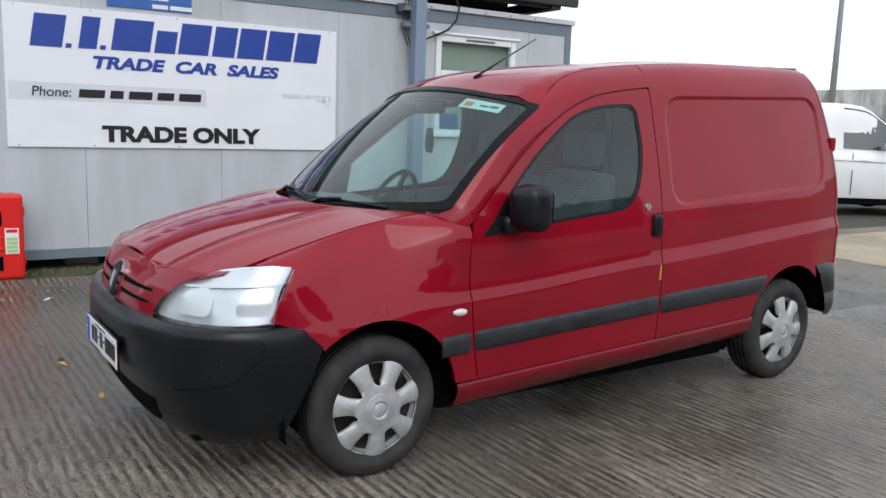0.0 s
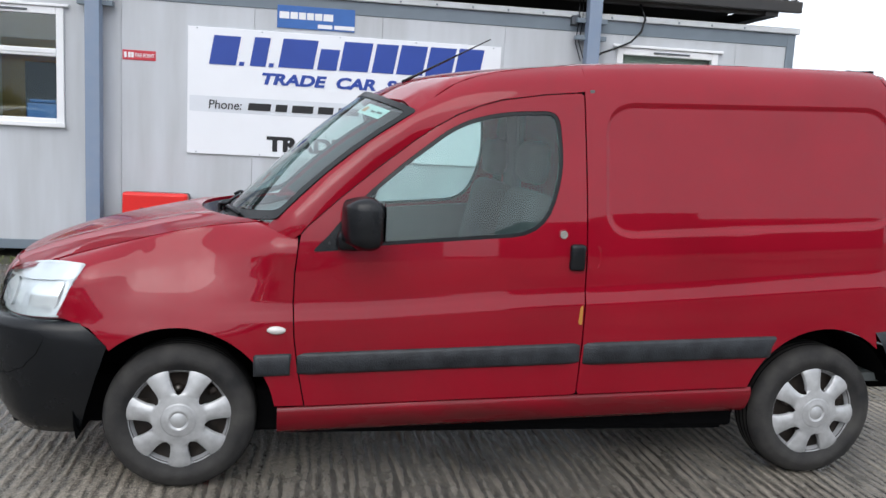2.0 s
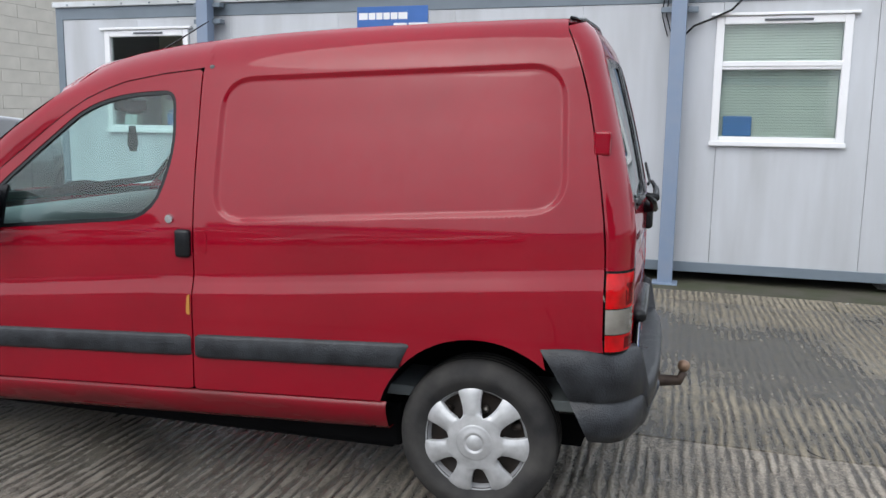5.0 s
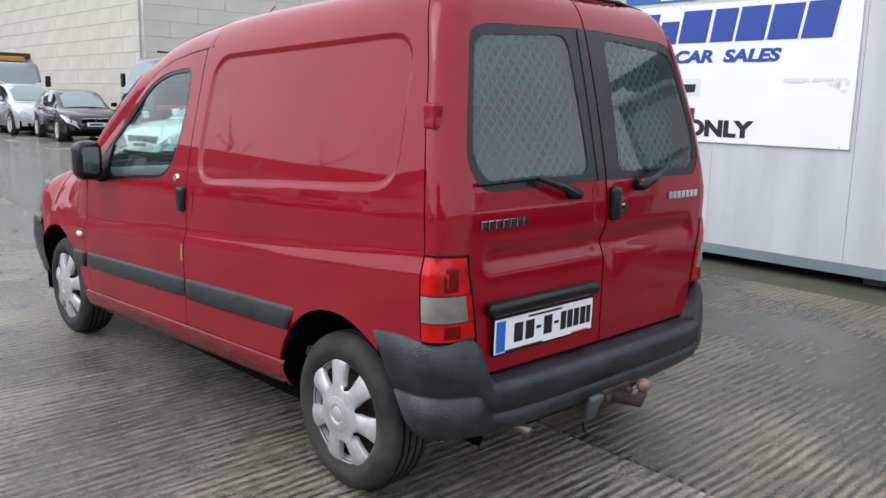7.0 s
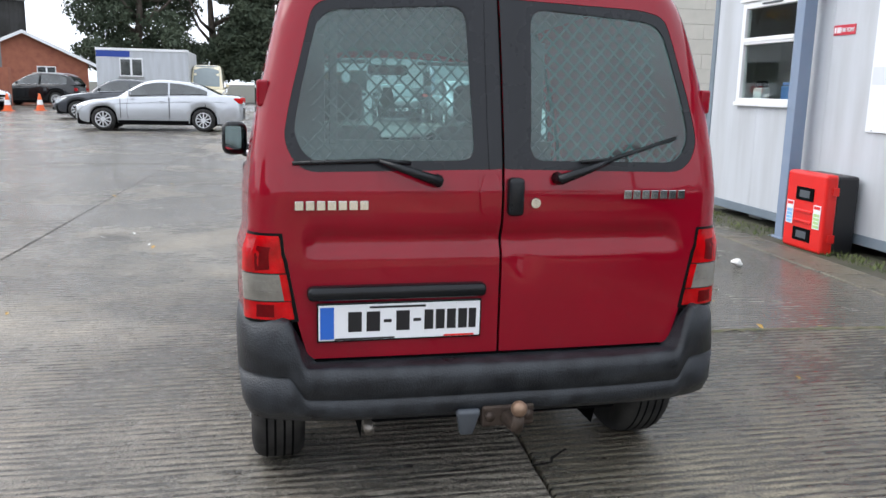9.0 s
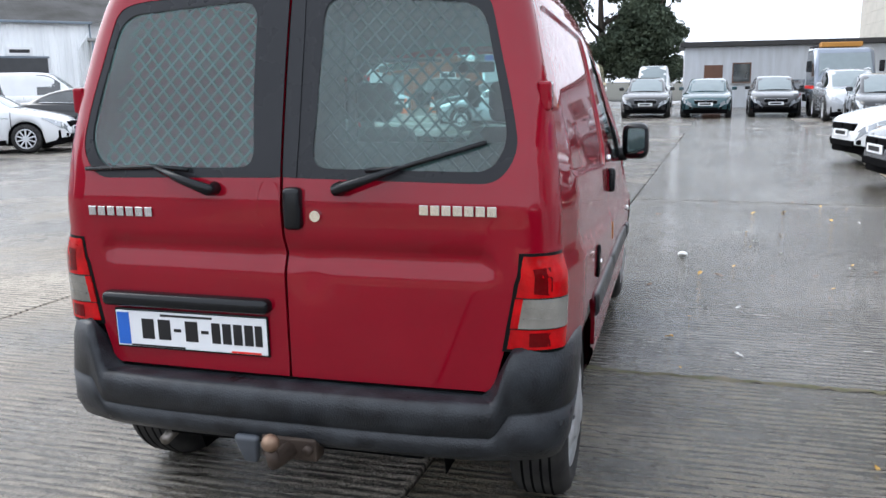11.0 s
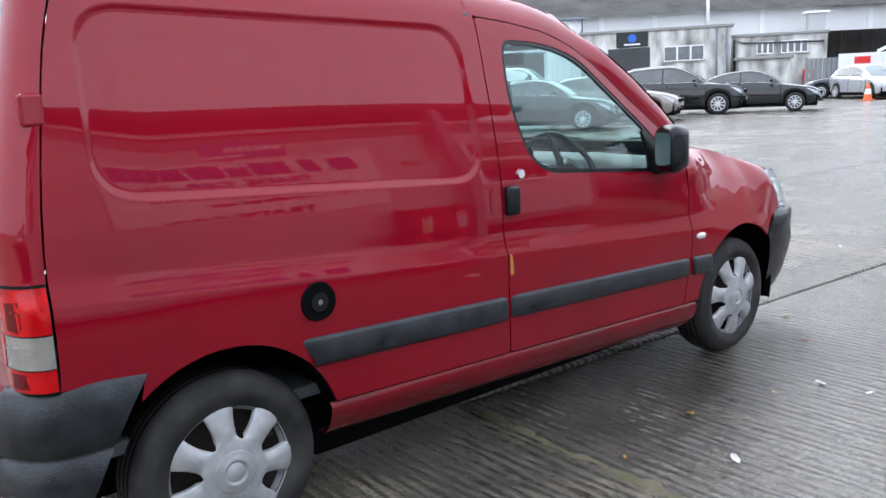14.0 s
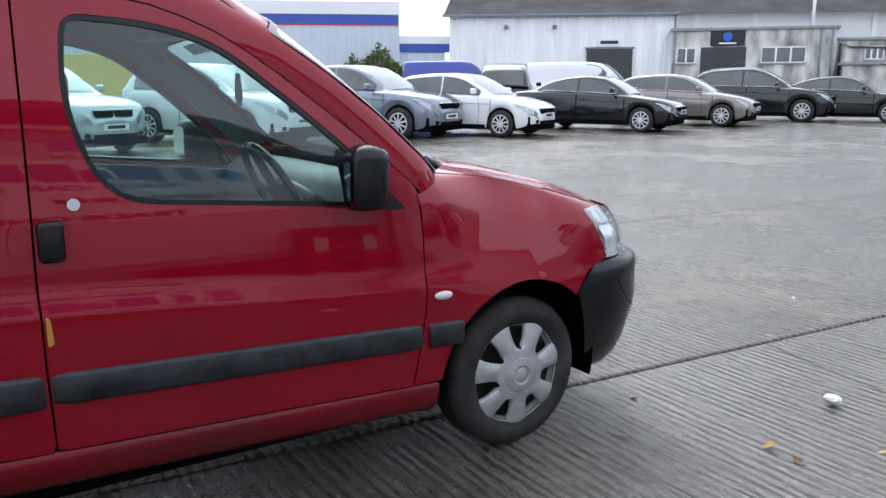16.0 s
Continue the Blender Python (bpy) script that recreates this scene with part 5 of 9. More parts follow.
def yard_concrete(name, dry, wet, ridge=1.0, wetness=0.5, gloss=0.5, shine=0.27):
    """Brushed yard concrete: raked ridges along y, grit, stains, wet patches and some painted shade."""
    m, n, l, p = nodes_of(name)
    geo, info = n.new("ShaderNodeNewGeometry"), n.new("ShaderNodeObjectInfo")
    pos = geo.outputs["Position"]

    def noise_at(scale, detail=5, rough=0.55, stretch=None):
        t = n.new("ShaderNodeTexNoise")
        t.inputs["Scale"].default_value, t.inputs["Detail"].default_value, t.inputs["Roughness"].default_value = scale, detail, rough
        if stretch:
            mp = n.new("ShaderNodeMapping")
            mp.inputs["Scale"].default_value = stretch
            l.new(pos, mp.inputs[0])
            l.new(mp.outputs[0], t.inputs["Vector"])
        else:
            l.new(pos, t.inputs["Vector"])
        return t.outputs[0]

    def ranged(v, a, b, c=0.0, d=1.0):
        r = n.new("ShaderNodeMapRange")
        r.inputs[1].default_value, r.inputs[2].default_value, r.inputs[3].default_value, r.inputs[4].default_value = a, b, c, d
        l.new(v, r.inputs[0])
        return r.outputs[0]

    def mixed(fac, a, b):
        x = n.new("ShaderNodeMix")
        x.data_type = "RGBA"
        l.new(fac, x.inputs[0])
        for k, v in ((6, a), (7, b)):
            if isinstance(v, tuple):
                x.inputs[k].default_value = rgb(v)
            else:
                l.new(v, x.inputs[k])
        return x.outputs[2]

    def maths(op, a, b):
        x = n.new("ShaderNodeMath")
        x.operation = op
        for k, v in ((0, a), (1, b)):
            if isinstance(v, (int, float)):
                x.inputs[k].default_value = v
            else:
                l.new(v, x.inputs[k])
        return x.outputs[0]
    # ridges, broken up along their length
    wave = n.new("ShaderNodeTexWave")
    wave.bands_direction = "X"
    wave.inputs["Scale"].default_value, wave.inputs["Distortion"].default_value = 6.4, 4.4
    wave.inputs["Detail"].default_value, wave.inputs["Detail Scale"].default_value = 3.5, 1.9
    mp = n.new("ShaderNodeMapping")
    mp.inputs["Scale"].default_value = (1, 0.16, 1)
    mp.inputs["Rotation"].default_value = (0, 0, 0.062)
    l.new(pos, mp.inputs[0])
    l.new(mp.outputs[0], wave.inputs["Vector"])
    streak = noise_at(1.0, 5, 0.7, (42, 9, 1))
    broken = ranged(noise_at(1.0, 5, 0.7, (11, 5, 1)), 0.38, 0.60, 0.08, 1.0)
    worn = ranged(noise_at(0.6, 5), 0.32, 0.62, 0.25, 1.0)
    grit = noise_at(120, 3)
    lumps = noise_at(16, 4)
    ridges = maths("MULTIPLY", maths("ADD", maths("MULTIPLY", maths("MULTIPLY", wave.outputs[0], broken), 0.85), maths("MULTIPLY", streak, 0.8)), worn)
    height = maths("ADD", maths("MULTIPLY", ridges, 0.75 * ridge), maths("ADD", maths("MULTIPLY", noise_at(60, 4, 0.7), 0.42), maths("MULTIPLY", lumps, 0.6)))
    # wet film: broad, in the hollows first
    film = maths("ADD", noise_at(0.42, 6, 0.62), maths("MULTIPLY", maths("SUBTRACT", 0.6, ridges), 0.13))
    film = maths("ADD", film, maths("MULTIPLY", maths("SUBTRACT", info.outputs["Random"], 0.5), 0.08))
    # rain lies longer towards the open yard
    split = n.new("ShaderNodeSeparateXYZ")
    l.new(pos, split.inputs[0])
    film = maths("ADD", film, ranged(split.outputs[0], 0.5, -3.5, 0.0, 0.13))
    raw = film
    film = ranged(raw, 0.62 - 0.35 * wetness, 0.80 - 0.35 * wetness)
    puddle = ranged(raw, 0.76 - 0.35 * wetness, 0.82 - 0.35 * wetness)
    stain = ranged(noise_at(1.3, 6, 0.65), 0.38, 0.72)
    tone = mixed(stain, dry, tuple(v * 0.5 for v in dry))
    tone = mixed(ranged(grit, 0.45, 0.66, 0.0, 0.75), tone, tuple(min(v * 1.9, 1) for v in dry))
    tone = mixed(ranged(noise_at(48, 5, 0.75), 0.52, 0.64, 0.0, 0.75), tone, tuple(v * 0.28 for v in dry))
    tone = mixed(ranged(noise_at(85, 4, 0.7), 0.60, 0.70, 0.0, 0.8), tone, tuple(min(v * 2.3, 1) for v in dry))
    # shading of the ridges put into the tone: dark grooves, lighter tops
    groove = maths("ADD", maths("MULTIPLY", maths("SUBTRACT", wave.outputs[0], 0.5), maths("MULTIPLY", maths("MULTIPLY", broken, worn), 1.05)), maths("SUBTRACT", streak, 0.5))
    groove = maths("ADD", groove, maths("MULTIPLY", maths("SUBTRACT", noise_at(75, 4, 0.8), 0.5), 1.2))
    tone = mixed(maths("MULTIPLY", ranged(groove, -0.24, 0.0, 1.0, 0.0), 0.85), tone, tuple(v * 0.16 for v in dry))
    tone = mixed(ranged(groove, 0.08, 0.34, 0.0, 0.55), tone, tuple(min(v * 1.45, 1) for v in dry))
    tone = mixed(ranged(noise_at(0.33, 5, 0.6), 0.42, 0.66, 0.0, 0.45), tone, tuple(v * 0.55 for v in dry))
    soak = n.new("ShaderNodeMix")
    soak.data_type, soak.blend_type = "RGBA", "MULTIPLY"
    l.new(maths("MULTIPLY", film, 0.9), soak.inputs[0])
    l.new(tone, soak.inputs[6])
    soak.inputs[7].default_value = rgb(tuple(a / b for a, b in zip(wet, dry)))
    tone = soak.outputs[2]
    # oil spots with soft ragged edges; the last three paint shade beside the van
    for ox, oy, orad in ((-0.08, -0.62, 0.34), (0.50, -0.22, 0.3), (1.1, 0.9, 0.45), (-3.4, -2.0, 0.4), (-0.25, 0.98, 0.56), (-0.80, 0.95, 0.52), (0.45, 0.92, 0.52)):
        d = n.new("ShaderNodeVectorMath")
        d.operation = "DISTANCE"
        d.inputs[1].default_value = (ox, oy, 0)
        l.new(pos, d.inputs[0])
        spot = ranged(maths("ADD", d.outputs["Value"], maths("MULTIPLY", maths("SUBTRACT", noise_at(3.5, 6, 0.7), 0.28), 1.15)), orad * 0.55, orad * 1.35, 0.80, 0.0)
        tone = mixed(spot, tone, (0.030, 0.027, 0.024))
    moss = ranged(noise_at(2.2, 6, 0.7), 0.66, 0.8, 0.0, 0.35)
    tone = mixed(moss, tone, (0.10, 0.095, 0.055))
    l.new(tone, p.inputs["Base Color"])
    p.inputs["Specular IOR Level"].default_value = gloss
    sheen = ranged(maths("ADD", film, maths("MULTIPLY", maths("ADD", lumps, groove), -0.35)), -0.1, 0.8, 0.72, shine)
    l.new(maths("SUBTRACT", sheen, maths("MULTIPLY", puddle, 0.05)), p.inputs["Roughness"])
    b = n.new("ShaderNodeBump")
    b.inputs["Distance"].default_value = 0.019
    l.new(maths("SUBTRACT", 1.0, maths("MULTIPLY", puddle, 0.45)), b.inputs["Strength"])
    l.new(height, b.inputs["Height"])
    l.new(b.outputs[0], p.inputs["Normal"])
    return m


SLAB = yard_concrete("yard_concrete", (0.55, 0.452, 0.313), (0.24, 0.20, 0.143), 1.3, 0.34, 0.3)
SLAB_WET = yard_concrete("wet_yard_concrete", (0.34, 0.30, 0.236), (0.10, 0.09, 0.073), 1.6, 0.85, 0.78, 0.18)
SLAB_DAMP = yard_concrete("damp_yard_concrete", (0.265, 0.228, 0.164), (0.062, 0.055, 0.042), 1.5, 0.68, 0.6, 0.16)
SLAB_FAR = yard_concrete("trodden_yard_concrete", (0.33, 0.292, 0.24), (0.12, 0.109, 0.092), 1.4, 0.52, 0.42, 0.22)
APRON = yard_concrete("apron_concrete", (0.26, 0.226, 0.165), (0.08, 0.07, 0.053), 1.3, 0.62, 0.5)
DIRT = surface("mossy_dirt", (0.075, 0.068, 0.052), (0.045, 0.052, 0.024), 3, 0.95, bump=0.9, bump_scale=60, amount=1.0)
JOINT = surface("joint_dirt", (0.05, 0.045, 0.038), (0.06, 0.07, 0.03), 2, 0.9, bump=0.5)
GRASS_SOIL = surface("grass_soil", (0.10, 0.12, 0.03), (0.16, 0.14, 0.07), 2, 0.95, bump=0.8, bump_scale=50, amount=0.9)

ground = piece("ground", [(-900, -900, -0.03), (900, -900, -0.03), (900, 900, -0.03), (-900, 900, -0.03)], [(0, 1, 2, 3)], JOINT)
tagged(ground, "dark wet yard ground under the concrete slabs", "ground", kind="structure")


def build_slabs():
    """Cast bays three metres wide with open joints; slabs past the yard stay the plain ground."""
    shared = {}

    def slab(x0, x1, y0, y1, mat, top=0.0):
        key = (round(x1 - x0, 3), round(y1 - y0, 3), mat.name)
        if key not in shared:
            bm = bmesh.new()
            box(bm, (0, 0, -0.06), (x1 - x0, y1 - y0, 0), 0.008, seg=1)
            me = bpy.data.meshes.new("slab")
            bm.to_mesh(me)
            bm.free()
            me.materials.append(mat)
            shared[key] = me
        ob = new("slab", shared[key])
        ob.parent = ground
        # bays sit a few millimetres out of level
        ob.matrix_basis = BAYS @ pose(x0, y0, top, random.uniform(-0.07, 0.07), random.uniform(-0.035, 0.035), 0)
    bay, long = 3.2, 6.1
    for j in range(-14, 8):
        y0 = 0.33 + bay * j
        shift = 0 if j == 0 else 1.9 * ((j * 7) % 3)
        edges = [0.03 + long * i + shift for i in range(-9, 6)] if j != -1 else [-55, -49, -43, -37, -31, -25, -19, -13, -7.6, 5.6, 11.6, 17.6, 23.6, 30]
        for i, (x0, x1) in enumerate(zip(edges, edges[1:]), -9):
            y1 = y0 + bay
            if y0 > 3.2 and x1 > -11.3 and x0 < 10:
                continue
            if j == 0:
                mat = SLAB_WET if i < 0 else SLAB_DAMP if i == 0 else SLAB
            else:
                mat = SLAB_FAR if x0 < -7 or j < -1 else SLAB
            slab(x0 + 0.006, x1 - 0.006, y0 + 0.006, y1 - 0.006, mat)
    slab(-11.3, -5.46, 3.54, 6.7, SLAB)
    slab(-11.3, -5.46, 6.712, 10.0, SLAB)
    for i in range(-2, 4):
        slab(0.03 + 3.05 * i + 0.006, 0.03 + 3.05 * (i + 1) - 0.006, 3.542, 3.95 if i >= 0 else 3.90, APRON)


# the bays run a little askew to the cabin
BAYS = pose(0, 0, 0, 0, 0, -3.5)
build_slabs()


def joint_strip(x0, y0, x1, y1, width, seed):
    """Silt and moss caught along an open joint, ragged at both edges."""
    rng = random.Random(seed)
    n = 90
    vs, fs = [], []
    for k in range(n + 1):
        t = k / n
        w = width * (0.35 + 0.9 * rng.random()) * (0.4 + 0.6 * abs(math.sin(7 * t + seed)))
        c = rng.uniform(-0.012, 0.012) + 0.015 * math.sin(9 * t)
        x, y = x0 + (x1 - x0) * t + c, y0 + (y1 - y0) * t
        vs += [(x - w, y, 0.0006), (x - w * 0.3, y, 0.006), (x + w * 0.3, y, 0.006), (x + w, y, 0.0006)]
        if k:
            i = 4 * k
            fs += [(i - 4 + q, i - 3 + q, i + 1 + q, i + q) for q in range(3)]
    piece("joint_silt", vs, fs, SILT, ground, smooth=True)


SILT = surface("mossy_silt", (0.15, 0.125, 0.085), (0.07, 0.085, 0.03), 9, 0.85, bump=0.8, bump_scale=90, amount=1.0)
joint_strip(0.05, 0.36, 0.22, 3.5, 0.035, 5)

# ---- the site cabin ----
WOOD = surface("office_wood", (0.62, 0.40, 0.17), (0.5, 0.31, 0.13), 4, 0.5)
OFFICE = surface("office_wall", (0.78, 0.68, 0.5), rough=0.8)
BLIND = surface("blind_slat", (0.62, 0.63, 0.58), rough=0.6)
CRATE = surface("blue_crate", (0.05, 0.16, 0.42), rough=0.4)
ROOFING = surface("dark_roof_sheet", (0.03, 0.03, 0.032), (0.05, 0.045, 0.04), 3, 0.7)
FLASHING = surface("white_flashing", (0.62, 0.65, 0.68), (0.45, 0.46, 0.46), 6, 0.5)
X0, X1, YF, YB = -5.20, 4.51, 4.74, 7.35
# the cabin stands a little askew to the bays
CABIN_PLACE = Matrix.Translation((0, 4.42, -0.045)) @ pose(0, 0, 0, 0, 0, -1.95) @ Matrix.Translation((0.02, 0, 0)) @ Matrix.Scale(0.9375, 4) @ Matrix.Translation((0, -4.74, 0))
WINDOWS = ((-4.50, -3.345, 1.41, 2.585), (2.42, 3.60, 1.395, 2.585))


def letters(text, parent, x0, x1, z0, z1, y, mat, shear=0.0, bold=0.0):
    """Raised lettering fitted between x0 and x1, standing on z0."""
    cu = bpy.data.curves.new("lettering", "FONT")
    cu.body, cu.size, cu.extrude, cu.shear, cu.offset = text, 1.0, 0.004, shear, bold
    cu.materials.append(mat)
    ob = new("lettering", cu)
    bpy.context.view_layer.update()
    w, h = max(ob.dimensions.x, 0.01), max(ob.dimensions.y, 0.01)
    ob.parent = parent
    ob.matrix_basis = Matrix.Translation((x0, y, z0)) @ pose(0, 0, 0, 90) @ Matrix.Diagonal(((x1 - x0) / w, (z1 - z0) / h, 1, 1))
    return ob


def slanted(parent, name, x0, x1, z0, z1, y, mat, lean=0.0):
    """A plain leaning bar on a board."""
    d = 0.004
    vs = [(x0, y, z0), (x1, y, z0), (x1 + lean, y, z1), (x0 + lean, y, z1)]
    vs += [(a, b - d, c) for a, b, c in vs]
    fs = [(4, 5, 6, 7), (0, 1, 5, 4), (1, 2, 6, 5), (2, 3, 7, 6), (3, 0, 4, 7)]
    return piece(name, vs, fs, mat, parent)


def build_cabin():
    cab = holder("site_cabin", CABIN_PLACE, "grey steel site office cabin with white windows on a dark base", "cabin")
    # front wall in panels, cut round the windows
    seams = [X0 + 0.1, -4.05, -2.80, -1.48, -0.16, 1.16, 2.48, 3.81, X1 - 0.1]
    for a, b in zip(seams, seams[1:]):
        a, b, z0, z1 = a + 0.002, b - 0.002, 0.235, 2.72
        ol = [(a, z0), (b, z0), (b, z1), (a, z1)]
        for w in WINDOWS:
            if a < w[0] < b:
                ol = [(a, z0), (b, z0), (b, w[2]), (w[0], w[2]), (w[0], w[3]), (b, w[3]), (b, z1), (a, z1)]
            elif a < w[1] < b:
                ol = [(a, z0), (b, z0), (b, z1), (a, z1), (a, w[3]), (w[1], w[3]), (w[1], w[2]), (a, w[2])]
        n = len(ol)
        vs = [(x, YF, z) for x, z in ol] + [(x, YF + 0.06, z) for x, z in ol]
        piece("wall_panel", vs, [range(n), range(2 * n - 1, n - 1, -1)] + [(i, n + i, n + (i + 1) % n, (i + 1) % n) for i in range(n)], CABIN, cab)
    for x in (X0, X1 - 0.1):
        block("corner_post", (x, YF - 0.012, 0.09), (x + 0.1, YF + 0.1, 2.86), TRIM, cab, "", 0.006)
        block("corner_post", (x, YB - 0.1, 0.09), (x + 0.1, YB, 2.86), TRIM, cab, "", 0.006)
    block("bottom_rail", (X0, YF - 0.008, 0.135), (X1, YF + 0.1, 0.235), TRIM, cab, "", 0.006)
    block("top_rail", (X0, YF - 0.010, 2.72), (X1, YF + 0.1, 2.86), TRIM, cab, "", 0.006)
    block("roof_flashing", (X0 - 0.02, YF - 0.045, 2.862), (X1 + 0.03, YF + 0.1, 2.925), FLASHING, cab, "pale metal roof edge", 0.006)
    for k in range(24):
        x = X0 + 0.2 + k * 0.385
        block("edge_screw", (x, YF - 0.053, 2.875), (x + 0.02, YF - 0.045, 2.895), TRIM, cab, "", 0.002)
    block("end_wall", (X1 - 0.06, YF + 0.1, 0.2), (X1 - 0.01, YB - 0.1, 2.8), CABIN, cab)
    block("end_wall", (X0 + 0.01, YF + 0.1, 0.2), (X0 + 0.06, YB - 0.1, 2.8), CABIN, cab)
    block("back_wall", (X0 + 0.1, YB - 0.06, 0.2), (X1 - 0.1, YB - 0.01, 2.8), CABIN, cab)
    block("roof", (X0, YF + 0.1, 2.8), (X1, YB, 2.92), TRIM, cab)
    block("floor_frame", (X0 + 0.1, YF + 0.1, 0.12), (X1 - 0.1, YB - 0.1, 0.26), DARK, cab)
    for x in (-4.3, -1.5, 1.4, 4.2):
        for y in (5.15, 7.0):
            block("support_block", (x - 0.15, y - 0.15, -0.03), (x + 0.15, y + 0.15, 0.13), CONCRETE, cab, "", 0.01)
    # office seen through the windows
    block("office_partition", (-4.6, 5.9, 0.3), (-2.6, 5.95, 2.75), OFFICE, cab)
    block("office_door", (-4.35, 5.86, 0.3), (-3.3, 5.9, 2.35), WOOD, cab, "varnished wooden office door")
    block("office_door_pane", (-4.1, 5.85, 1.25), (-3.75, 5.862, 2.1), SOCKET, cab)
    block("office_ceiling", (-4.6, YF + 0.08, 2.66), (-2.6, 5.9, 2.70), WHITE, cab)
    block("office_side", (-2.6, YF + 0.08, 0.3), (-2.56, 5.9, 2.7), WOOD, cab)
    for i, (a, b, c, d) in enumerate(WINDOWS):
        win = new("window")
        win.parent = cab
        tagged(win, "white framed window with a top light" + (" and pale blinds" if i else ""))
        tr = c + (d - c) * 0.62
        for nm, lo, hi in (("window_frame", (a, c), (a + 0.075, d)), ("window_frame", (b - 0.075, c), (b, d)), ("window_frame", (a + 0.075, c), (b - 0.075, c + 0.075)), ("window_frame", (a + 0.075, d - 0.075), (b - 0.075, d)),
                           ("transom", (a + 0.075, tr - 0.04), (b - 0.075, tr + 0.04))):
            block(nm, (lo[0], YF - 0.028, lo[1]), (hi[0], YF + 0.05, hi[1]), WHITE, win, "", 0.008)
        block("sash", (a + 0.07, YF - 0.038, tr - 0.01), (b - 0.07, YF - 0.024, tr + 0.035), WHITE, win, "", 0.005)
        block("trickle_vent", (a + 0.42, YF - 0.04, d - 0.05), (b - 0.34, YF - 0.026, d - 0.03), SOCKET, win, "", 0.003)
        block("drip_cap", (a - 0.05, YF - 0.05, d + 0.002), (b + 0.05, YF, d + 0.03), WHITE, win, "", 0.005)
        block("window_sill", (a - 0.01, YF - 0.05, c - 0.015), (b + 0.01, YF - 0.026, c + 0.03), WHITE, win, "", 0.005)
        for z0, z1 in ((c + 0.07, tr - 0.035), (tr + 0.035, d - 0.07)):
            g = block("pane", (a + 0.07, YF + 0.008, z0), (b - 0.07, YF + 0.014, z1), PANE, win, "", 0.0)
            g.visible_shadow = False
        if i == 1:
            z = c + 0.09
            while z < d - 0.08:
                bm = bmesh.new()
                box(bm, (a + 0.08, -0.014, -0.001), (b - 0.08, 0.014, 0.001))
                bm.transform(Matrix.Translation((0, YF + 0.06, z)) @ pose(0, 0, 0, 55))
                part("blind_slat", bm, BLIND, win)
                z += 0.026
            block("window_crate", (a + 0.11, YF + 0.02, c + 0.08), (a + 0.37, YF + 0.045, c + 0.27), CRATE, win, "blue box on the inner sill", 0.01)
        else:
            block("window_crate", (b - 0.40, YF + 0.08, c + 0.03), (b - 0.10, YF + 0.28, c + 0.22), CRATE, win, "blue crate on the inner sill", 0.015)
            block("window_crate", (b - 0.37, YF + 0.08, c + 0.225), (b - 0.12, YF + 0.25, c + 0.26), CRATE, win, "", 0.01)
            block("desk_lamp_base", (a + 0.12, YF + 0.12, c + 0.03), (a + 0.30, YF + 0.24, c + 0.2), WHITE, win, "", 0.02)
            block("desk_phone", (a + 0.14, YF + 0.12, c + 0.2), (a + 0.31, YF + 0.22, c + 0.28), DARK, win, "", 0.03)
    return cab


cabin = build_cabin()


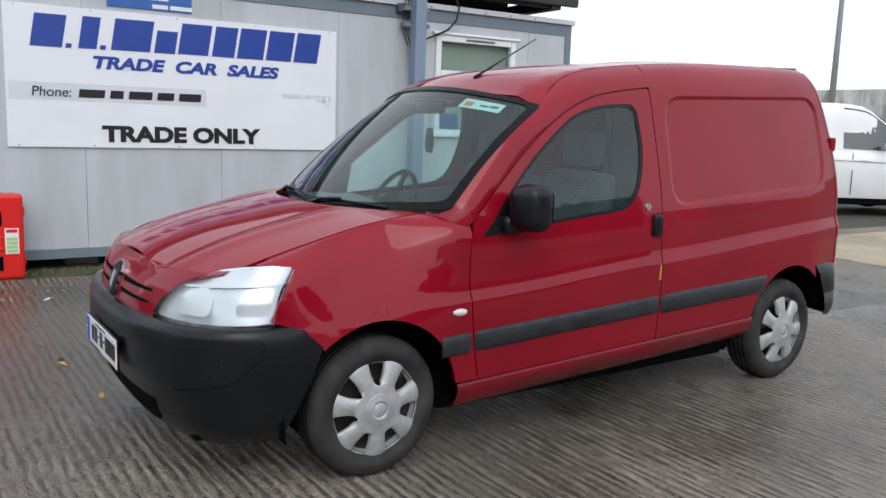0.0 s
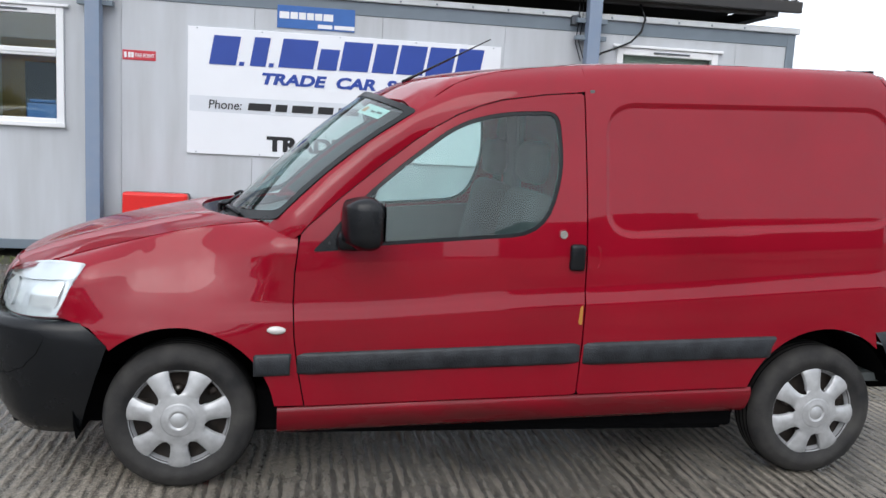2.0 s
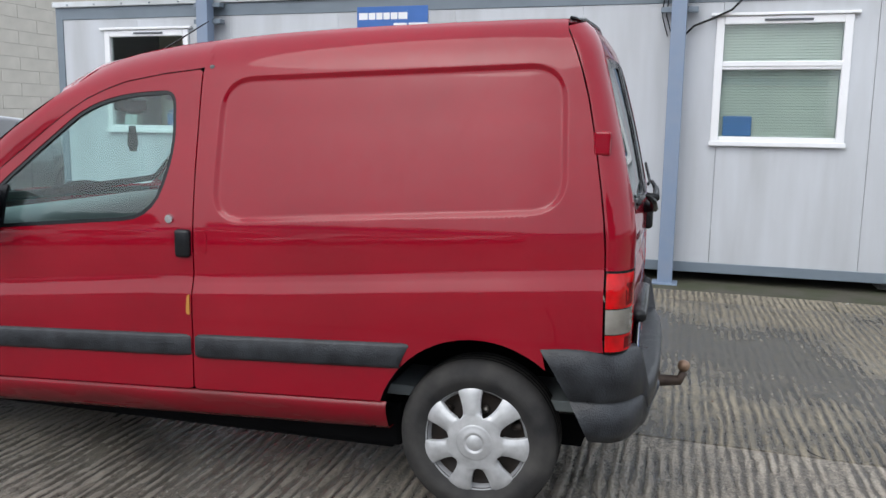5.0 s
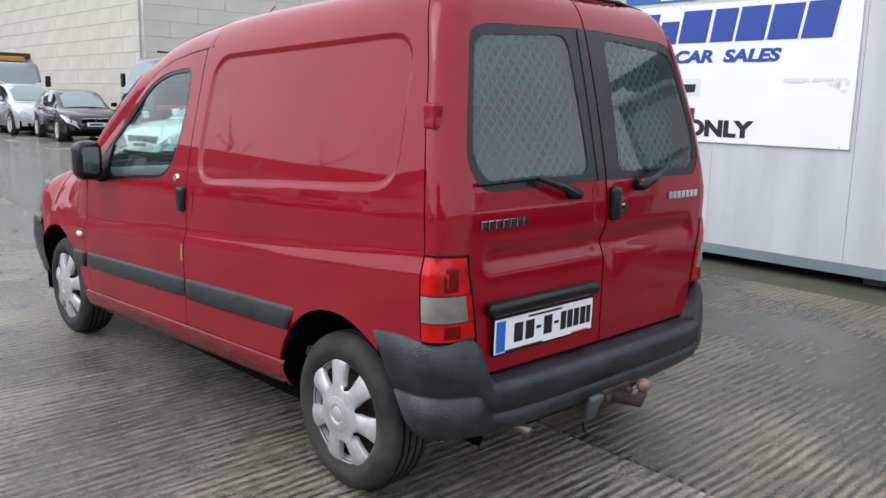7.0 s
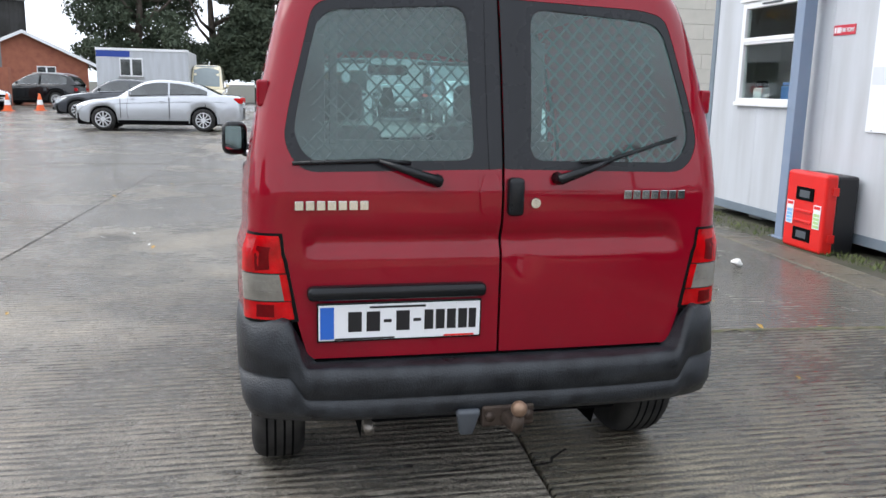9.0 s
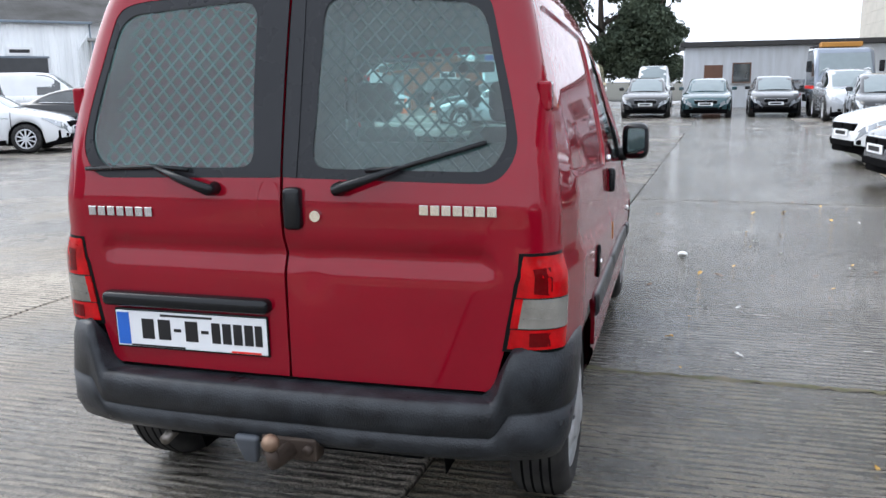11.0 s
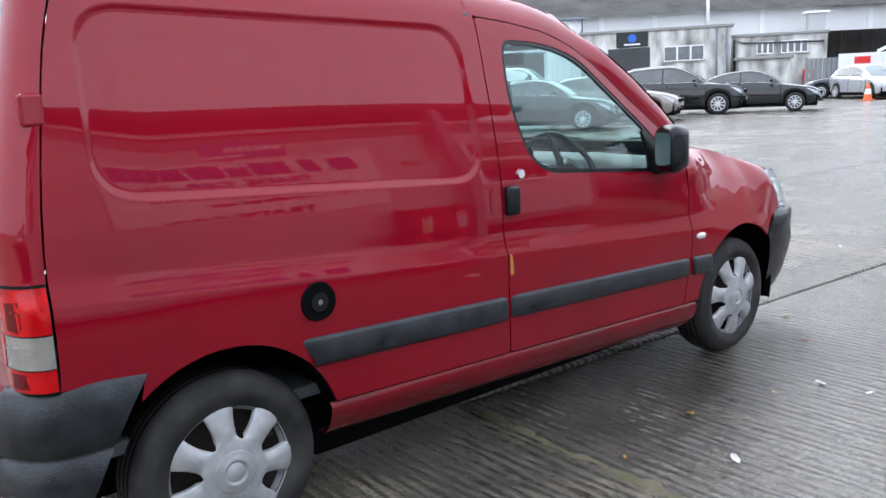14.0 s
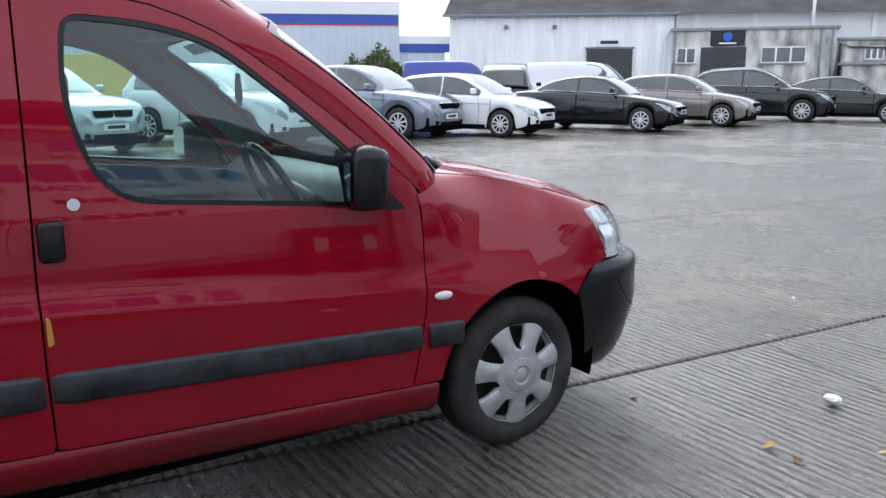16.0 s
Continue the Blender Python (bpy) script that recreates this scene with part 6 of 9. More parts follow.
def build_board():
    """The trade board: words where they are plain words, bars for names and numbers."""
    b = holder("sign_board", CABIN_PLACE, "white trade sign board with blue and black lettering", "sign")
    yb = YF - 0.022
    block("board", (-2.143, yb, 1.203), (1.125, YF - 0.001, 2.495), BOARD, b, "", 0.003)
    f = yb - 0.001
    # large blue name as leaning bars
    for x0, x1, low, high in ((-1.93, -1.66, 2.125, 2.418), (-1.63, -1.58, 2.125, 2.165), (-1.52, -1.36, 2.13, 2.425), (-1.33, -1.28, 2.13, 2.17), (-1.23, -0.87, 2.135, 2.43), (-0.83, -0.63, 2.135, 2.35),
                              (-0.60, -0.30, 2.14, 2.44), (-0.26, -0.03, 2.14, 2.44), (0.0, 0.28, 2.14, 2.445), (0.31, 0.59, 2.14, 2.445), (0.62, 0.89, 2.14, 2.45)):
        slanted(b, "name_bar", x0, x1, low, high, f, SIGN_BLUE, 0.05 * (high - low) / 0.3)
    letters("TRADE  CAR  SALES", b, -1.41, 0.443, 1.957, 2.078, f, SIGN_BLUE, 0.2, 0.045)
    letters("TRADE ONLY", b, -1.322, 0.262, 1.268, 1.43, f, SIGN_BLACK, 0.0, 0.05)
    piece("overlay_strip", [(-2.12, f - 0.0005, 1.64), (-0.32, f - 0.0005, 1.63), (-0.32, f - 0.0005, 1.80), (-2.12, f - 0.0005, 1.80)], [(0, 1, 2, 3)], SIGN_GREY, b, "grey patched strip")
    letters("Phone:", b, -1.935, -1.60, 1.675, 1.765, f - 0.002, SIGN_BLACK, 0.1, 0.004)
    for x0, x1 in ((-1.53, -1.30), (-1.25, -1.13), (-1.08, -0.86), (-0.81, -0.65), (-0.60, -0.38)):
        slanted(b, "number_bar", x0, x1, 1.675, 1.75, f - 0.002, SIGN_BLACK, 0.01)
    random.seed(5)
    for k in range(9):
        x = 0.50 + k * 0.065
        slanted(b, "torn_patch", x, x + random.uniform(0.03, 0.07), 1.79 - random.uniform(0.005, 0.03), 1.80, f, SIGN_GREY)
    for k in range(5):
        x, z = 0.9 + random.uniform(0, 0.14), 1.67 + random.uniform(0, 0.07)
        slanted(b, "torn_patch", x, x + random.uniform(0.02, 0.06), z, z + random.uniform(0.02, 0.05), f, SIGN_GREY)
    for x in (-2.05, -1.4, -0.6, 0.2, 1.04):
        for z in (1.22, 2.478):
            block("fixing_screw", (x - 0.006, yb - 0.004, z - 0.006), (x + 0.006, yb, z + 0.006), TRIM, b, "", 0.002)
    m = holder("hire_plate", CABIN_PLACE, "small blue plate with white bars on the cabin wall", "sign")
    block("plate", (-1.253, YF - 0.012, 2.54), (-0.453, YF - 0.001, 2.770), SIGN_MID, m, "", 0.003)
    bars(m, "name_bar", (-1.23, YF - 0.0125, 2.635), (1, 0, 0), (0, 0, 1), [0.10, 0.075, 0.07, 0.07, 0.075, 0.10], 0.07, WHITE, 0.012, 0.002)
    bars(m, "number_bar", (-0.835, YF - 0.0125, 2.556), (1, 0, 0), (0, 0, 1), [0.15, 0.21], 0.04, WHITE, 0.02, 0.002)
    fp = holder("fire_point_sign", CABIN_PLACE, "small red fire point sign with white letters", "sign")
    block("plate", (-2.786, YF - 0.008, 2.118), (-2.460, YF - 0.001, 2.216), FIRE_RED, fp, "", 0.002)
    letters("FIRE POINT", fp, -2.665, -2.475, 2.146, 2.186, YF - 0.009, WHITE, 0, 0.006)
    for x in (-2.77, -2.73, -2.70):
        block("pictogram_bar", (x, YF - 0.0105, 2.14), (x + 0.025, YF - 0.008, 2.195), WHITE, fp, "", 0.0)
    return b


SIGN_MID = surface("plate_mid_blue", (0.03, 0.13, 0.42), rough=0.4)
FIRE_RED = surface("fire_sign_red", (0.55, 0.03, 0.05), rough=0.4)
build_board()


def build_canopy():
    c = holder("canopy", CABIN_PLACE, "dark corrugated canopy over the cabin on blue-grey steel posts", "canopy")
    for x in (-3.02, 2.08):
        post = block("post", (x - 0.07, 4.50, -0.03), (x + 0.07, 4.64, 3.04), POST, c, "blue-grey painted steel post", 0.006)
        block("base_plate", (x - 0.12, 4.46, 0.03), (x + 0.12, 4.68, 0.05), POST, post, "", 0.004)
        for z in (2.62, 2.80):
            block("clamp", (x - 0.17, 4.60, z), (x + 0.17, 4.70, z + 0.05), TRIM, post, "", 0.004)
    for y in (4.66, 5.6, 6.8, 7.9):
        block("beam", (-4.35, y, 3.04), (4.10, y + 0.1, 3.20), ROOFING, c, "", 0.006)
    bm = bmesh.new()
    n = 150
    rows = []
    for y, z in ((4.60, 3.14), (8.3, 3.40)):
        rows.append([(-4.55 + 9.0 * k / n, y, z + (0.05 if y < 5 else 0) + 0.03 * (k % 2)) for k in range(n + 1)])
    loft("roof_sheet", rows, ROOFING, c, "dark corrugated roof sheet", smooth=False)
    block("gutter", (-4.55, 4.55, 3.07), (4.45, 4.62, 3.19), ROOFING, c, "", 0.01)
    block("end_bracket", (4.05, 4.6, 3.02), (4.2, 8.0, 3.14), ROOFING, c)
    cable = tube("cable", [(2.14, 4.66, 2.42), (2.22, 4.66, 2.50), (2.40, 4.67, 2.57), (2.55, 4.67, 2.64), (2.66, 4.67, 2.76), (2.69, 4.66, 2.90), (2.62, 4.66, 3.05)], 0.011, BLACK_PLASTIC)
    tagged(cable, "black cable looping from the post to the roof", "cable").matrix_basis = CABIN_PLACE
    for x in (1.93, 1.97):
        w = tube("wire", [(x, 4.62, 3.05), (x + 0.01, 4.64, 2.8), (x - 0.01, 4.66, 2.6), (x + 0.05, 4.62, 2.4)], 0.005, BLACK_PLASTIC)
        tagged(w, "thin wire hanging beside the post", "wire").matrix_basis = CABIN_PLACE
    jb = block("junction_box", (1.87, 4.66, 2.78), (1.97, 4.735, 2.88), SOCKET, None, "", 0.006)
    tagged(jb, "small grey junction box on the cabin rail", "box").matrix_basis = CABIN_PLACE


build_canopy()


NOTICE_BLUE = surface("notice_blue", (0.16, 0.42, 0.72), (0.5, 0.62, 0.74), 30, 0.5)
NOTICE_GREEN = surface("notice_green", (0.36, 0.58, 0.22), (0.62, 0.66, 0.45), 30, 0.5)


def build_extinguisher_box():
    b = holder("extinguisher_box", CABIN_PLACE, "red and black double fire extinguisher cabinet standing by the wall", "cabinet")
    block("back_shell", (-2.69, 4.46, 0.034), (-2.09, 4.70, 0.785), SIGN_BLACK, b, "black plastic back shell", 0.03)
    bm = bmesh.new()
    box(bm, (-2.705, 4.34, 0.036), (-2.075, 4.47, 0.80), 0.03, seg=3)
    front = part("front_cover", bm, BOX_RED, b, "red moulded front cover", smooth=False)
    for z in (0.12, 0.52):
        block("viewing_window", (-2.53, 4.332, z), (-2.25, 4.345, z + 0.13), DARK, front, "", 0.012)
        block("extinguisher_glimpse", (-2.47, 4.331, z + 0.03), (-2.31, 4.334, z + 0.10), SOCKET, front, "", 0.004)
    block("cover_ridge", (-2.53, 4.325, 0.40), (-2.25, 4.345, 0.43), BOX_RED, front, "", 0.008)
    block("cover_ridge", (-2.53, 4.325, 0.30), (-2.25, 4.345, 0.33), BOX_RED, front, "", 0.008)
    for x, tint in ((-2.66, NOTICE_BLUE), (-2.23, NOTICE_GREEN)):
        block("notice", (x, 4.333, 0.27), (x + 0.11, 4.336, 0.50), WHITE, front, "white notice with coloured bars", 0.0)
        for k in range(6):
            block("notice_bar", (x + 0.010, 4.331, 0.280 + k * 0.036), (x + 0.100, 4.3335, 0.309 + k * 0.036), (BOX_RED if k == 5 else WHITE if k == 4 else tint), front, "", 0.0)
    for z in (0.15, 0.60):
        for x in (-2.715, -2.075):
            block("latch", (x, 4.40, z), (x + 0.015, 4.47, z + 0.08), BOX_RED, b, "", 0.005)


build_extinguisher_box()
moss = piece("dirt_strip", [(-5.35, 3.7, -0.012), (5.6, 3.3, -0.012), (5.6, 7.6, -0.012), (-5.35, 7.6, -0.012)], [(0, 1, 2, 3)], DIRT)
tagged(moss, "mossy dirt strip under and beside the cabin", "dirt", kind="structure")


# ---- parked vehicles ----
CAR_GLASS = surface("car_glass", (0.012, 0.016, 0.017), (0.06, 0.07, 0.072), 1.3, 0.02, spec=0.9, coat=0.6, rough_var=0.01, amount=1.0)
CAR_LAMP = surface("car_lamp", (0.36, 0.38, 0.40), (0.25, 0.27, 0.28), 3, 0.12, coat=1.0, metal=0.5)
ROW_CHROME = surface("car_chrome_trim", (0.6, 0.61, 0.63), rough=0.2, metal=0.9)
ALLOY = surface("alloy", (0.66, 0.67, 0.69), rough=0.35, metal=0.2)


def paint(name, c, metal=0.2):
    return surface(name, c, tuple(v * 0.85 for v in c), 2, 0.22, metal=metal, coat=1.0, rough_var=0.04, spec=0.2)


P_BLACK, P_WHITE, P_SILVER, P_GREY = paint("black_paint", (0.006, 0.007, 0.009), 0), paint("white_paint", (0.75, 0.76, 0.77), 0), paint("silver_car_paint", (0.52, 0.54, 0.57), 0.5), paint("grey_car_paint", (0.055, 0.06, 0.07), 0.3)
P_BRONZE, P_BLUE, P_GREEN, P_NAVY, P_CREAM = paint("bronze_paint", (0.25, 0.22, 0.20), 0.5), paint("blue_van_paint", (0.03, 0.05, 0.32), 0), paint("green_paint", (0.02, 0.06, 0.07)), paint("slate_paint", (0.20, 0.23, 0.28), 0.5), paint("cream_paint", (0.7, 0.62, 0.42), 0)

# outlines from tail to nose: body line (bonnet, belt, boot) and roof line, metres from the middle
KINDS = {
    "saloon": dict(L=4.65, W=1.78, wb=2.7, r=0.32, fo=0.86, belt=[(-2.32, 0.80), (-2.25, 0.98), (-1.6, 1.02), (0.9, 0.94), (1.1, 0.92), (1.9, 0.80), (2.25, 0.66), (2.32, 0.5)],
                   roof=[(-1.75, 1.01), (-1.1, 1.30), (-0.6, 1.40), (-0.1, 1.43), (0.3, 1.38), (0.75, 1.17), (1.1, 0.93)], glass=((-1.35, -0.33), (-0.28, 0.78))),
    "hatch": dict(L=4.25, W=1.76, wb=2.6, r=0.32, fo=0.85, belt=[(-2.12, 0.85), (-2.08, 1.02), (0.7, 0.96), (1.0, 0.94), (1.7, 0.82), (2.05, 0.68), (2.12, 0.5)],
                  roof=[(-2.06, 1.03), (-1.75, 1.32), (-1.3, 1.44), (-0.4, 1.49), (0.05, 1.44), (0.55, 1.22), (1.0, 0.95)], glass=((-1.62, -0.42), (-0.37, 0.66))),
    "suv": dict(L=4.60, W=1.84, wb=2.7, r=0.36, fo=0.88, belt=[(-2.3, 0.95), (-2.26, 1.12), (0.7, 1.07), (1.05, 1.06), (1.8, 0.98), (2.22, 0.82), (2.3, 0.6)],
                roof=[(-2.24, 1.13), (-1.95, 1.48), (-1.4, 1.63), (-0.4, 1.68), (0.05, 1.62), (0.6, 1.36), (1.05, 1.07)], glass=((-1.8, -0.5), (-0.44, 0.70))),
    "van": dict(L=5.0, W=1.95, wb=2.95, r=0.33, fo=0.95, belt=[(-2.5, 0.95), (-2.48, 1.18), (1.2, 1.12), (1.55, 1.08), (2.2, 0.98), (2.45, 0.75), (2.5, 0.55)],
                roof=[(-2.48, 1.2), (-2.42, 1.85), (-2.2, 1.98), (0.0, 2.0), (0.5, 1.96), (1.0, 1.65), (1.55, 1.09)], glass=((0.15, 0.95),)),
}


def vehicle(kind, mat, place, heading, label, group="", name="car", height=1.0, lamps=True, rails=False):
    """A parked road vehicle: body, glasshouse, glass, wheels, lamps, plates. Nose along its own +x."""
    k = KINDS[kind]
    hl, hw, r = k["L"] / 2, k["W"] / 2, k["r"]
    top = holder(name, pose(place[0], place[1], 0, 0, 0, heading), label, "van" if kind == "van" else "car", group)
    xf = hl - k["fo"]
    axles = (xf, xf - k["wb"])
    belt, roof = k["belt"], [(x, z if i in (0, len(k["roof"]) - 1) else 0.95 + (z - 0.95) * height) for i, (x, z) in enumerate(k["roof"])]

    def width(x):
        return hw * (1 - 0.16 * step01(x, hl - 0.75, hl) ** 1.5 - 0.45 * step01(x, hl - 0.16, hl + 0.04) - 0.10 * step01(-x, hl - 0.6, hl) - 0.4 * step01(-x, hl - 0.12, hl + 0.04))

    def low(x):
        z = 0.22 + 0.12 * step01(abs(x), hl - 0.5, hl)
        for a in axles:
            d = abs(x - a)
            if d < r + 0.06:
                z = max(z, r + math.sqrt((r + 0.06) ** 2 - d * d))
        return z
    xs = sorted(set([round(v, 3) for v in np.linspace(-hl, hl, 40)] + [round(a + d, 3) for a in axles for d in np.linspace(-r - 0.065, r + 0.065, 15)]))
    rows = []
    for x in xs:
        zb, zl, w = smooth_table(x, belt), low(x), width(x)
        zl = min(zl, zb - 0.06)
        mid = zl + (zb - zl) * 0.5
        sec = [(0.96, zl), (0.995, zl + (zb - zl) * 0.12), (1.0, mid), (0.985, zl + (zb - zl) * 0.78), (0.955, zl + (zb - zl) * 0.93), (0.90, zb), (0.45, zb + 0.025), (0, zb + 0.032)]
        half = [(x, w * f, z) for f, z in sec]
        rows.append(half + [(a, -b, c) for a, b, c in half[-2::-1]])
    body = loft("body", rows, mat, top)
    n = len(rows[0])
    for row, nm in ((rows[0], "tail_panel"), (rows[-1], "nose_panel")):
        piece(nm, row, [range(n)], mat, top)
    # glasshouse
    xs2 = np.linspace(roof[0][0], roof[-1][0], 34)

    def shell(x, f):
        """Half-width of the glasshouse at a fraction of its height."""
        return (hw * 0.90 - 0.01) - 0.15 * f - 0.5 * max(0, f - 0.88)
    rows = []
    for x in xs2:
        zb, zr = smooth_table(x, belt) - 0.01, smooth_table(x, roof)
        zr = max(zr, zb + 0.005)
        half = [(x, shell(x, f), zb + (zr - zb) * f) for f in (0, 0.3, 0.6, 0.85, 0.95)] + [(x, (hw * 0.9 - 0.2) * g, zr + 0.012 * (1 - g)) for g in (0.9, 0.45, 0)]
        rows.append(half + [(a, -b, c) for a, b, c in half[-2::-1]])
    loft("cabin_shell", rows, mat, top)
    for s in (-1, 1):
        for a, b in k["glass"]:
            lo, hi = [], []
            for x in np.linspace(a, b, 10):
                zb, zr = smooth_table(x, belt), smooth_table(x, roof)
                zt = min(zr - 0.075, 2.4)
                if zt < zb + 0.05:
                    zt = zb + 0.05
                f0, f1 = 0.05, (zt - zb) / max(zr - zb, 0.05)
                lo.append((x, s * (shell(x, f0) + 0.006), zb + 0.035))
                hi.append((x, s * (shell(x, f1) + 0.006), zt))
            loft("side_window", [lo, hi], CAR_GLASS, top, flip=s > 0)
            if kind != "van":
                tube("window_trim", [(x, y + s * 0.004, z - 0.008) for x, y, z in lo], 0.009, ROW_CHROME if mat in (P_BLACK, P_BRONZE, P_GREY) else BLACK_PLASTIC, top, sides=5)
        block("door_mirror", (0, -0.09, -0.06), (0.10, 0.09, 0.07), mat, top, "", 0.03, Matrix.Translation((k["glass"][-1][1] - 0.12, s * (hw + 0.07), smooth_table(0.5, belt) + 0.10)))
        if lamps:
            # lamps wrap round the corners of the nose
            def wrap(x, f, z, out):
                return (x + out * 0.5, s * (width(x) * f + out), z)
            rows = []
            for q in np.linspace(0, 1, 5):
                row = []
                for t in np.linspace(0, 1, 9):
                    x = hl - 0.50 + 0.47 * t
                    zt, h = smooth_table(x, belt) - 0.055, 0.02 + 0.10 * step01(t, 0.0, 0.7)
                    row.append(wrap(x, 0.955 + 0.045 * q, zt - h * q, 0.006))
                rows.append(row)
            loft("headlamp", rows, CAR_LAMP, top, flip=s > 0)
            block("tail_lamp", (-hl - 0.012, s * hw * 0.62, 0.80), (-hl + 0.30, s * hw * 0.90, 0.96), LAMP_RED, top, "", 0.03)
            block("fog_lamp", (hl - 0.14, s * hw * 0.52, 0.34), (hl - 0.035, s * hw * 0.66, 0.42), DARK, top, "", 0.02)
        if rails:
            tube("roof_rail", [(x, s * (hw - 0.28), smooth_table(x, roof) + 0.03) for x in np.linspace(roof[1][0] + 0.1, roof[-3][0] - 0.1, 6)], 0.018, ALLOY, top, sides=6)
        # sill trim and door lines
        tube("door_seam", [(-0.30, s * hw * 1.001, 0.32), (-0.30, s * hw * 1.002, 0.7), (-0.30, s * hw * 0.96, smooth_table(-0.3, belt) - 0.03)], 0.004, DARK, top, sides=4)
        tube("door_seam", [(k["glass"][-1][1] + 0.02, s * hw * 1.001, 0.32), (k["glass"][-1][1] + 0.05, s * hw * 1.002, 0.7), (k["glass"][-1][1] + 0.0, s * hw * 0.96, smooth_table(0.7, belt) - 0.03)], 0.004, DARK, top, sides=4)
        block("door_handle", (-0.22, s * hw * 0.985, 0.80), (-0.05, s * (hw + 0.015), 0.825), mat, top, "", 0.006)
    # screens
    for a, b, nm in ((len(roof) - 1, len(roof) - 3, "windscreen"), (0, 1 if kind != "saloon" else 2, "rear_screen")):
        x0, x1 = roof[a][0], roof[b][0]
        lo, hi = [], []
        rows = []
        for t in (0.06, 0.35, 0.65, 0.93):
            x = x0 + (x1 - x0) * t
            zr = smooth_table(x, roof)
            rows.append([(x + (0.012 if nm == "windscreen" else -0.012), (hw * 0.9 - 0.2 - 0.02) * g * (1.06 - 0.06 * t), zr + 0.022 - 0.03 * g * g) for g in np.linspace(-0.97, 0.97, 9)])
        loft(nm, rows, CAR_GLASS if nm == "rear_screen" else SCREEN, top, flip=nm != "windscreen")
    # door gaps, handles and dark sills
    for s in (-1, 1):
        for xd in ([1.0, -0.32, -1.3] if kind != "van" else [1.5, 0.3, -1.0]):
            zs = np.linspace(0.36, smooth_table(xd, belt) - 0.04, 5)
            loft("door_gap", [[(xd + d, s * (width(xd) + 0.002 - 0.03 * step01(z, 0.75, 1.0)), z) for z in zs] for d in (-0.008, 0.008)], DARK, top)
            if xd < 0.5:
                block("door_handle", (xd + 0.12, s * (width(xd) - 0.02) - 0.015, smooth_table(xd, belt) - 0.17), (xd + 0.30, s * (width(xd) - 0.02) + 0.015, smooth_table(xd, belt) - 0.14), mat, top, "", 0.008)
        loft("sill_trim", [[(x, s * (width(x) + 0.004), z) for x in np.linspace(axles[1] + r + 0.08, axles[0] - r - 0.08, 8)] for z in (0.2, 0.30)], DARK, top)
    # grille, plates
    for s in (-1, 1):
        g = block("grille", (hl - 0.12, s * 0.21 - 0.185, smooth_table(hl - 0.2, belt) - 0.20), (hl + 0.002, s * 0.21 + 0.185, smooth_table(hl - 0.2, belt) - 0.075), DARK, top, "", 0.03)
        block("grille_rim", (hl - 0.125, s * 0.21 - 0.195, smooth_table(hl - 0.2, belt) - 0.082), (hl + 0.004, s * 0.21 + 0.195, smooth_table(hl - 0.2, belt) - 0.066), ROW_CHROME, g, "", 0.006)
        loft("body_crease", [[(x, s * (width(x) * 0.988 + 0.003 + d), smooth_table(x, belt) - 0.17 - 2 * d) for x in np.linspace(-hl + 0.45, hl - 0.75, 14)] for d in (0.0, 0.007, 0.0)], mat, top)
    block("lower_grille", (hl - 0.09, -hw * 0.5, 0.30), (hl + 0.008, hw * 0.5, 0.40), DARK, top, "", 0.015)
    for x, nm in ((hl + 0.006, "front_plate"), (-hl - 0.022, "rear_plate")):
        pl = block(nm, (x, -0.26, 0.46 if x > 0 else 0.68), (x + 0.015, 0.26, 0.57 if x > 0 else 0.79), WHITE, top, "", 0.003)
        e = x + 0.0155 if x > 0 else x - 0.0015
        block("character_bar", (e, -0.20, 0.485 if x > 0 else 0.705), (e + 0.001, 0.18, 0.545 if x > 0 else 0.765), SIGN_BLACK, pl, "", 0.0)
    # wheels
    for x in axles:
        for s in (-1, 1):
            w = new("wheel")
            w.parent = top
            w.matrix_basis = pose(x, s * (hw - 0.10), r, 0, 20, 180 if s > 0 else 0)
            if not TYRE:
                vs, fs = lathe([(0.62, 0.11), (0.66, -0.115), (0.80, -0.13), (0.95, -0.115), (1.0, -0.06), (1.0, 0.08), (0.9, 0.11), (0.62, 0.11)], 32)
                TYRE.append(piece("tyre", vs, fs, RUBBER, w, smooth=True).data)
                vs, fs = lathe([(0.0, -0.06), (0.3, -0.05), (0.62, -0.02), (0.66, -0.115)], 24)
                TYRE.append(piece("barrel", vs, fs, DARK, w, smooth=True).data)
                vs, fs = lathe([(0.60, -0.09), (0.63, -0.125), (0.68, -0.12), (0.69, -0.10)], 32)
                o = len(vs)
                for q in range(10):
                    an = 2 * math.pi * q / 10
                    for rr, hh in ((0.0, 0.05), (0.64, 0.055)):
                        for u in (-1, 1):
                            vs.append((rr * math.cos(an) - u * hh * math.sin(an), -0.12 - 0.01 * (rr < 0.1), rr * math.sin(an) + u * hh * math.cos(an)))
                    i = o + q * 4
                    fs.append((i, i + 1, i + 3, i + 2))
                TYRE.append(piece("alloy", vs, fs, ALLOY, w).data)
            else:
                for nm, me in zip(("tyre", "barrel", "alloy"), TYRE):
                    ob = new(nm, me)
                    ob.parent = w
            for ob in w.children:
                ob.matrix_basis = Matrix.Diagonal((r, 0.95, r, 1))
            piece("wheel_well", [(x + (r + 0.055) * math.cos(a), s * (hw - 0.05), r + (r + 0.055) * math.sin(a)) for a in np.linspace(0, math.pi, 14)], [range(14)], DARK, top)
    block("underside", (-hl + 0.15, -hw + 0.12, 0.17), (hl - 0.15, hw - 0.12, 0.5), DARK, top, "", 0.03)
    return top


TYRE = []
SCREEN = surface("car_screen", (0.16, 0.20, 0.21), rough=0.05, spec=1.0, rough_var=0.01)

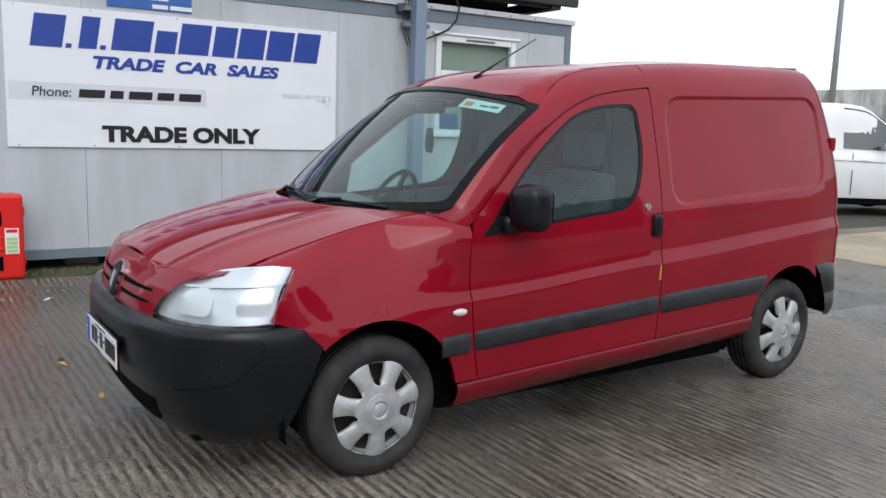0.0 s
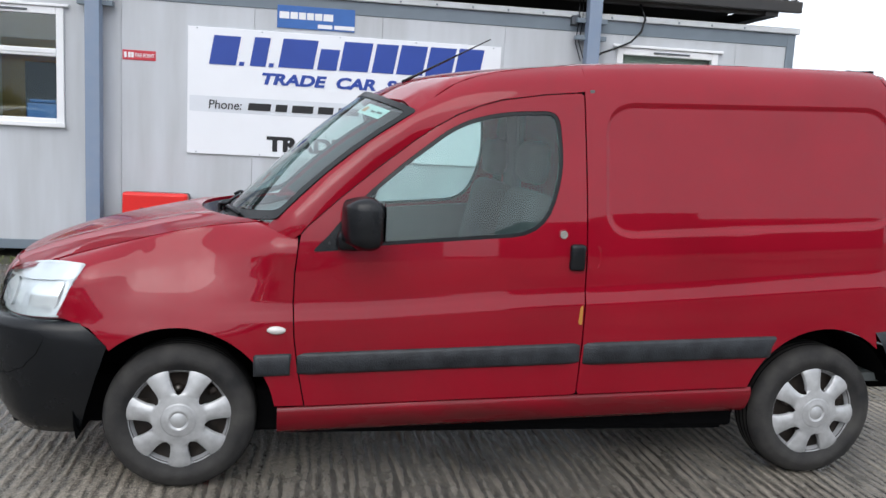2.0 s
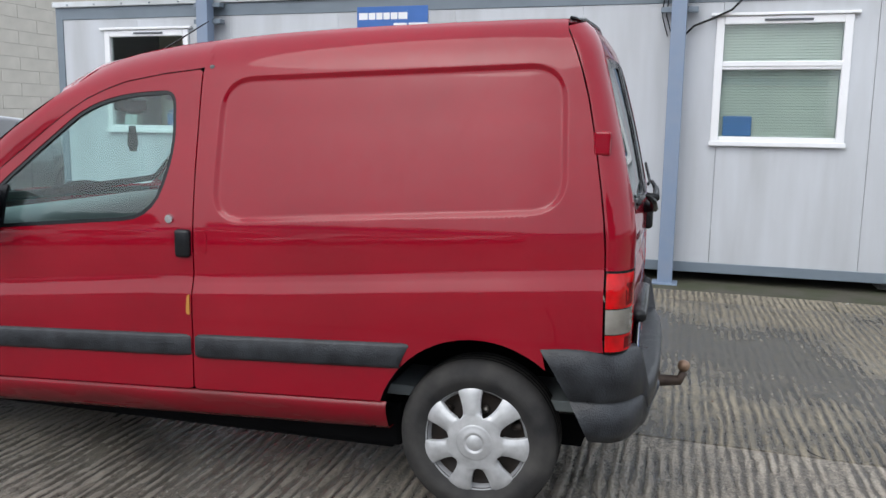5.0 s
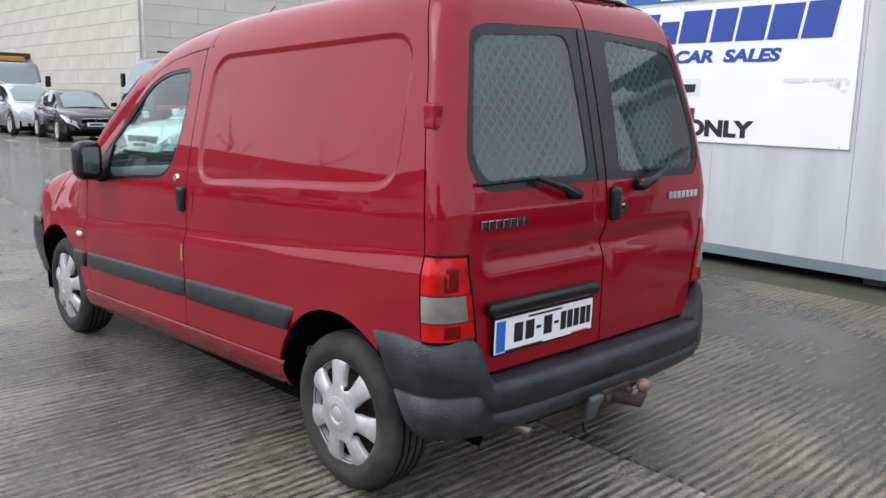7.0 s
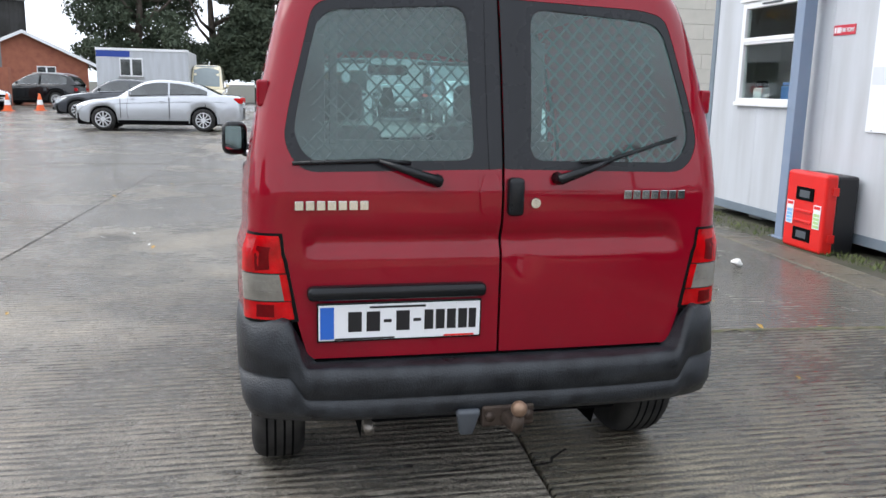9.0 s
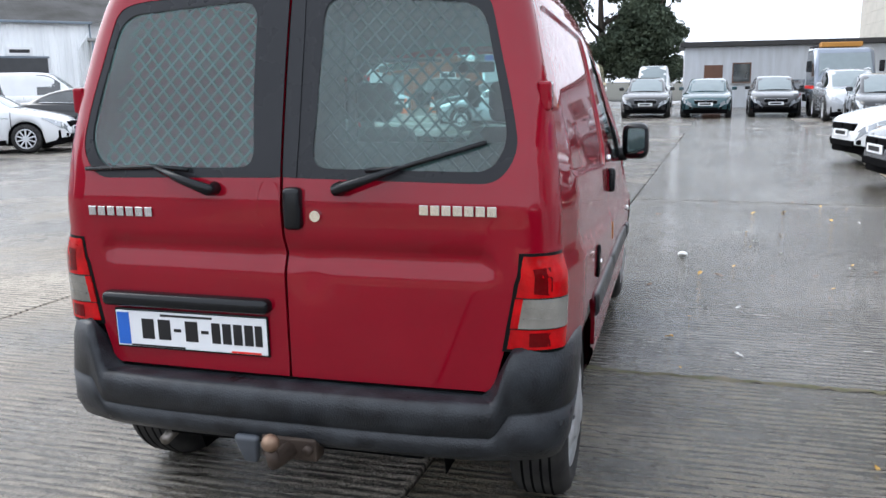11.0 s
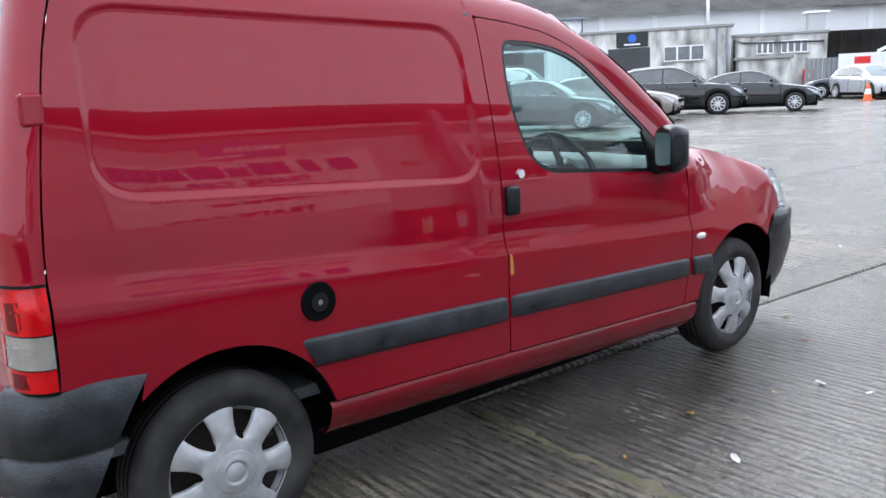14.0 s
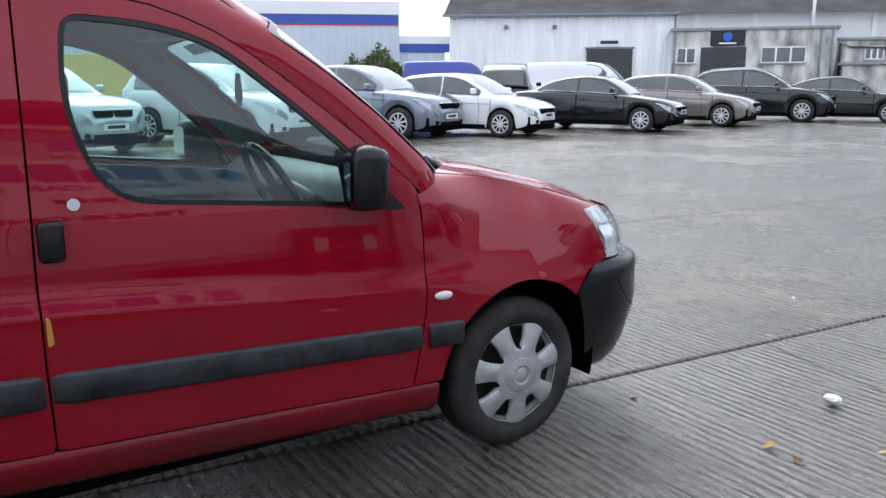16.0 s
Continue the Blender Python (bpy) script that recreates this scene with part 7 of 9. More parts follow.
ROW = "cars parked nose out along the yard"
for kind, mat, x, y, text, rails in (
        ("suv", P_SILVER, -1.6, -14.6, "silver estate car parked nose out in the row", True),
        ("suv", P_WHITE, -5.3, -14.8, "white crossover car parked nose out in the row", False),
        ("suv", P_NAVY, -9.1, -15.1, "slate grey crossover with a chrome grille, nose out", False),
        ("hatch", P_WHITE, -11.41, -14.13, "white hatchback parked nose out in the row", False),
        ("saloon", P_BLACK, -15.49, -13.87, "black saloon with bright alloy wheels, nose out", False),
        ("hatch", P_BRONZE, -19.43, -14.29, "bronze grey hatchback parked nose out in the row", False),
        ("suv", P_BLACK, -23.63, -14.73, "black crossover with silver roof rails, nose out", True),
        ("saloon", P_BLACK, -25.3, -12.9, "low black saloon parked at the end of the row", False)):
    vehicle(kind, mat, (x, y), 117, text, ROW, rails=rails)
vehicle("saloon", P_SILVER, (-21.2, -3.5), -92, "silver saloon standing across the yard")
vehicle("saloon", P_GREY, (-28.6, -5.7), -84, "dark grey saloon half hidden behind the silver one")
vehicle("hatch", P_SILVER, (-36.2, -13.4), 55, "silver hatchback seen from behind beside the fence")
vehicle("suv", P_BLACK, (-43.0, -12.0), -100, "black off-road car in front of the brick house", rails=True)
vehicle("hatch", P_GREY, (-37.8, -14.9), -70, "dark grey hatchback far across the yard")
vehicle("hatch", P_BLACK, (-29.9, 0.2), 0, "black hatchback facing the yard")
vehicle("saloon", P_GREEN, (-30.1, 2.5), -4, "dark green saloon by the shed")
vehicle("hatch", P_BLACK, (-22.8, 7.05), -6, "small black hatchback below the concrete wall", height=1.02)
vehicle("suv", P_SILVER, (-27.0, 6.9), -2, "silver people carrier beside the black hatchback", rails=True)
vehicle("saloon", P_GREY, (-7.7, 5.9), -83, "dark grey saloon beside the cabin")
vehicle("hatch", P_WHITE, (-11.3, 5.9), -78, "white hatchback beside the grey saloon")
vehicle("hatch", P_BLACK, (-30.4, 4.9), -3, "black people carrier by the shed")
vehicle("van", P_BLUE, (-20.6, -28.5), 148, "blue panel van far behind the parked cars", name="panel_van", height=1.12)
vehicle("suv", P_BLACK, (-16.46, -19.25), 229, "black off-road car seen from behind, past the row", height=1.22)
vehicle("van", P_WHITE, (-22.6, -22.1), 122, "white van roof behind the row of cars", name="panel_van")
vehicle("van", P_WHITE, (11.95, 5.65), -35, "white panel van parked beyond the cabin", name="panel_van")
vehicle("van", P_WHITE, (-42.5, 0.2), 0, "white van facing the yard", name="panel_van", height=1.15)
vehicle("van", P_CREAM, (-42.8, -3.4), 0, "white van with a cream front", name="panel_van", height=1.3)
vehicle("hatch", P_WHITE, (7.5, 13.6), -90, "white hatchback beyond the mesh fence")
vehicle("hatch", P_BLACK, (10.0, 14.4), -90, "black hatchback beyond the mesh fence")


def build_white_van():
    """The tall delivery van beside the cabin: white body over a dark bumper."""
    v = holder("delivery_van", pose(6.58, 5.34, 0, 0, 0, -118), "white delivery van with a dark grey front bumper", "van")
    hw = 0.98
    prof = [(2.55, 0.40), (2.62, 0.55), (2.58, 0.80), (2.48, 0.98), (2.30, 1.12), (1.75, 1.25), (1.15, 2.02), (0.75, 2.20), (-2.5, 2.22), (-2.6, 2.1), (-2.62, 0.4)]
    rows = []
    for f in (-1.0, -0.985, -0.93, -0.6, 0, 0.6, 0.93, 0.985, 1.0):
        pull = 0.0 if abs(f) < 0.9 else (0.03 if abs(f) < 0.95 else 0.09 if abs(f) < 0.99 else 0.18)
        rows.append([(x - (pull if x > 0 else -pull * 0.5) - (0.10 * f * f if x > 1.0 else 0), f * hw * (1 - 0.07 * step01(z, 1.2, 2.3)), z - 0.3 * pull * (z > 2)) for x, z in prof])
    loft("body", rows, P_WHITE, v, flip=True)
    for s in (-1, 1):
        rr = rows[0] if s < 0 else rows[-1]
        piece("side", rr, [range(len(rr))], P_WHITE, v)
        block("headlamp", (2.28, s * 0.58, 0.93), (2.50, s * 0.93, 1.17), LAMP_CLEAR, v, "", 0.05)
        block("indicator", (2.30, s * 0.90, 1.02), (2.42, s * 0.965, 1.16), AMBER, v, "", 0.03)
        m = block("door_mirror", (1.55, s * 1.08, 1.28), (1.68, s * 1.30, 1.62), BLACK_PLASTIC, v, "", 0.04)
        block("mirror_arm", (1.58, s * 0.95, 1.36), (1.64, s * 1.10, 1.52), BLACK_PLASTIC, m, "", 0.02)
        loft("side_window", [[(1.62, s * 0.985, 1.30), (0.75, s * 0.985, 1.30)], [(1.20, s * 0.94, 1.92), (0.75, s * 0.94, 1.94)]], CAR_GLASS, v, flip=s < 0)
        for x in (1.72, -1.75):
            w = new("wheel")
            w.parent = v
            w.matrix_basis = pose(x, s * (hw - 0.10), 0.35, 0, 0, 180 if s > 0 else 0)
            for nm, me in zip(("tyre", "barrel"), TYRE):
                ob = new(nm, me)
                ob.parent = w
                ob.matrix_basis = Matrix.Diagonal((0.35, 1.0, 0.35, 1))
            piece("wheel_well", [(x + 0.42 * math.cos(a), s * (hw + 0.004), 0.35 + 0.42 * math.sin(a)) for a in np.linspace(0, math.pi, 14)], [range(14)], DARK, v)
    rows = []
    for z, d in ((0.26, 0.10), (0.30, 0.02), (0.45, 0.0), (0.62, -0.01), (0.82, 0.03), (0.92, 0.10)):
        rows.append([(2.70 - d - 0.26 * abs(t) ** 6 - 0.5 * (abs(t) > 0.99), 1.03 * t, z - (0.0 if abs(t) < 0.6 else 0)) for t in (-1, -0.98, -0.9, -0.75, -0.5, 0, 0.5, 0.75, 0.9, 0.98, 1)])
    bmp = loft("front_bumper", rows, BUMPER_GREY, v, "dark grey plastic front bumper")
    block("air_intake", (2.60, -0.6, 0.50), (2.715, 0.6, 0.66), DARK, bmp, "", 0.02)
    loft("windscreen", [[(1.76, y, 1.30) for y in np.linspace(-0.86, 0.86, 5)], [(1.215, y, 1.99) for y in np.linspace(-0.80, 0.80, 5)]], SCREEN, v)
    for s in (-1, 1):
        tube("screen_border", [(1.77, s * 0.88, 1.29), (1.22, s * 0.82, 2.0)], 0.02, BLACK_PLASTIC, v, sides=6)
    tube("screen_border", [(1.775, -0.88, 1.285), (1.775, 0.88, 1.285)], 0.025, BLACK_PLASTIC, v, sides=6)
    block("underside", (-2.5, -0.85, 0.2), (2.4, 0.85, 0.5), DARK, v)


BUMPER_GREY = surface("bumper_grey", (0.035, 0.04, 0.047), rough=0.55)
build_white_van()


def build_truck(place, heading, colour, label, rack):
    """A cab-over lorry: cab, screen, chassis, flat bed, head-board rack."""
    t = holder("lorry", pose(place[0], place[1], 0, 0, 0, heading), label, "lorry")
    prof = [(2.2, 0.5), (2.28, 0.9), (2.2, 1.35), (1.75, 2.35), (1.6, 2.45), (0.55, 2.5), (0.45, 2.4), (0.4, 0.6)]
    rows = []
    for f in (-1.0, -0.96, -0.8, 0, 0.8, 0.96, 1.0):
        d = 0.10 if abs(f) > 0.99 else 0.03 if abs(f) > 0.9 else 0
        rows.append([(x - (d if x > 1 else -d), f * 1.02, z - d * (z > 2)) for x, z in prof])
    loft("cab", rows, colour, t, flip=True)
    for s in (-1, 1):
        rr = rows[0] if s < 0 else rows[-1]
        piece("cab_side", rr, [range(len(rr))], colour, t)
        loft("side_window", [[(2.0, s * 1.025, 1.45), (0.75, s * 1.025, 1.45)], [(1.68, s * 1.025, 2.2), (0.75, s * 1.025, 2.25)]], CAR_GLASS, t, flip=s < 0)
        block("headlamp", (2.2, s * 0.6, 0.75), (2.29, s * 0.95, 0.95), LAMP_CLEAR, t, "", 0.02)
        block("door_mirror", (1.95, s * 1.12, 1.6), (2.05, s * 1.3, 2.0), BLACK_PLASTIC, t, "", 0.03)
        for x in (1.35, -1.9):
            w = new("wheel")
            w.parent = t
            w.matrix_basis = pose(x, s * 0.9, 0.4, 0, 0, 180 if s > 0 else 0)
            for nm, me in zip(("tyre", "barrel"), TYRE):
                ob = new(nm, me)
                ob.parent = w
                ob.matrix_basis = Matrix.Diagonal((0.4, 1.2, 0.4, 1))
        block("red_sill", (0.42, s * 1.02, 1.0), (2.1, s * 1.035, 1.12), BOX_RED, t, "", 0.01)
    loft("windscreen", [[(2.195, y, 1.42) for y in np.linspace(-0.9, 0.9, 5)], [(1.80, y, 2.27) for y in np.linspace(-0.85, 0.85, 5)]], SCREEN, t)
    block("chassis", (-3.0, -0.5, 0.45), (2.0, 0.5, 0.75), DARK, t)
    block("bed", (-3.1, -1.05, 0.85), (0.3, 1.05, 0.98), ROOFING, t)
    block("bed_side", (-3.1, -1.06, 0.98), (0.3, -1.02, 1.35), colour, t)
    block("bed_side", (-3.1, 1.02, 0.98), (0.3, 1.06, 1.35), colour, t)
    if rack:
        for y in (-1.0, 1.0):
            tube("rack_post", [(0.2, y, 0.95), (0.2, y, 2.75)], 0.035, ROOFING, t, sides=6)
            tube("rack_arm", [(0.2, y, 2.65), (1.0, y, 2.68)], 0.03, ROOFING, t, sides=6)
        for z in (1.7, 2.2, 2.65):
            tube("rack_bar", [(0.2, -1.0, z), (0.2, 1.0, z)], 0.03, ROOFING, t, sides=6)
    else:
        block("beacon", (0.8, -0.7, 2.5), (1.3, 0.7, 2.68), AMBER, t, "", 0.03)
        block("tow_frame", (-0.4, -0.8, 1.0), (0.2, 0.8, 2.6), ROOFING, t, "", 0.03)
    return t


build_truck((-19.8, 9.8), -89, P_BLACK, "black and red flatbed lorry with a head-board rack", True)
build_truck((-31.0, 7.05), 2, P_NAVY, "blue-grey recovery lorry with amber beacons", False)


# ---- buildings round the yard ----
RENDER_GREY = surface("grey_render", (0.74, 0.73, 0.70), (0.17, 0.165, 0.15), 0.9, 0.9, amount=1.0, spec=0.2, stretch=(1.6, 1.6, 0.6))
PALE_SHEET = surface("pale_wall_sheet", (0.90, 0.92, 0.93), (0.74, 0.76, 0.77), 0.8, 0.55, amount=0.8, stretch=(2, 2, 0.3))
ROOF_GREY = surface("grey_fibre_roof", (0.085, 0.085, 0.084), (0.05, 0.049, 0.046), 0.8, 0.95, amount=0.9, spec=0.1)
BLUE_BAND = surface("blue_cladding", (0.04, 0.09, 0.42), (0.03, 0.07, 0.34), 0.6, 0.45)
WHITE_BAND = surface("white_cladding", (0.82, 0.83, 0.84), (0.66, 0.67, 0.67), 0.6, 0.5)
FACTORY = surface("pale_blue_cladding", (0.58, 0.63, 0.70), (0.50, 0.55, 0.62), 0.5, 0.5)
BLOCKWORK = surface("pale_block", (0.56, 0.53, 0.47), (0.46, 0.44, 0.39), 1.1, 0.8, amount=0.7, bump=0.2)
MORTAR = surface("block_mortar", (0.36, 0.35, 0.32), rough=0.9)
BRICK = surface("red_brick", (0.36, 0.13, 0.075), (0.26, 0.09, 0.06), 3, 0.85, amount=0.9, bump=0.4, bump_scale=40)
DARK_DOOR = surface("dark_shutter", (0.05, 0.052, 0.055), (0.035, 0.036, 0.04), 2, 0.6)
BROWN = surface("brown_door", (0.13, 0.06, 0.035), (0.09, 0.045, 0.03), 3, 0.6)
YELLOW = surface("yellow_panel", (0.62, 0.50, 0.10), (0.52, 0.42, 0.10), 1.0, 0.5)
FENCE_GREY = surface("galvanised_fence", (0.24, 0.255, 0.26), (0.17, 0.18, 0.18), 1.5, 0.6, metal=0.2)
ORANGE = surface("cone_orange", (0.75, 0.12, 0.02), rough=0.5)
LEAF_DARK = surface("dark_evergreen", (0.042, 0.062, 0.038), (0.075, 0.095, 0.055), 1.2, 0.8, amount=1.0)
LEAF_MID = surface("shrub_green", (0.06, 0.10, 0.03), (0.12, 0.14, 0.04), 1.5, 0.75, amount=1.0)
LEAF_YELLOW = surface("autumn_leaf", (0.42, 0.24, 0.04), (0.30, 0.15, 0.03), 2.0, 0.7, amount=1.0)
BARK = surface("bark", (0.10, 0.08, 0.065), (0.06, 0.05, 0.04), 3, 0.9, bump=0.5)


def ribbed(name, x0, x1, z0, z1, y, mat, parent, pitch=0.3, depth=0.05, label="", lean=0.0):
    """A profiled sheet in the parent's x-z plane; lean moves its top back."""
    n = max(2, int((x1 - x0) / pitch))
    lo, hi = [], []
    for k in range(n + 1):
        x = x0 + (x1 - x0) * k / n
        for f, d in ((0.0, 0), (0.30, 0), (0.42, depth), (0.88, depth)):
            if k < n:
                xx = x + f * (x1 - x0) / n
                lo.append((xx, y + d, z0))
                hi.append((xx, y + d + lean, z1))
    return loft(name, [lo, hi], mat, parent, label, smooth=False, flip=True)


def window_set(parent, x0, x1, z0, z1, y, panes=2, frame_mat=None, label=""):
    """A framed window with its panes and a sill, standing in a wall face at y."""
    frame_mat = frame_mat or WHITE
    w = block("window", (x0, y - 0.02, z0), (x1, y + 0.10, z1), frame_mat, parent, label, 0.01)
    step = (x1 - x0) / panes
    for k in range(panes):
        block("pane", (x0 + k * step + 0.05, y - 0.026, z0 + 0.06), (x0 + (k + 1) * step - 0.05, y - 0.021, z1 - 0.06), CAR_GLASS, w, "", 0.0)
    block("window_sill", (x0 - 0.05, y - 0.09, z0 - 0.07), (x1 + 0.05, y - 0.021, z0 - 0.002), CONCRETE, w, "", 0.005)
    return w


def build_warehouse():
    w = holder("warehouse", pose(-26.9, -38.8, 0, 0, 0, 139.35), "long pale corrugated warehouse with a grey pitched roof", "warehouse")
    ribbed("wall", 0, 13.05, 0, 5.0, 0, PALE_SHEET, w, 0.32, 0.04, "pale weathered corrugated wall")
    block("end_wall", (-0.02, 0.08, 0), (0.04, 16, 5.0), PALE_SHEET, w)
    ribbed("roof", -0.35, 34, 5.0, 8.4, -0.25, ROOF_GREY, w, 0.5, 0.04, "grey corrugated roof", lean=9.0)
    block("gutter", (-0.35, -0.36, 4.88), (13.0, -0.24, 5.02), TRIM, w, "", 0.02)
    block("verge", (-0.42, -0.3, 4.9), (-0.34, 0.1, 5.05), WHITE_BAND, w)
    d = block("door", (8.0, -0.06, 0), (10.6, 0.04, 3.05), DARK_DOOR, w, "dark shutter door", 0.01)
    block("door_frame", (7.9, -0.07, 3.05), (10.7, 0.04, 3.15), TRIM, d, "", 0.005)
    b = block("name_board", (8.6, -0.09, 3.18), (9.9, -0.02, 3.62), WHITE_BAND, w, "small white board with dark bars", 0.005)
    block("name_bar", (8.75, -0.095, 3.32), (9.75, -0.091, 3.5), SIGN_BLACK, b, "", 0.0)
    for x in (3.2, 6.0):
        block("wall_lamp", (x, -0.3, 4.2), (x + 0.25, -0.02, 4.4), TRIM, w, "", 0.03)
    tube("downpipe", [(12.9, -0.1, 0), (12.9, -0.1, 4.9)], 0.05, TRIM, w)
    tube("downpipe", [(12.2, -0.1, 0), (12.2, -0.1, 3.4), (12.4, -0.12, 3.8), (12.8, -0.12, 4.4)], 0.04, PALE_SHEET, w)
    # the taller wall that goes on behind the block-front office
    block("upper_wall", (13.05, 0.6, 3.6), (33, 0.75, 5.30), WHITE_BAND, w, "pale upper wall under the roof")
    for k in range(6):
        block("pilaster", (14 + 3.2 * k, 0.5, 3.6), (14.3 + 3.2 * k, 0.601, 5.2), PALE_SHEET, w)
    block("eaves_board", (13.0, 0.40, 4.98), (33.5, 0.52, 5.20), WHITE_BAND, w, "", 0.02)
    o = holder("office_building", pose(-36.09, -29.62, 0, 0, 0, 125.5), "weathered grey block office front with a flat parapet", "building")
    block("wall", (-0.3, 0, 0), (8.07, 3.5, 3.95), RENDER_GREY, o, "", 0.02)
    block("parapet", (-0.4, -0.12, 3.95), (8.2, 3.5, 4.10), CONCRETE, o, "", 0.02)
    block("wall", (8.07, 0.8, 0), (13.2, 3.5, 3.35), RENDER_GREY, o, "", 0.02)
    block("parapet", (8.2, 0.7, 3.35), (13.3, 3.5, 3.50), CONCRETE, o, "", 0.02)
    window_set(o, 0.0, 1.0, 2.2, 3.05, 0, 2)
    window_set(o, 4.41, 6.63, 2.2, 3.05, 0, 3)
    window_set(o, 9.5, 10.4, 2.35, 3.05, 0.8, 3)
    window_set(o, 10.8, 12.2, 2.35, 3.05, 0.8, 4)
    d = block("roller_door", (1.28, -0.03, 0), (3.64, 0.05, 3.05), DARK_DOOR, o, "dark roller door", 0.01)
    for k in range(12):
        block("shutter_slat", (1.30, -0.045, 0.05 + k * 0.25), (3.62, -0.03, 0.27 + k * 0.25), DARK_DOOR, d, "", 0.006)
    s = block("sign", (1.75, -0.10, 3.12), (3.55, -0.01, 3.98), SIGN_BLACK, o, "dark square sign with a pale round mark", 0.01)
    vs, fs = lathe([(0, 0), (0.2, 0), (0.24, 0.004)], 24)
    ob = piece("round_mark", vs, fs, PLATE_BLUE, s)
    ob.location = (2.65, -0.106, 3.6)
    block("caption_bar", (2.2, -0.106, 3.22), (3.1, -0.101, 3.3), WHITE, s, "", 0.0)
    for x in (-0.15, 7.3, 7.85):
        tube("downpipe", [(x, -0.08, 0), (x, -0.08, 3.9)], 0.05, TRIM, o)
    tube("downpipe", [(8.3, 0.72, 0), (8.3, 0.72, 3.2), (8.8, 0.72, 3.0), (13.0, 0.72, 2.9)], 0.05, DARK_DOOR, o)
    block("lean_to", (8.4, -1.5, 0), (11.0, 0.78, 2.05), RENDER_GREY, o, "low rendered lean-to", 0.02)
    block("lean_to_roof", (8.25, -1.7, 2.05), (11.15, 0.79, 2.2), CONCRETE, o, "", 0.02)
    r = block("wall_box", (12.0, 0.60, 0.6), (12.6, 0.79, 1.4), BOX_RED, o, "red wall box with a white mark", 0.02)
    block("white_mark", (12.15, 0.59, 0.9), (12.45, 0.60, 1.15), WHITE, r, "", 0.0)
    v = block("roof_vent", (12.4, 2.2, 3.5), (13.3, 3.1, 4.5), SILVER, o, "square metal roof vent", 0.03)
    block("vent_cap", (12.2, 2.0, 4.5), (13.5, 3.3, 4.62), PALE_SHEET, v, "", 0.02)
    tube("flue", [(6.9, 2.0, 4.0), (6.9, 2.0, 6.6)], 0.09, WHITE_BAND, o, "pale flue pipe")


build_warehouse()


def build_factory():
    f = holder("factory", pose(-2, -50.5, 0, 0, 0, 155), "pale factory with a blue band under its white roof edge", "building")
    ribbed("wall", -12, 24.5, 0, 4.45, 0, FACTORY, f, 0.5, 0.03)
    block("blue_band", (-12, -0.03, 4.45), (24.5, 0.12, 5.0), BLUE_BAND, f, "blue cladding band")
    block("roof_edge", (-12, -0.08, 5.0), (24.6, 0.3, 5.75), WHITE_BAND, f, "white roof edge", 0.02)
    block("red_line", (-12, -0.04, 4.40), (24.5, 0.06, 4.45), BOX_RED, f)
    block("side_wall", (24.45, 0.0, 0), (24.55, 14, 5.6), FACTORY, f)
    ribbed("low_wall", 24.5, 27.4, 0, 2.9, 0.6, FACTORY, f, 0.5, 0.03)
    block("low_band", (24.5, 0.55, 2.9), (27.6, 0.7, 3.4), BLUE_BAND, f)
    block("low_edge", (24.5, 0.5, 3.4), (27.7, 0.9, 3.85), WHITE_BAND, f)
    y = block("yellow_container", (-3.05, -1.22, -1.5), (3.05, 1.22, 1.1), YELLOW, None, "", 0.04)
    tagged(y, "yellow shipping container beside the factory", "container")
    y.matrix_basis = pose(-8.7, -44.0, 1.5, 0, 0, 158)
    for k in range(12):
        block("container_rib", (-2.9 + k * 0.5, 1.22, -1.4), (-2.7 + k * 0.5, 1.26, 1.0), YELLOW, y, "", 0.01)


build_factory()


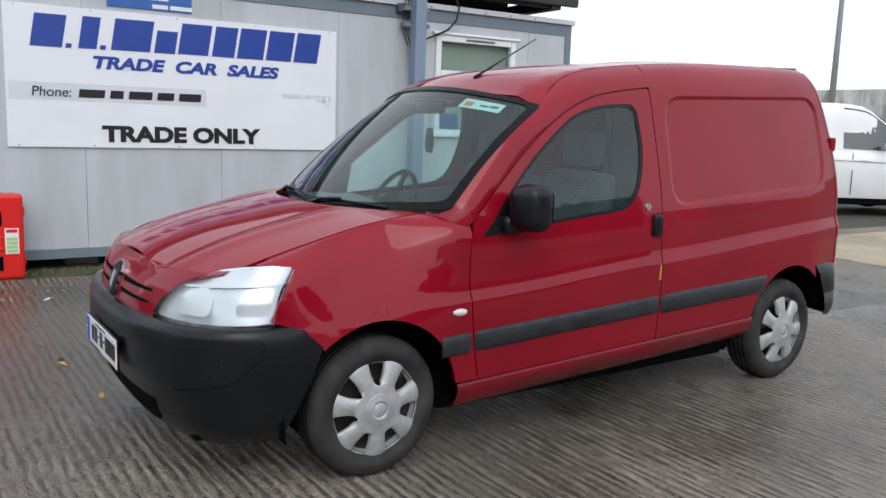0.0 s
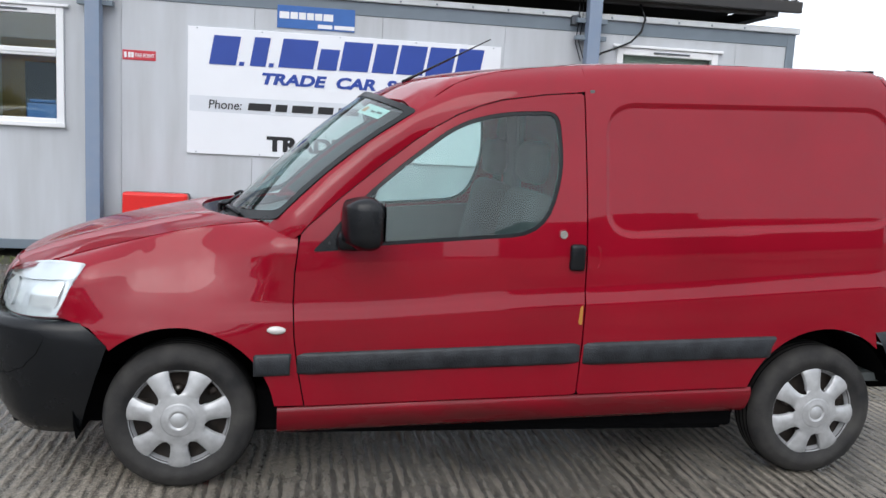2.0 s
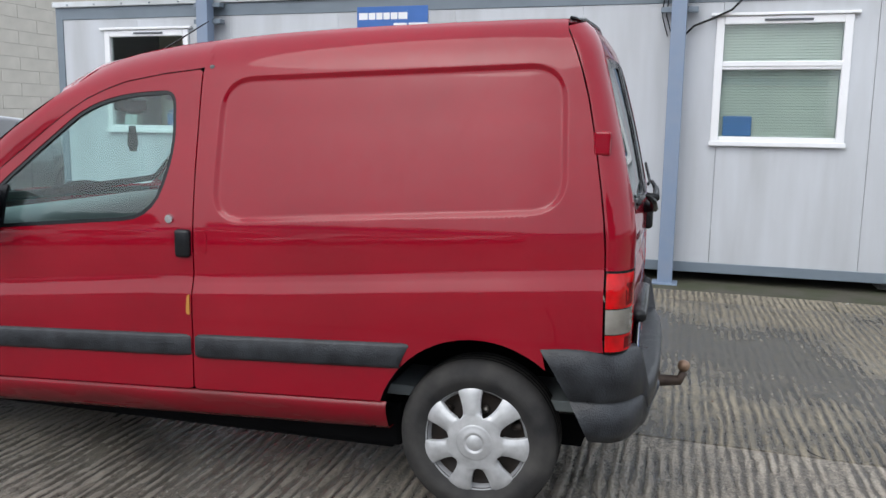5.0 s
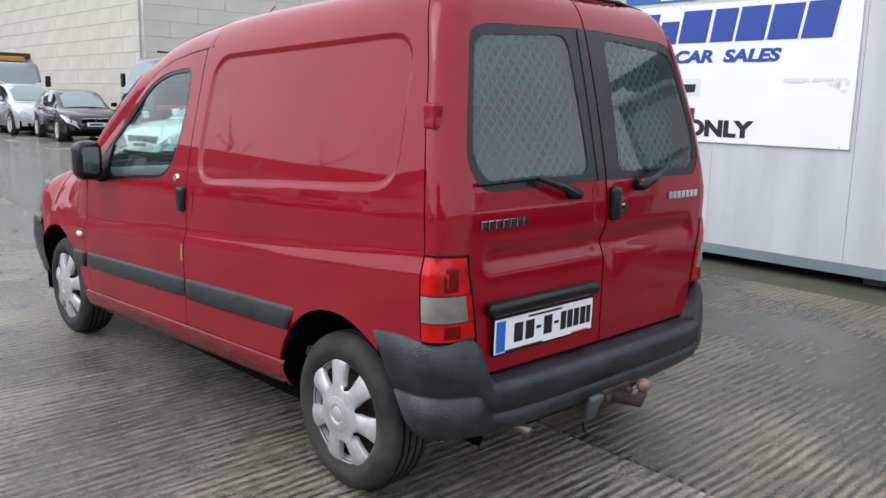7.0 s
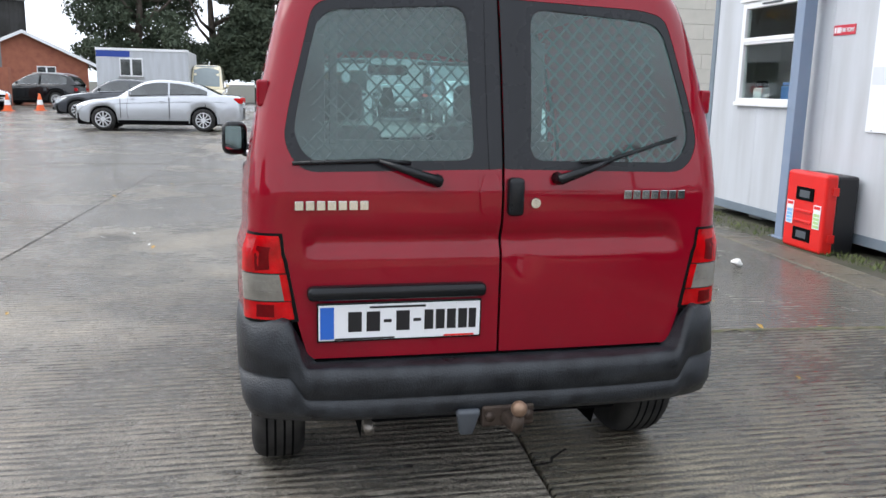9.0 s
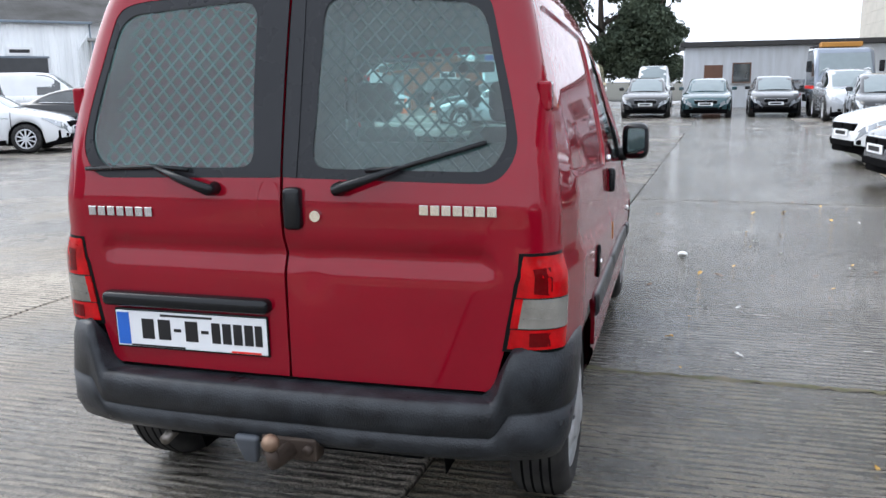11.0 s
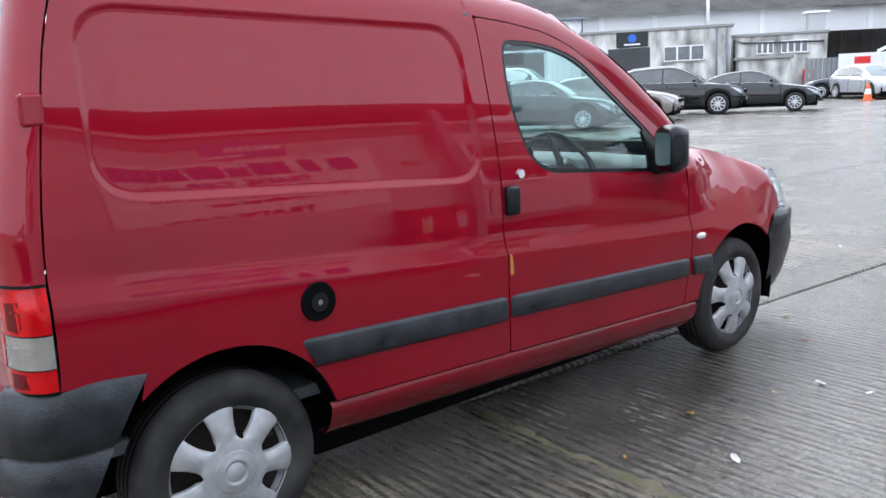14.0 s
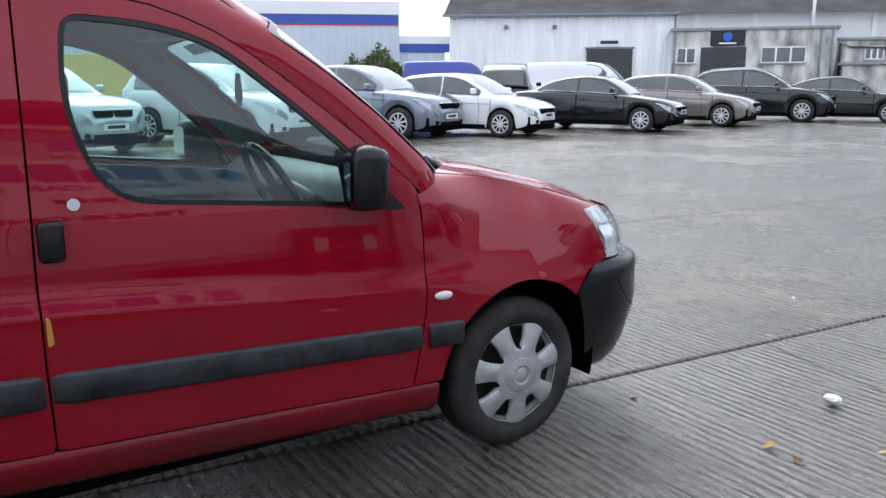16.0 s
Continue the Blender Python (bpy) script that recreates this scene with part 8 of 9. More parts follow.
def build_brick_house():
    h = holder("brick_bungalow", pose(-46, -16.8, 0, 0, 0, 107.4), "red brick bungalow with white bargeboards and a dark roof", "house")
    L = 6.7
    vs = [(0, 0, 0), (L, 0, 0), (L, 0, 2.4), (L / 2, 0, 3.9), (0, 0, 2.4)]
    vs += [(x, 9.0, z) for x, y, z in vs]
    piece("wall", vs, [(0, 1, 2, 3, 4), (9, 8, 7, 6, 5), (0, 4, 9, 5), (1, 6, 7, 2)], BRICK, h)
    for s in (-1, 1):
        a, b = (L / 2 - s * (L / 2 + 0.45), 2.24), (L / 2, 4.02)
        loft("roof", [[(a[0], -0.4, a[1]), (a[0], 9.2, a[1])], [(b[0], -0.4, b[1]), (b[0], 9.2, b[1])]], ROOFING, h, flip=s > 0)
        vs = [(a[0], -0.44, a[1] - 0.16), (b[0], -0.44, b[1] - 0.16), (b[0], -0.44, b[1] + 0.03), (a[0], -0.44, a[1] + 0.03)]
        vs += [(x, -0.38, z) for x, y, z in vs]
        piece("bargeboard", vs, [(0, 1, 2, 3), (7, 6, 5, 4), (0, 4, 5, 1), (2, 6, 7, 3)], WHITE_BAND, h)
    window_set(h, 1.0, 2.2, 1.0, 2.1, 0, 2, BROWN)
    window_set(h, 4.0, 5.0, 1.0, 2.1, 0, 2)
    g = holder("grey_hall", pose(-57.7, -26.4, 0, 0, 0, 111.3), "large grey hall behind the brick house", "building")
    ribbed("wall", -8, 10.2, 0, 6.8, 0, ROOF_GREY, g, 0.6, 0.05)
    block("roof_edge", (-8.1, -0.1, 6.8), (10.3, 8, 7.0), CONCRETE, g)
    block("end_wall", (10.15, 0.05, 0), (10.25, 8, 6.8), ROOF_GREY, g)
    f = holder("yard_fence", pose(-38.5, -17.6, 0, 0, 0, 113.4), "grey galvanised sheet fence with a white banner", "fence")
    for k in range(24):
        block("fence_board", (k * 0.2 + 0.01, -0.02 - 0.02 * (k % 2), 0.04), (k * 0.2 + 0.19, 0.01 - 0.02 * (k % 2), 1.9), FENCE_GREY, f, "", 0.006)
    for k in range(3):
        block("fence_post", (k * 2.3, 0.02, 0), (k * 2.3 + 0.1, 0.12, 2.0), FENCE_GREY, f, "", 0.01)
    b = block("banner", (1.5, -0.07, 1.35), (3.6, -0.055, 2.05), WHITE, f, "white banner with a red oval mark", 0.0)
    block("red_mark", (2.2, -0.08, 1.55), (2.9, -0.071, 1.88), BOX_RED, b, "", 0.0)
    p = holder("camera_pole", pose(-40.4, -13.0, 0), "tall grey pole with lamps and cameras", "pole")
    tube("mast", [(0, 0, 0), (0, 0, 6.2)], [0.09, 0.05], FENCE_GREY, p)
    for z, a in ((4.6, 0), (5.2, 2), (5.8, 4)):
        block("lamp_head", (math.cos(a) * 0.25 - 0.15, math.sin(a) * 0.25 - 0.12, z), (math.cos(a) * 0.25 + 0.15, math.sin(a) * 0.25 + 0.12, z + 0.22), WHITE, p, "", 0.03)
        tube("arm", [(0, 0, z + 0.1), (math.cos(a) * 0.25, math.sin(a) * 0.25, z + 0.1)], 0.03, FENCE_GREY, p)
    pl = block("brick_pillar", (-40.75, -13.15, 0), (-40.25, -12.65, 1.9), BRICK, None, "", 0.01)
    tagged(pl, "red brick gate pillar beside the fence", "pillar")
    cone_mesh = None
    for x, y in ((-33.6, -12.4), (-34.4, -11.2), (-35.6, -10.2)):
        c = holder("traffic_cone", pose(x, y, 0), "orange plastic traffic cone with a white sleeve", "cone", "cones by the fence")
        vs, fs = lathe([(0.19, 0.03), (0.13, 0.25), (0.09, 0.5), (0.035, 0.74), (0, 0.75)], 16)
        piece("cone", [(a, d, b) for a, b, d in vs], fs, ORANGE, c, smooth=True)
        vs, fs = lathe([(0.132, 0.26), (0.094, 0.48)], 16)
        piece("sleeve", [(a, d, b) for a, b, d in vs], fs, WHITE, c, smooth=True)
        block("foot", (-0.22, -0.22, 0), (0.22, 0.22, 0.035), ORANGE, c, "", 0.01)
    # container office and shed
    k = holder("container_office", pose(-40.3, -8.6, 0, 0, 0, 90), "pale container office with a blue stripe", "cabin")
    block("body", (0, 0, 0.1), (4.4, 6.0, 2.95), CABIN, k, "", 0.03)
    block("blue_stripe", (0.02, -0.01, 2.55), (1.6, 0.0, 2.85), SIGN_BLUE, k, "", 0.0)
    block("top_rail", (-0.02, -0.04, 2.86), (4.42, 0.0, 2.98), WHITE_BAND, k, "", 0.01)
    window_set(k, 1.1, 2.2, 1.6, 2.5, -0.005, 2)
    sh = holder("shed", pose(-40.6, 1.75, 0, 0, 0, 90), "pale shed with a dark flat roof edge", "shed")
    block("wall", (0, 0, 0), (10.0, 5, 3.0), CABIN, sh, "", 0.02)
    block("roof", (-0.25, -0.3, 3.0), (10.2, 5.2, 3.25), ROOFING, sh, "dark roof with a deep edge", 0.02)
    block("door", (0.95, -0.03, 0), (1.85, 0.02, 2.1), BROWN, sh, "brown wooden door", 0.01)
    w = window_set(sh, 2.3, 3.2, 1.2, 2.2, -0.004, 1, BROWN)


build_brick_house()


def build_block_hall():
    """The tall hall of pale concrete blocks, laid in half bond."""
    b = holder("block_hall", pose(-27.75, 11.3, 0), "tall hall of pale concrete blocks", "building")
    block("core", (-20.8, 0.03, 0), (-0.03, 28, 9.0), MORTAR, b)
    bw, bh = 1.2, 0.6
    shared = {}

    def panel(face, a0, a1, z0, z1):
        key = (face, round(a1 - a0, 3), round(z1 - z0, 3))
        if key not in shared:
            bm = bmesh.new()
            lo, hi = ((0, 0, 0), (a1 - a0, 0.05, z1 - z0)) if face == "y" else ((-0.05, 0, 0), (0, a1 - a0, z1 - z0))
            box(bm, lo, hi, 0.006, seg=1)
            me = bpy.data.meshes.new("concrete_block")
            bm.to_mesh(me)
            bm.free()
            me.materials.append(BLOCKWORK)
            shared[key] = me
        ob = new("concrete_block", shared[key])
        ob.parent = b
        ob.location = (a0, 0, z0) if face == "y" else (0, a0, z0)
    for r in range(15):
        z0, z1 = r * bh + 0.006, (r + 1) * bh - 0.006
        x = -20.8
        while x < -0.05:
            e = min(x + (bw * 2 if r % 2 or x > -20.7 else bw), 0)
            panel("y", x + 0.006, e - 0.006, z0, z1)
            x = e
        y = 0.056
        while y < 24:
            e = y + (bw * 2 if r % 2 or y > 0.1 else bw)
            panel("x", y + 0.006, e - 0.006, z0, z1)
            y = e
    block("coping", (-20.9, -0.05, 9.0), (0.05, 28, 9.15), CONCRETE, b, "", 0.02)
    tube("downpipe", [(0.05, 0.15, 0), (0.05, 0.15, 9.0)], 0.06, RENDER_GREY, b)


build_block_hall()
far = block("far_wall", (46, -45, -0.03), (46.4, 40, 4.2), RENDER_GREY, None, "", 0.0)
tagged(far, "plain grey wall closing the far side of the yard", "wall", kind="structure")


def build_gable_hall():
    """A dark hall with a shallow pitched roof on the open side of the yard."""
    h = holder("gable_hall", pose(9.5, -31, 0, 0, 0, 3), "dark grey hall with a shallow pitched roof", "building")
    L, W, e, r = 22.0, 13.0, 7.6, 9.6
    ribbed("wall", 0, L, 0, e, -W, DARK_CLAD, h, 0.5, 0.05)
    block("front_wall", (0, -0.05, 0), (L, 0.05, e), DARK_CLAD, h)
    for x in (0, L):
        vs = [(x, -W, 0), (x, 0, 0), (x, 0, e), (x, -W / 2, r), (x, -W, e)]
        vs += [(q + 0.12, b, c) for q, b, c in vs]
        piece("gable", vs, [(0, 1, 2, 3, 4), (9, 8, 7, 6, 5)] + [(i, (i + 1) % 5, 5 + (i + 1) % 5, 5 + i) for i in range(5)], DARK_CLAD, h)
    for sd in (0, -W):
        loft("roof", [[(-0.4, sd + (0.4 if sd == 0 else -0.4), e - 0.1), (L + 0.5, sd + (0.4 if sd == 0 else -0.4), e - 0.1)], [(-0.4, -W / 2, r + 0.03), (L + 0.5, -W / 2, r + 0.03)]], ROOF_GREY, h, flip=sd == 0)
    block("roller_door", (8.0, 0.05, 0), (12.0, 0.10, 4.6), DARK_DOOR, h, "", 0.01)
    block("stair_tower", (1.5, 0.06, 0), (5.2, 3.0, 8.6), DARK_CLAD, h, "", 0.03)


DARK_CLAD = surface("dark_cladding", (0.10, 0.105, 0.11), (0.06, 0.062, 0.065), 0.7, 0.8, spec=0.2)
build_gable_hall()
far = block("far_wall", (-2, 34, -0.03), (40, 34.4, 3.2), RENDER_GREY, None, "", 0.0)
tagged(far, "plain grey wall behind the cabin yard", "wall", kind="structure")

# ---- trees and plants ----


def foliage(name, clumps, count, size, mat, parent=None, label="", seed=1, droop=0.0):
    """Many small leaf tufts scattered through rough clumps (x, y, z, rx, ry, rz), denser at the rim, with gaps."""
    rng = np.random.default_rng(seed)
    weight = np.array([c[3] * c[4] + c[3] * c[5] for c in clumps])
    pick = rng.choice(len(clumps), count, p=weight / weight.sum())
    c = np.array(clumps)[pick]
    d = rng.normal(size=(count, 3))
    d /= np.linalg.norm(d, axis=1)[:, None]
    rad = rng.uniform(0.25, 1.0, count) ** 0.45 * (1 + 0.16 * np.sin(d[:, 0] * 7 + pick) * np.cos(d[:, 2] * 6))
    p = c[:, :3] + d * rad[:, None] * c[:, 3:6]
    a = rng.normal(size=(count, 3))
    a[:, 2] -= droop
    a /= np.linalg.norm(a, axis=1)[:, None]
    b = np.cross(a, rng.normal(size=(count, 3)))
    b /= np.linalg.norm(b, axis=1)[:, None]
    s = size * rng.uniform(0.5, 1.3, count)[:, None]
    q = np.stack([p - a * s, p + b * s * 0.45, p + a * s, p - b * s * 0.45], 1).reshape(-1, 3)
    return piece(name, q.tolist(), [(4 * k, 4 * k + 1, 4 * k + 2, 4 * k + 3) for k in range(count)], mat, parent, label)


def limbs(parent, base, height, spread, seed, mat=None, r=0.22, n=7, levels=2):
    """A tapered trunk with limbs leaving it and twigs leaving them; returns the limb ends."""
    rng = random.Random(seed)
    mat = mat or BARK
    trunk = [Vector(base) + Vector((rng.uniform(-0.12, 0.12) * k, rng.uniform(-0.12, 0.12) * k, height * k / 5)) for k in range(6)]
    tube("trunk", trunk, [r * (1 - 0.14 * k) for k in range(6)], mat, parent)
    ends = []
    for k in range(n):
        o = trunk[2].lerp(trunk[5], rng.random())
        a = 2 * math.pi * (k + rng.random() * 0.6) / n
        tip = o + Vector((math.cos(a) * spread * rng.uniform(0.6, 1), math.sin(a) * spread * rng.uniform(0.6, 1), height * rng.uniform(0.1, 0.45)))
        mid = o.lerp(tip, 0.5) + Vector((0, 0, -0.1 * spread))
        limb = tube("limb", [o, mid, tip], [r * 0.4, r * 0.25, r * 0.08], mat, parent, sides=6)
        ends.append(tip)
        for _ in range(4 if levels > 1 else 0):
            p = mid.lerp(tip, rng.random())
            t = p + Vector((rng.uniform(-1, 1), rng.uniform(-1, 1), rng.uniform(0.2, 1))) * spread * 0.45
            tube("twig", [p, p.lerp(t, 0.5) + Vector((0, 0, 0.08)), t], [r * 0.12, r * 0.07, r * 0.025], mat, limb, sides=4)
            ends.append(t)
    return ends


for i, (x, y, h, w) in enumerate(((-56, -8.6, 12.0, 4.6), (-58, -3.8, 12.0, 5.0), (-57, -0.6, 9.5, 3.0))):
    t = holder("evergreen_tree", pose(x, y, 0), "large dark evergreen tree with a ragged crown", "tree", "evergreens behind the yard")
    rng = random.Random(40 + i)
    limbs(t, (0, 0, 0), h * 0.75, w, 60 + i, r=0.4, levels=1)
    cl = [(rng.uniform(-0.75, 0.75) * w, rng.uniform(-0.75, 0.75) * w, h * rng.uniform(0.17, 0.9), w * rng.uniform(0.20, 0.42), w * rng.uniform(0.20, 0.42), h * rng.uniform(0.05, 0.11)) for _ in range(40)]
    foliage("crown", cl, 32000, 0.15, LEAF_DARK, t, seed=i)
for i, (x, y, h) in enumerate(((-52, -22, 8.5), (-50, -27, 9.5), (-55, -19, 8.0), (-47, -33, 9.0))):
    t = holder("bare_tree", pose(x, y, 0), "bare winter tree with fine twigs", "tree", "bare trees behind the roofs")
    limbs(t, (0, 0, 0), h, 2.6, 80 + i, r=0.2, n=10)
t = holder("autumn_tree", pose(-53, -24.5, 0), "small tree with yellow autumn leaves", "tree")
ends = limbs(t, (0, 0, 0), 6.2, 1.6, 91, r=0.14)
foliage("crown", [(e.x, e.y, e.z, 0.6, 0.6, 0.5) for e in ends], 1500, 0.14, LEAF_YELLOW, t, seed=9)
for i, (x, y, h) in enumerate(((-21.6, -40.6, 2.6), (-23.0, -40.2, 3.3), (-24.2, -39.4, 2.2))):
    t = holder("bush", pose(x, y, 0), "loose green bush in front of the factory", "bush", "bushes by the factory")
    ends = limbs(t, (0, 0, 0), h * 0.6, 0.8, 95 + i, r=0.06, levels=1)
    foliage("crown", [(0, 0, h * 0.55, 0.8, 0.8, h * 0.45)] + [(e.x, e.y, e.z, 0.45, 0.45, 0.35) for e in ends], 1500, 0.16, LEAF_MID, t, seed=20 + i)
# hedge and palms beyond the mesh fence
t = foliage("hedge", [(4 + 2.1 * k, 26 + 0.5 * math.sin(k), 1.5 + 0.3 * math.sin(2.3 * k), 1.7, 1.3, 1.35 + 0.35 * math.sin(1.7 * k)) for k in range(13)], 9000, 0.2, LEAF_DARK, None, "", 31)
tagged(t, "dark overgrown hedge beyond the fence", "hedge", kind="stuff")
for i, (x, y, h) in enumerate(((8.2, 24.4, 2.6), (11.4, 24.8, 3.2), (14.3, 25.2, 2.7))):
    t = holder("palm", pose(x, y, 0), "spiky palm with drooping leaves", "palm", "palms along the hedge")
    tube("trunk", [(0, 0, 0), (0.05, 0, h * 0.6), (0.08, 0, h)], [0.16, 0.13, 0.12], BARK, t)
    rng = random.Random(i)
    vs, fs = [], []
    for k in range(70):
        a, e = rng.uniform(0, 2 * math.pi), rng.uniform(-0.5, 1.3)
        ln = rng.uniform(0.6, 0.95)
        d, side = Vector((math.cos(a) * math.cos(e), math.sin(a) * math.cos(e), math.sin(e))), Vector((-math.sin(a), math.cos(a), 0)) * 0.035
        o = Vector((0.08, 0, h))
        m, tip = o + d * ln * 0.6, o + d * ln + Vector((0, 0, -0.22))
        j = len(vs)
        vs += [o - side * 0.5, o + side * 0.5, m + side, m - side, tip]
        fs += [(j, j + 1, j + 2, j + 3), (j + 3, j + 2, j + 4)]
    piece("leaf_head", vs, fs, LEAF_MID, t)
# mesh fence, grass, lamp post
fence = holder("mesh_fence", pose(5.2, 8.6, 0, 0, 0, 3), "green wire mesh fence on thin posts", "fence")
for k in range(6):
    tube("fence_post", [(k * 2.4, 0, 0), (k * 2.4, 0, 1.5)], 0.025, TRIM, fence)
for k in range(5):
    vs, fs = [], []
    for j in range(25):
        x = k * 2.4 + j * 0.1
        i = len(vs)
        vs += [(x - 0.003, 0, 0.05), (x + 0.003, 0, 0.05), (x + 0.003, 0, 1.45), (x - 0.003, 0, 1.45)]
        fs.append((i, i + 1, i + 2, i + 3))
    for j in range(15):
        z, i = 0.05 + j * 0.1, len(vs)
        vs += [(k * 2.4, 0.004, z - 0.003), (k * 2.4 + 2.4, 0.004, z - 0.003), (k * 2.4 + 2.4, 0.004, z + 0.003), (k * 2.4, 0.004, z + 0.003)]
        fs.append((i, i + 1, i + 2, i + 3))
    piece("mesh_panel", vs, fs, TRIM, fence)
soil = piece("grass_bed", [(4.75, 5.2, 0.006), (9.6, 5.0, 0.006), (9.8, 9.4, 0.006), (4.75, 9.4, 0.006)], [(0, 1, 2, 3)], GRASS_SOIL)
tagged(soil, "rough patch of grass and soil beside the cabin", "grass", kind="structure")


def blades(name, areas, count, height, mat, label, seed):
    """Grass blades as bent slivers over some rectangles."""
    rng = random.Random(seed)
    vs, fs = [], []
    for k in range(count):
        x0, x1, y0, y1 = areas[k % len(areas)]
        o = Vector((rng.uniform(x0, x1), rng.uniform(y0, y1), 0.0))
        a, h = rng.uniform(0, 2 * math.pi), height * rng.uniform(0.4, 1.2)
        s, l = Vector((math.cos(a), math.sin(a), 0)) * 0.005, Vector((-math.sin(a), math.cos(a), 0)) * h * rng.uniform(0.1, 0.7)
        i = len(vs)
        vs += [o - s, o + s, o + l * 0.4 + Vector((0, 0, h * 0.65)) + s * 0.7, o + l * 0.4 + Vector((0, 0, h * 0.65)) - s * 0.7, o + l + Vector((0, 0, h))]
        fs += [(i, i + 1, i + 2, i + 3), (i + 3, i + 2, i + 4)]
    return tagged(piece(name, vs, fs, mat), label, "grass", kind="stuff")


blades("grass", [(4.8, 9.5, 5.2, 9.3)], 9000, 0.10, LEAF_MID, "rough green grass beside the cabin", 3)
weed_areas = [(-5.2, -2.8, 4.02, 4.5), (-2.0, -0.2, 4.1, 4.4), (-5.3, -4.2, 3.95, 4.6)]
blades("weeds", weed_areas, 1500, 0.035, LEAF_MID, "low weeds and moss along the cabin base", 4)
post = holder("lamp_post", pose(22.8, 11.9, 0), "tall grey lamp post with floodlight arms", "lamp post")
tube("mast", [(0, 0, 0), (0, 0, 8.4)], [0.12, 0.06], FENCE_GREY, post)
for s in (-1, 1):
    tube("arm", [(0, 0, 8.2), (s * 0.7, 0, 8.35)], 0.04, FENCE_GREY, post)
    block("floodlight", (s * 0.75 - 0.25, -0.2, 8.25), (s * 0.75 + 0.25, 0.2, 8.45), TRIM, post, "", 0.04)
cont = holder("storage_container", pose(15.5, 16.5, 0, 0, 0, -30), "pale grey storage container beyond the white vans", "container")
block("body", (-3, 0, 0.0), (3, 2.4, 2.6), CABIN, cont, "", 0.02)
for k in range(14):
    block("rib", (-2.9 + k * 0.42, -0.03, 0.2), (-2.7 + k * 0.42, 0.0, 2.5), CABIN, cont, "", 0.008)

# ---- small things on the concrete ----
CRACK = surface("crack_dirt", (0.018, 0.016, 0.014), rough=0.95)


def crack(points, width, seed):
    """A dirt-filled crack: a ragged thin strip lying in the slab's surface."""
    rng = random.Random(seed)
    line = dense([Vector((x, y, 0)) for x, y in points], 0.035, closed=False)
    vs, fs = [], []
    for k, p in enumerate(line):
        j = Vector((rng.uniform(-0.012, 0.012), rng.uniform(-0.012, 0.012), 0))
        w = width * rng.uniform(0.3, 1.2)
        vs += [p + j + Vector((-w, -w * 0.3, 0.0012)), p + j + Vector((w, w * 0.3, 0.0012))]
        if k:
            fs.append((2 * k - 2, 2 * k - 1, 2 * k + 1, 2 * k))
    return tagged(piece("crack", vs, fs, CRACK), "thin dirt-filled crack in the concrete slab", "crack", kind="structure")


crack([(1.95, -0.62), (1.81, -0.37), (1.66, -0.17), (1.64, 0.0), (1.653, 0.14), (1.62, 0.30), (1.50, 0.42)], 0.008, 1)
crack([(2.6, 0.25), (3.1, -0.4), (3.0, -1.1), (3.4, -2.0), (3.3, -2.55)], 0.005, 2)
crack([(-2.2, -2.5), (-2.0, -1.7), (-2.35, -0.9), (-2.2, 0.4)], 0.004, 3)
crack([(-3.2, 0.5), (-3.0, 1.4), (-3.35, 2.2), (-3.1, 3.4)], 0.004, 4)
crack([(-0.24, -0.36), (0.04, -0.58), (0.3, -0.86), (0.56, -1.12), (0.64, -1.23)], 0.007, 5)
crack([(1.67, -0.13), (1.83, -0.29), (1.97, -0.51)], 0.006, 6)
PAPER = surface("white_paper", (0.72, 0.72, 0.70), (0.55, 0.54, 0.5), 20, 0.8)
LEAF_BROWN = surface("brown_leaf", (0.16, 0.08, 0.035), (0.10, 0.05, 0.025), 20, 0.6)
LEAF_GOLD = surface("golden_leaf", (0.50, 0.30, 0.06), (0.36, 0.18, 0.04), 20, 0.5)


def crumple(name, r, seed, mat, squash=0.7):
    """A crushed ball of thin sheet."""
    rng = random.Random(seed)
    bm = bmesh.new()
    bmesh.ops.create_icosphere(bm, subdivisions=3, radius=r)
    ks = [(Vector((rng.uniform(-1, 1), rng.uniform(-1, 1), rng.uniform(-1, 1))), rng.uniform(0.1, 0.35)) for _ in range(14)]
    for v in bm.verts:
        n = v.co.normalized()
        f = 1.0
        for d, a in ks:
            f -= a * max(0, n.dot(d.normalized()) - 0.72) * 2.2
        v.co = n * r * f * rng.uniform(0.92, 1.06)
        v.co.z *= squash
    low = min(v.co.z for v in bm.verts)
    bmesh.ops.translate(bm, vec=(0, 0, -low), verts=bm.verts)
    return part(name, bm, mat)


for x, y, r, seed in ((-1.55, 3.05, 0.055, 3), (-2.71, 1.22, 0.04, 8)):
    c = crumple("paper_cup", r, seed, PAPER, 0.6)
    c.location = (x, y, 0.0)
    tagged(c, "crushed white paper cup on the concrete", "litter")


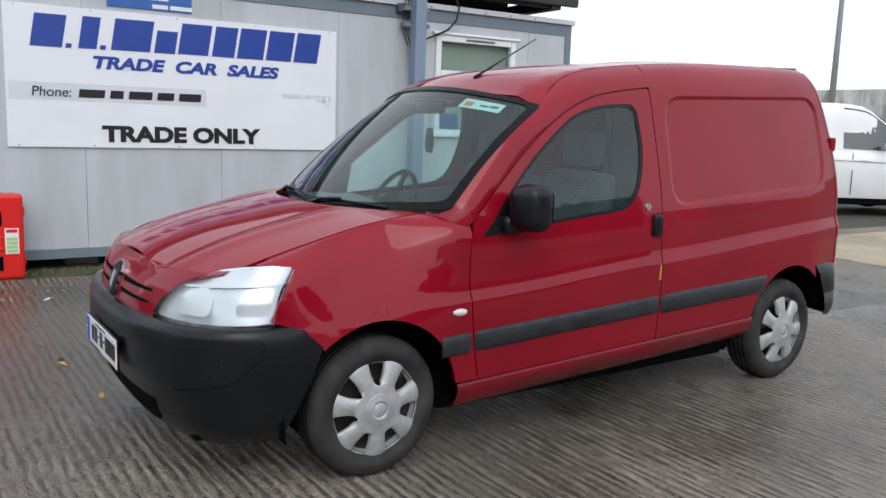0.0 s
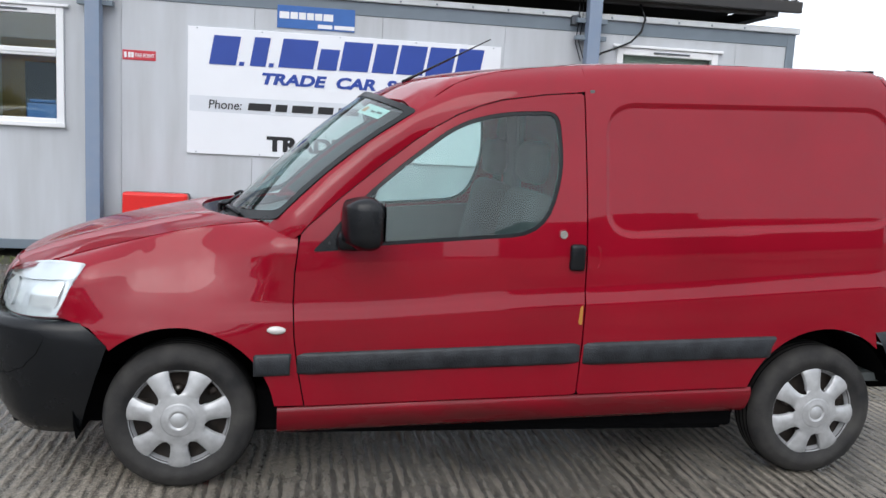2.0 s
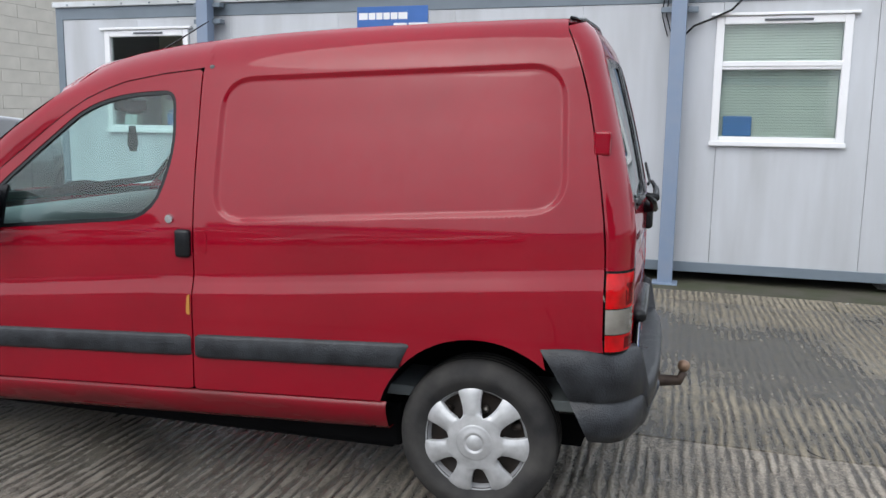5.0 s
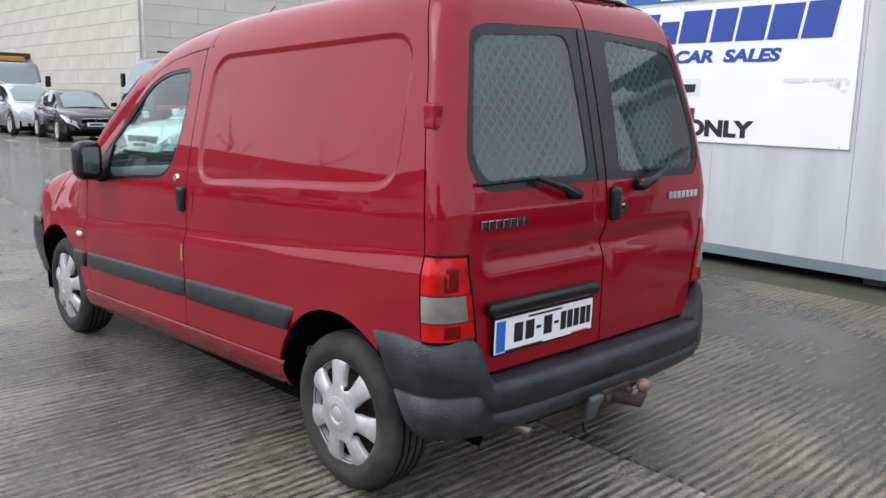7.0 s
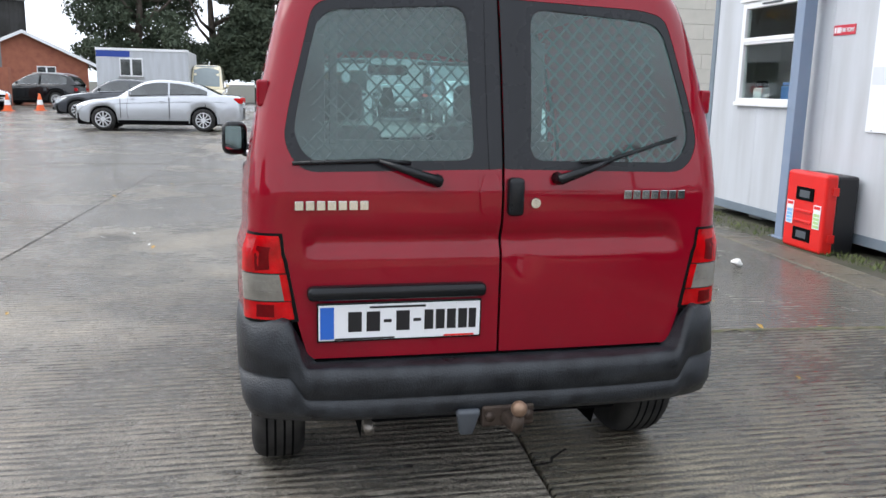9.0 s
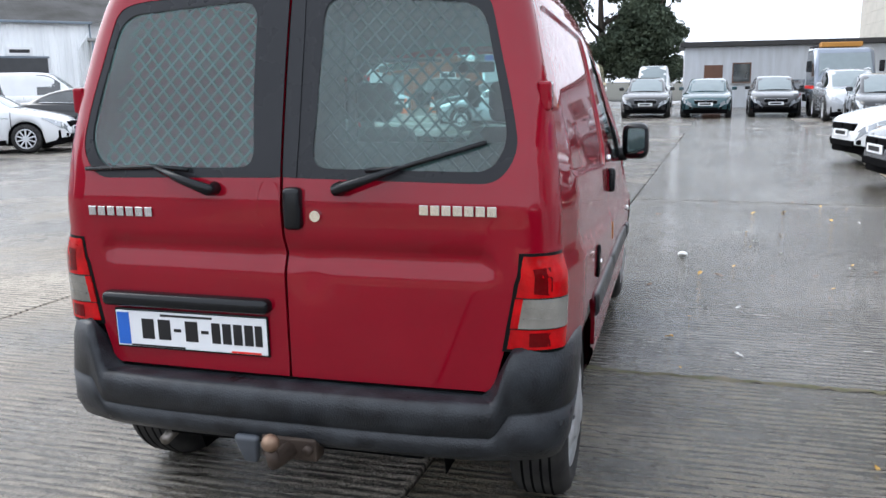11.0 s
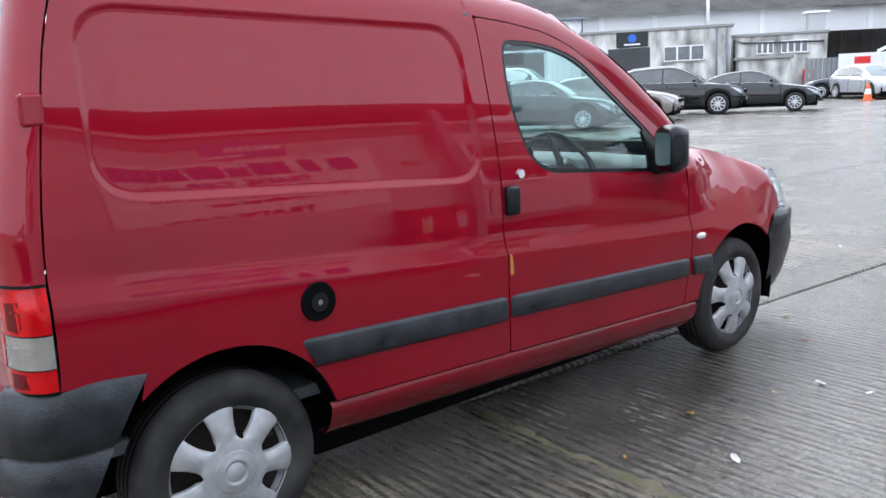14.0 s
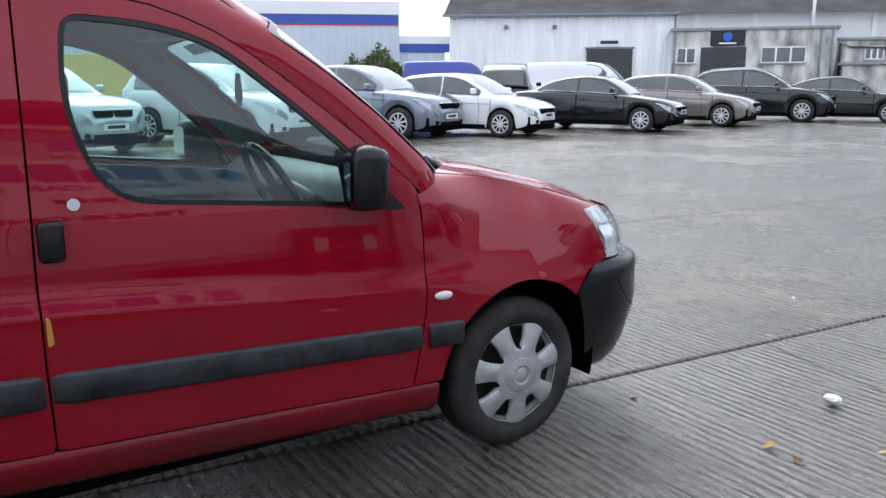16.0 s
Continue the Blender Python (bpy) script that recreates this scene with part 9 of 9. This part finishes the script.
def leaf_mesh(mat, seed):
    rng = random.Random(seed)
    vs, fs, n = [], [], 7
    for k in range(n):
        t = k / (n - 1)
        w = 0.016 * math.sin(math.pi * min(t * 1.05, 1)) ** 0.8 + 0.001
        lift = 0.006 + 0.010 * math.sin(t * 3.0 + seed)
        vs += [(t * 0.06, -w, lift + rng.uniform(0, 0.006)), (t * 0.06, 0, max(lift - 0.004, 0.001)), (t * 0.06, w, lift + rng.uniform(0, 0.006))]
    for k in range(n - 1):
        for j in (0, 1):
            fs.append((k * 3 + j, k * 3 + j + 1, k * 3 + j + 4, k * 3 + j + 3))
    me = bpy.data.meshes.new("fallen_leaf")
    me.from_pydata(vs, [], fs)
    me.materials.append(mat)
    return me


LEAVES = [leaf_mesh(LEAF_GOLD, 1), leaf_mesh(LEAF_GOLD, 2), leaf_mesh(LEAF_BROWN, 3), leaf_mesh(LEAF_BROWN, 4), leaf_mesh(PAPER, 5)]
rng = random.Random(12)
spots = [(-0.49, 1.14, 0), (-2.05, 0.73, 1), (-2.15, 1.35, 0), (-1.75, 1.0, 2), (-2.45, 1.6, 1), (-1.2, 1.35, 4)]
spots += [(rng.uniform(-6, 1.5), rng.uniform(0.95, 3.4), rng.randrange(5)) for _ in range(46)]
spots += [(rng.uniform(-3, 6), rng.uniform(-3.2, -1.0), rng.randrange(5)) for _ in range(10)] + [(rng.uniform(2.2, 6), rng.uniform(-1, 4), rng.randrange(5)) for _ in range(14)]
spots += [(rng.uniform(-8, -2.4), rng.uniform(-3.0, 0.9), rng.randrange(5)) for _ in range(22)]
for x, y, k in spots:
    ob = new("fallen_leaf", LEAVES[k])
    sc = rng.uniform(0.35, 1.0)
    ob.matrix_basis = pose(x, y, 0.001, 0, 0, rng.uniform(0, 360)) @ Matrix.Scale(sc, 4)
    tagged(ob, ("golden fallen leaf", "golden fallen leaf", "brown fallen leaf", "brown fallen leaf", "scrap of white paper")[k] + " on the wet concrete", "leaf" if k < 4 else "litter", "fallen leaves" if k < 4 else "paper scraps")
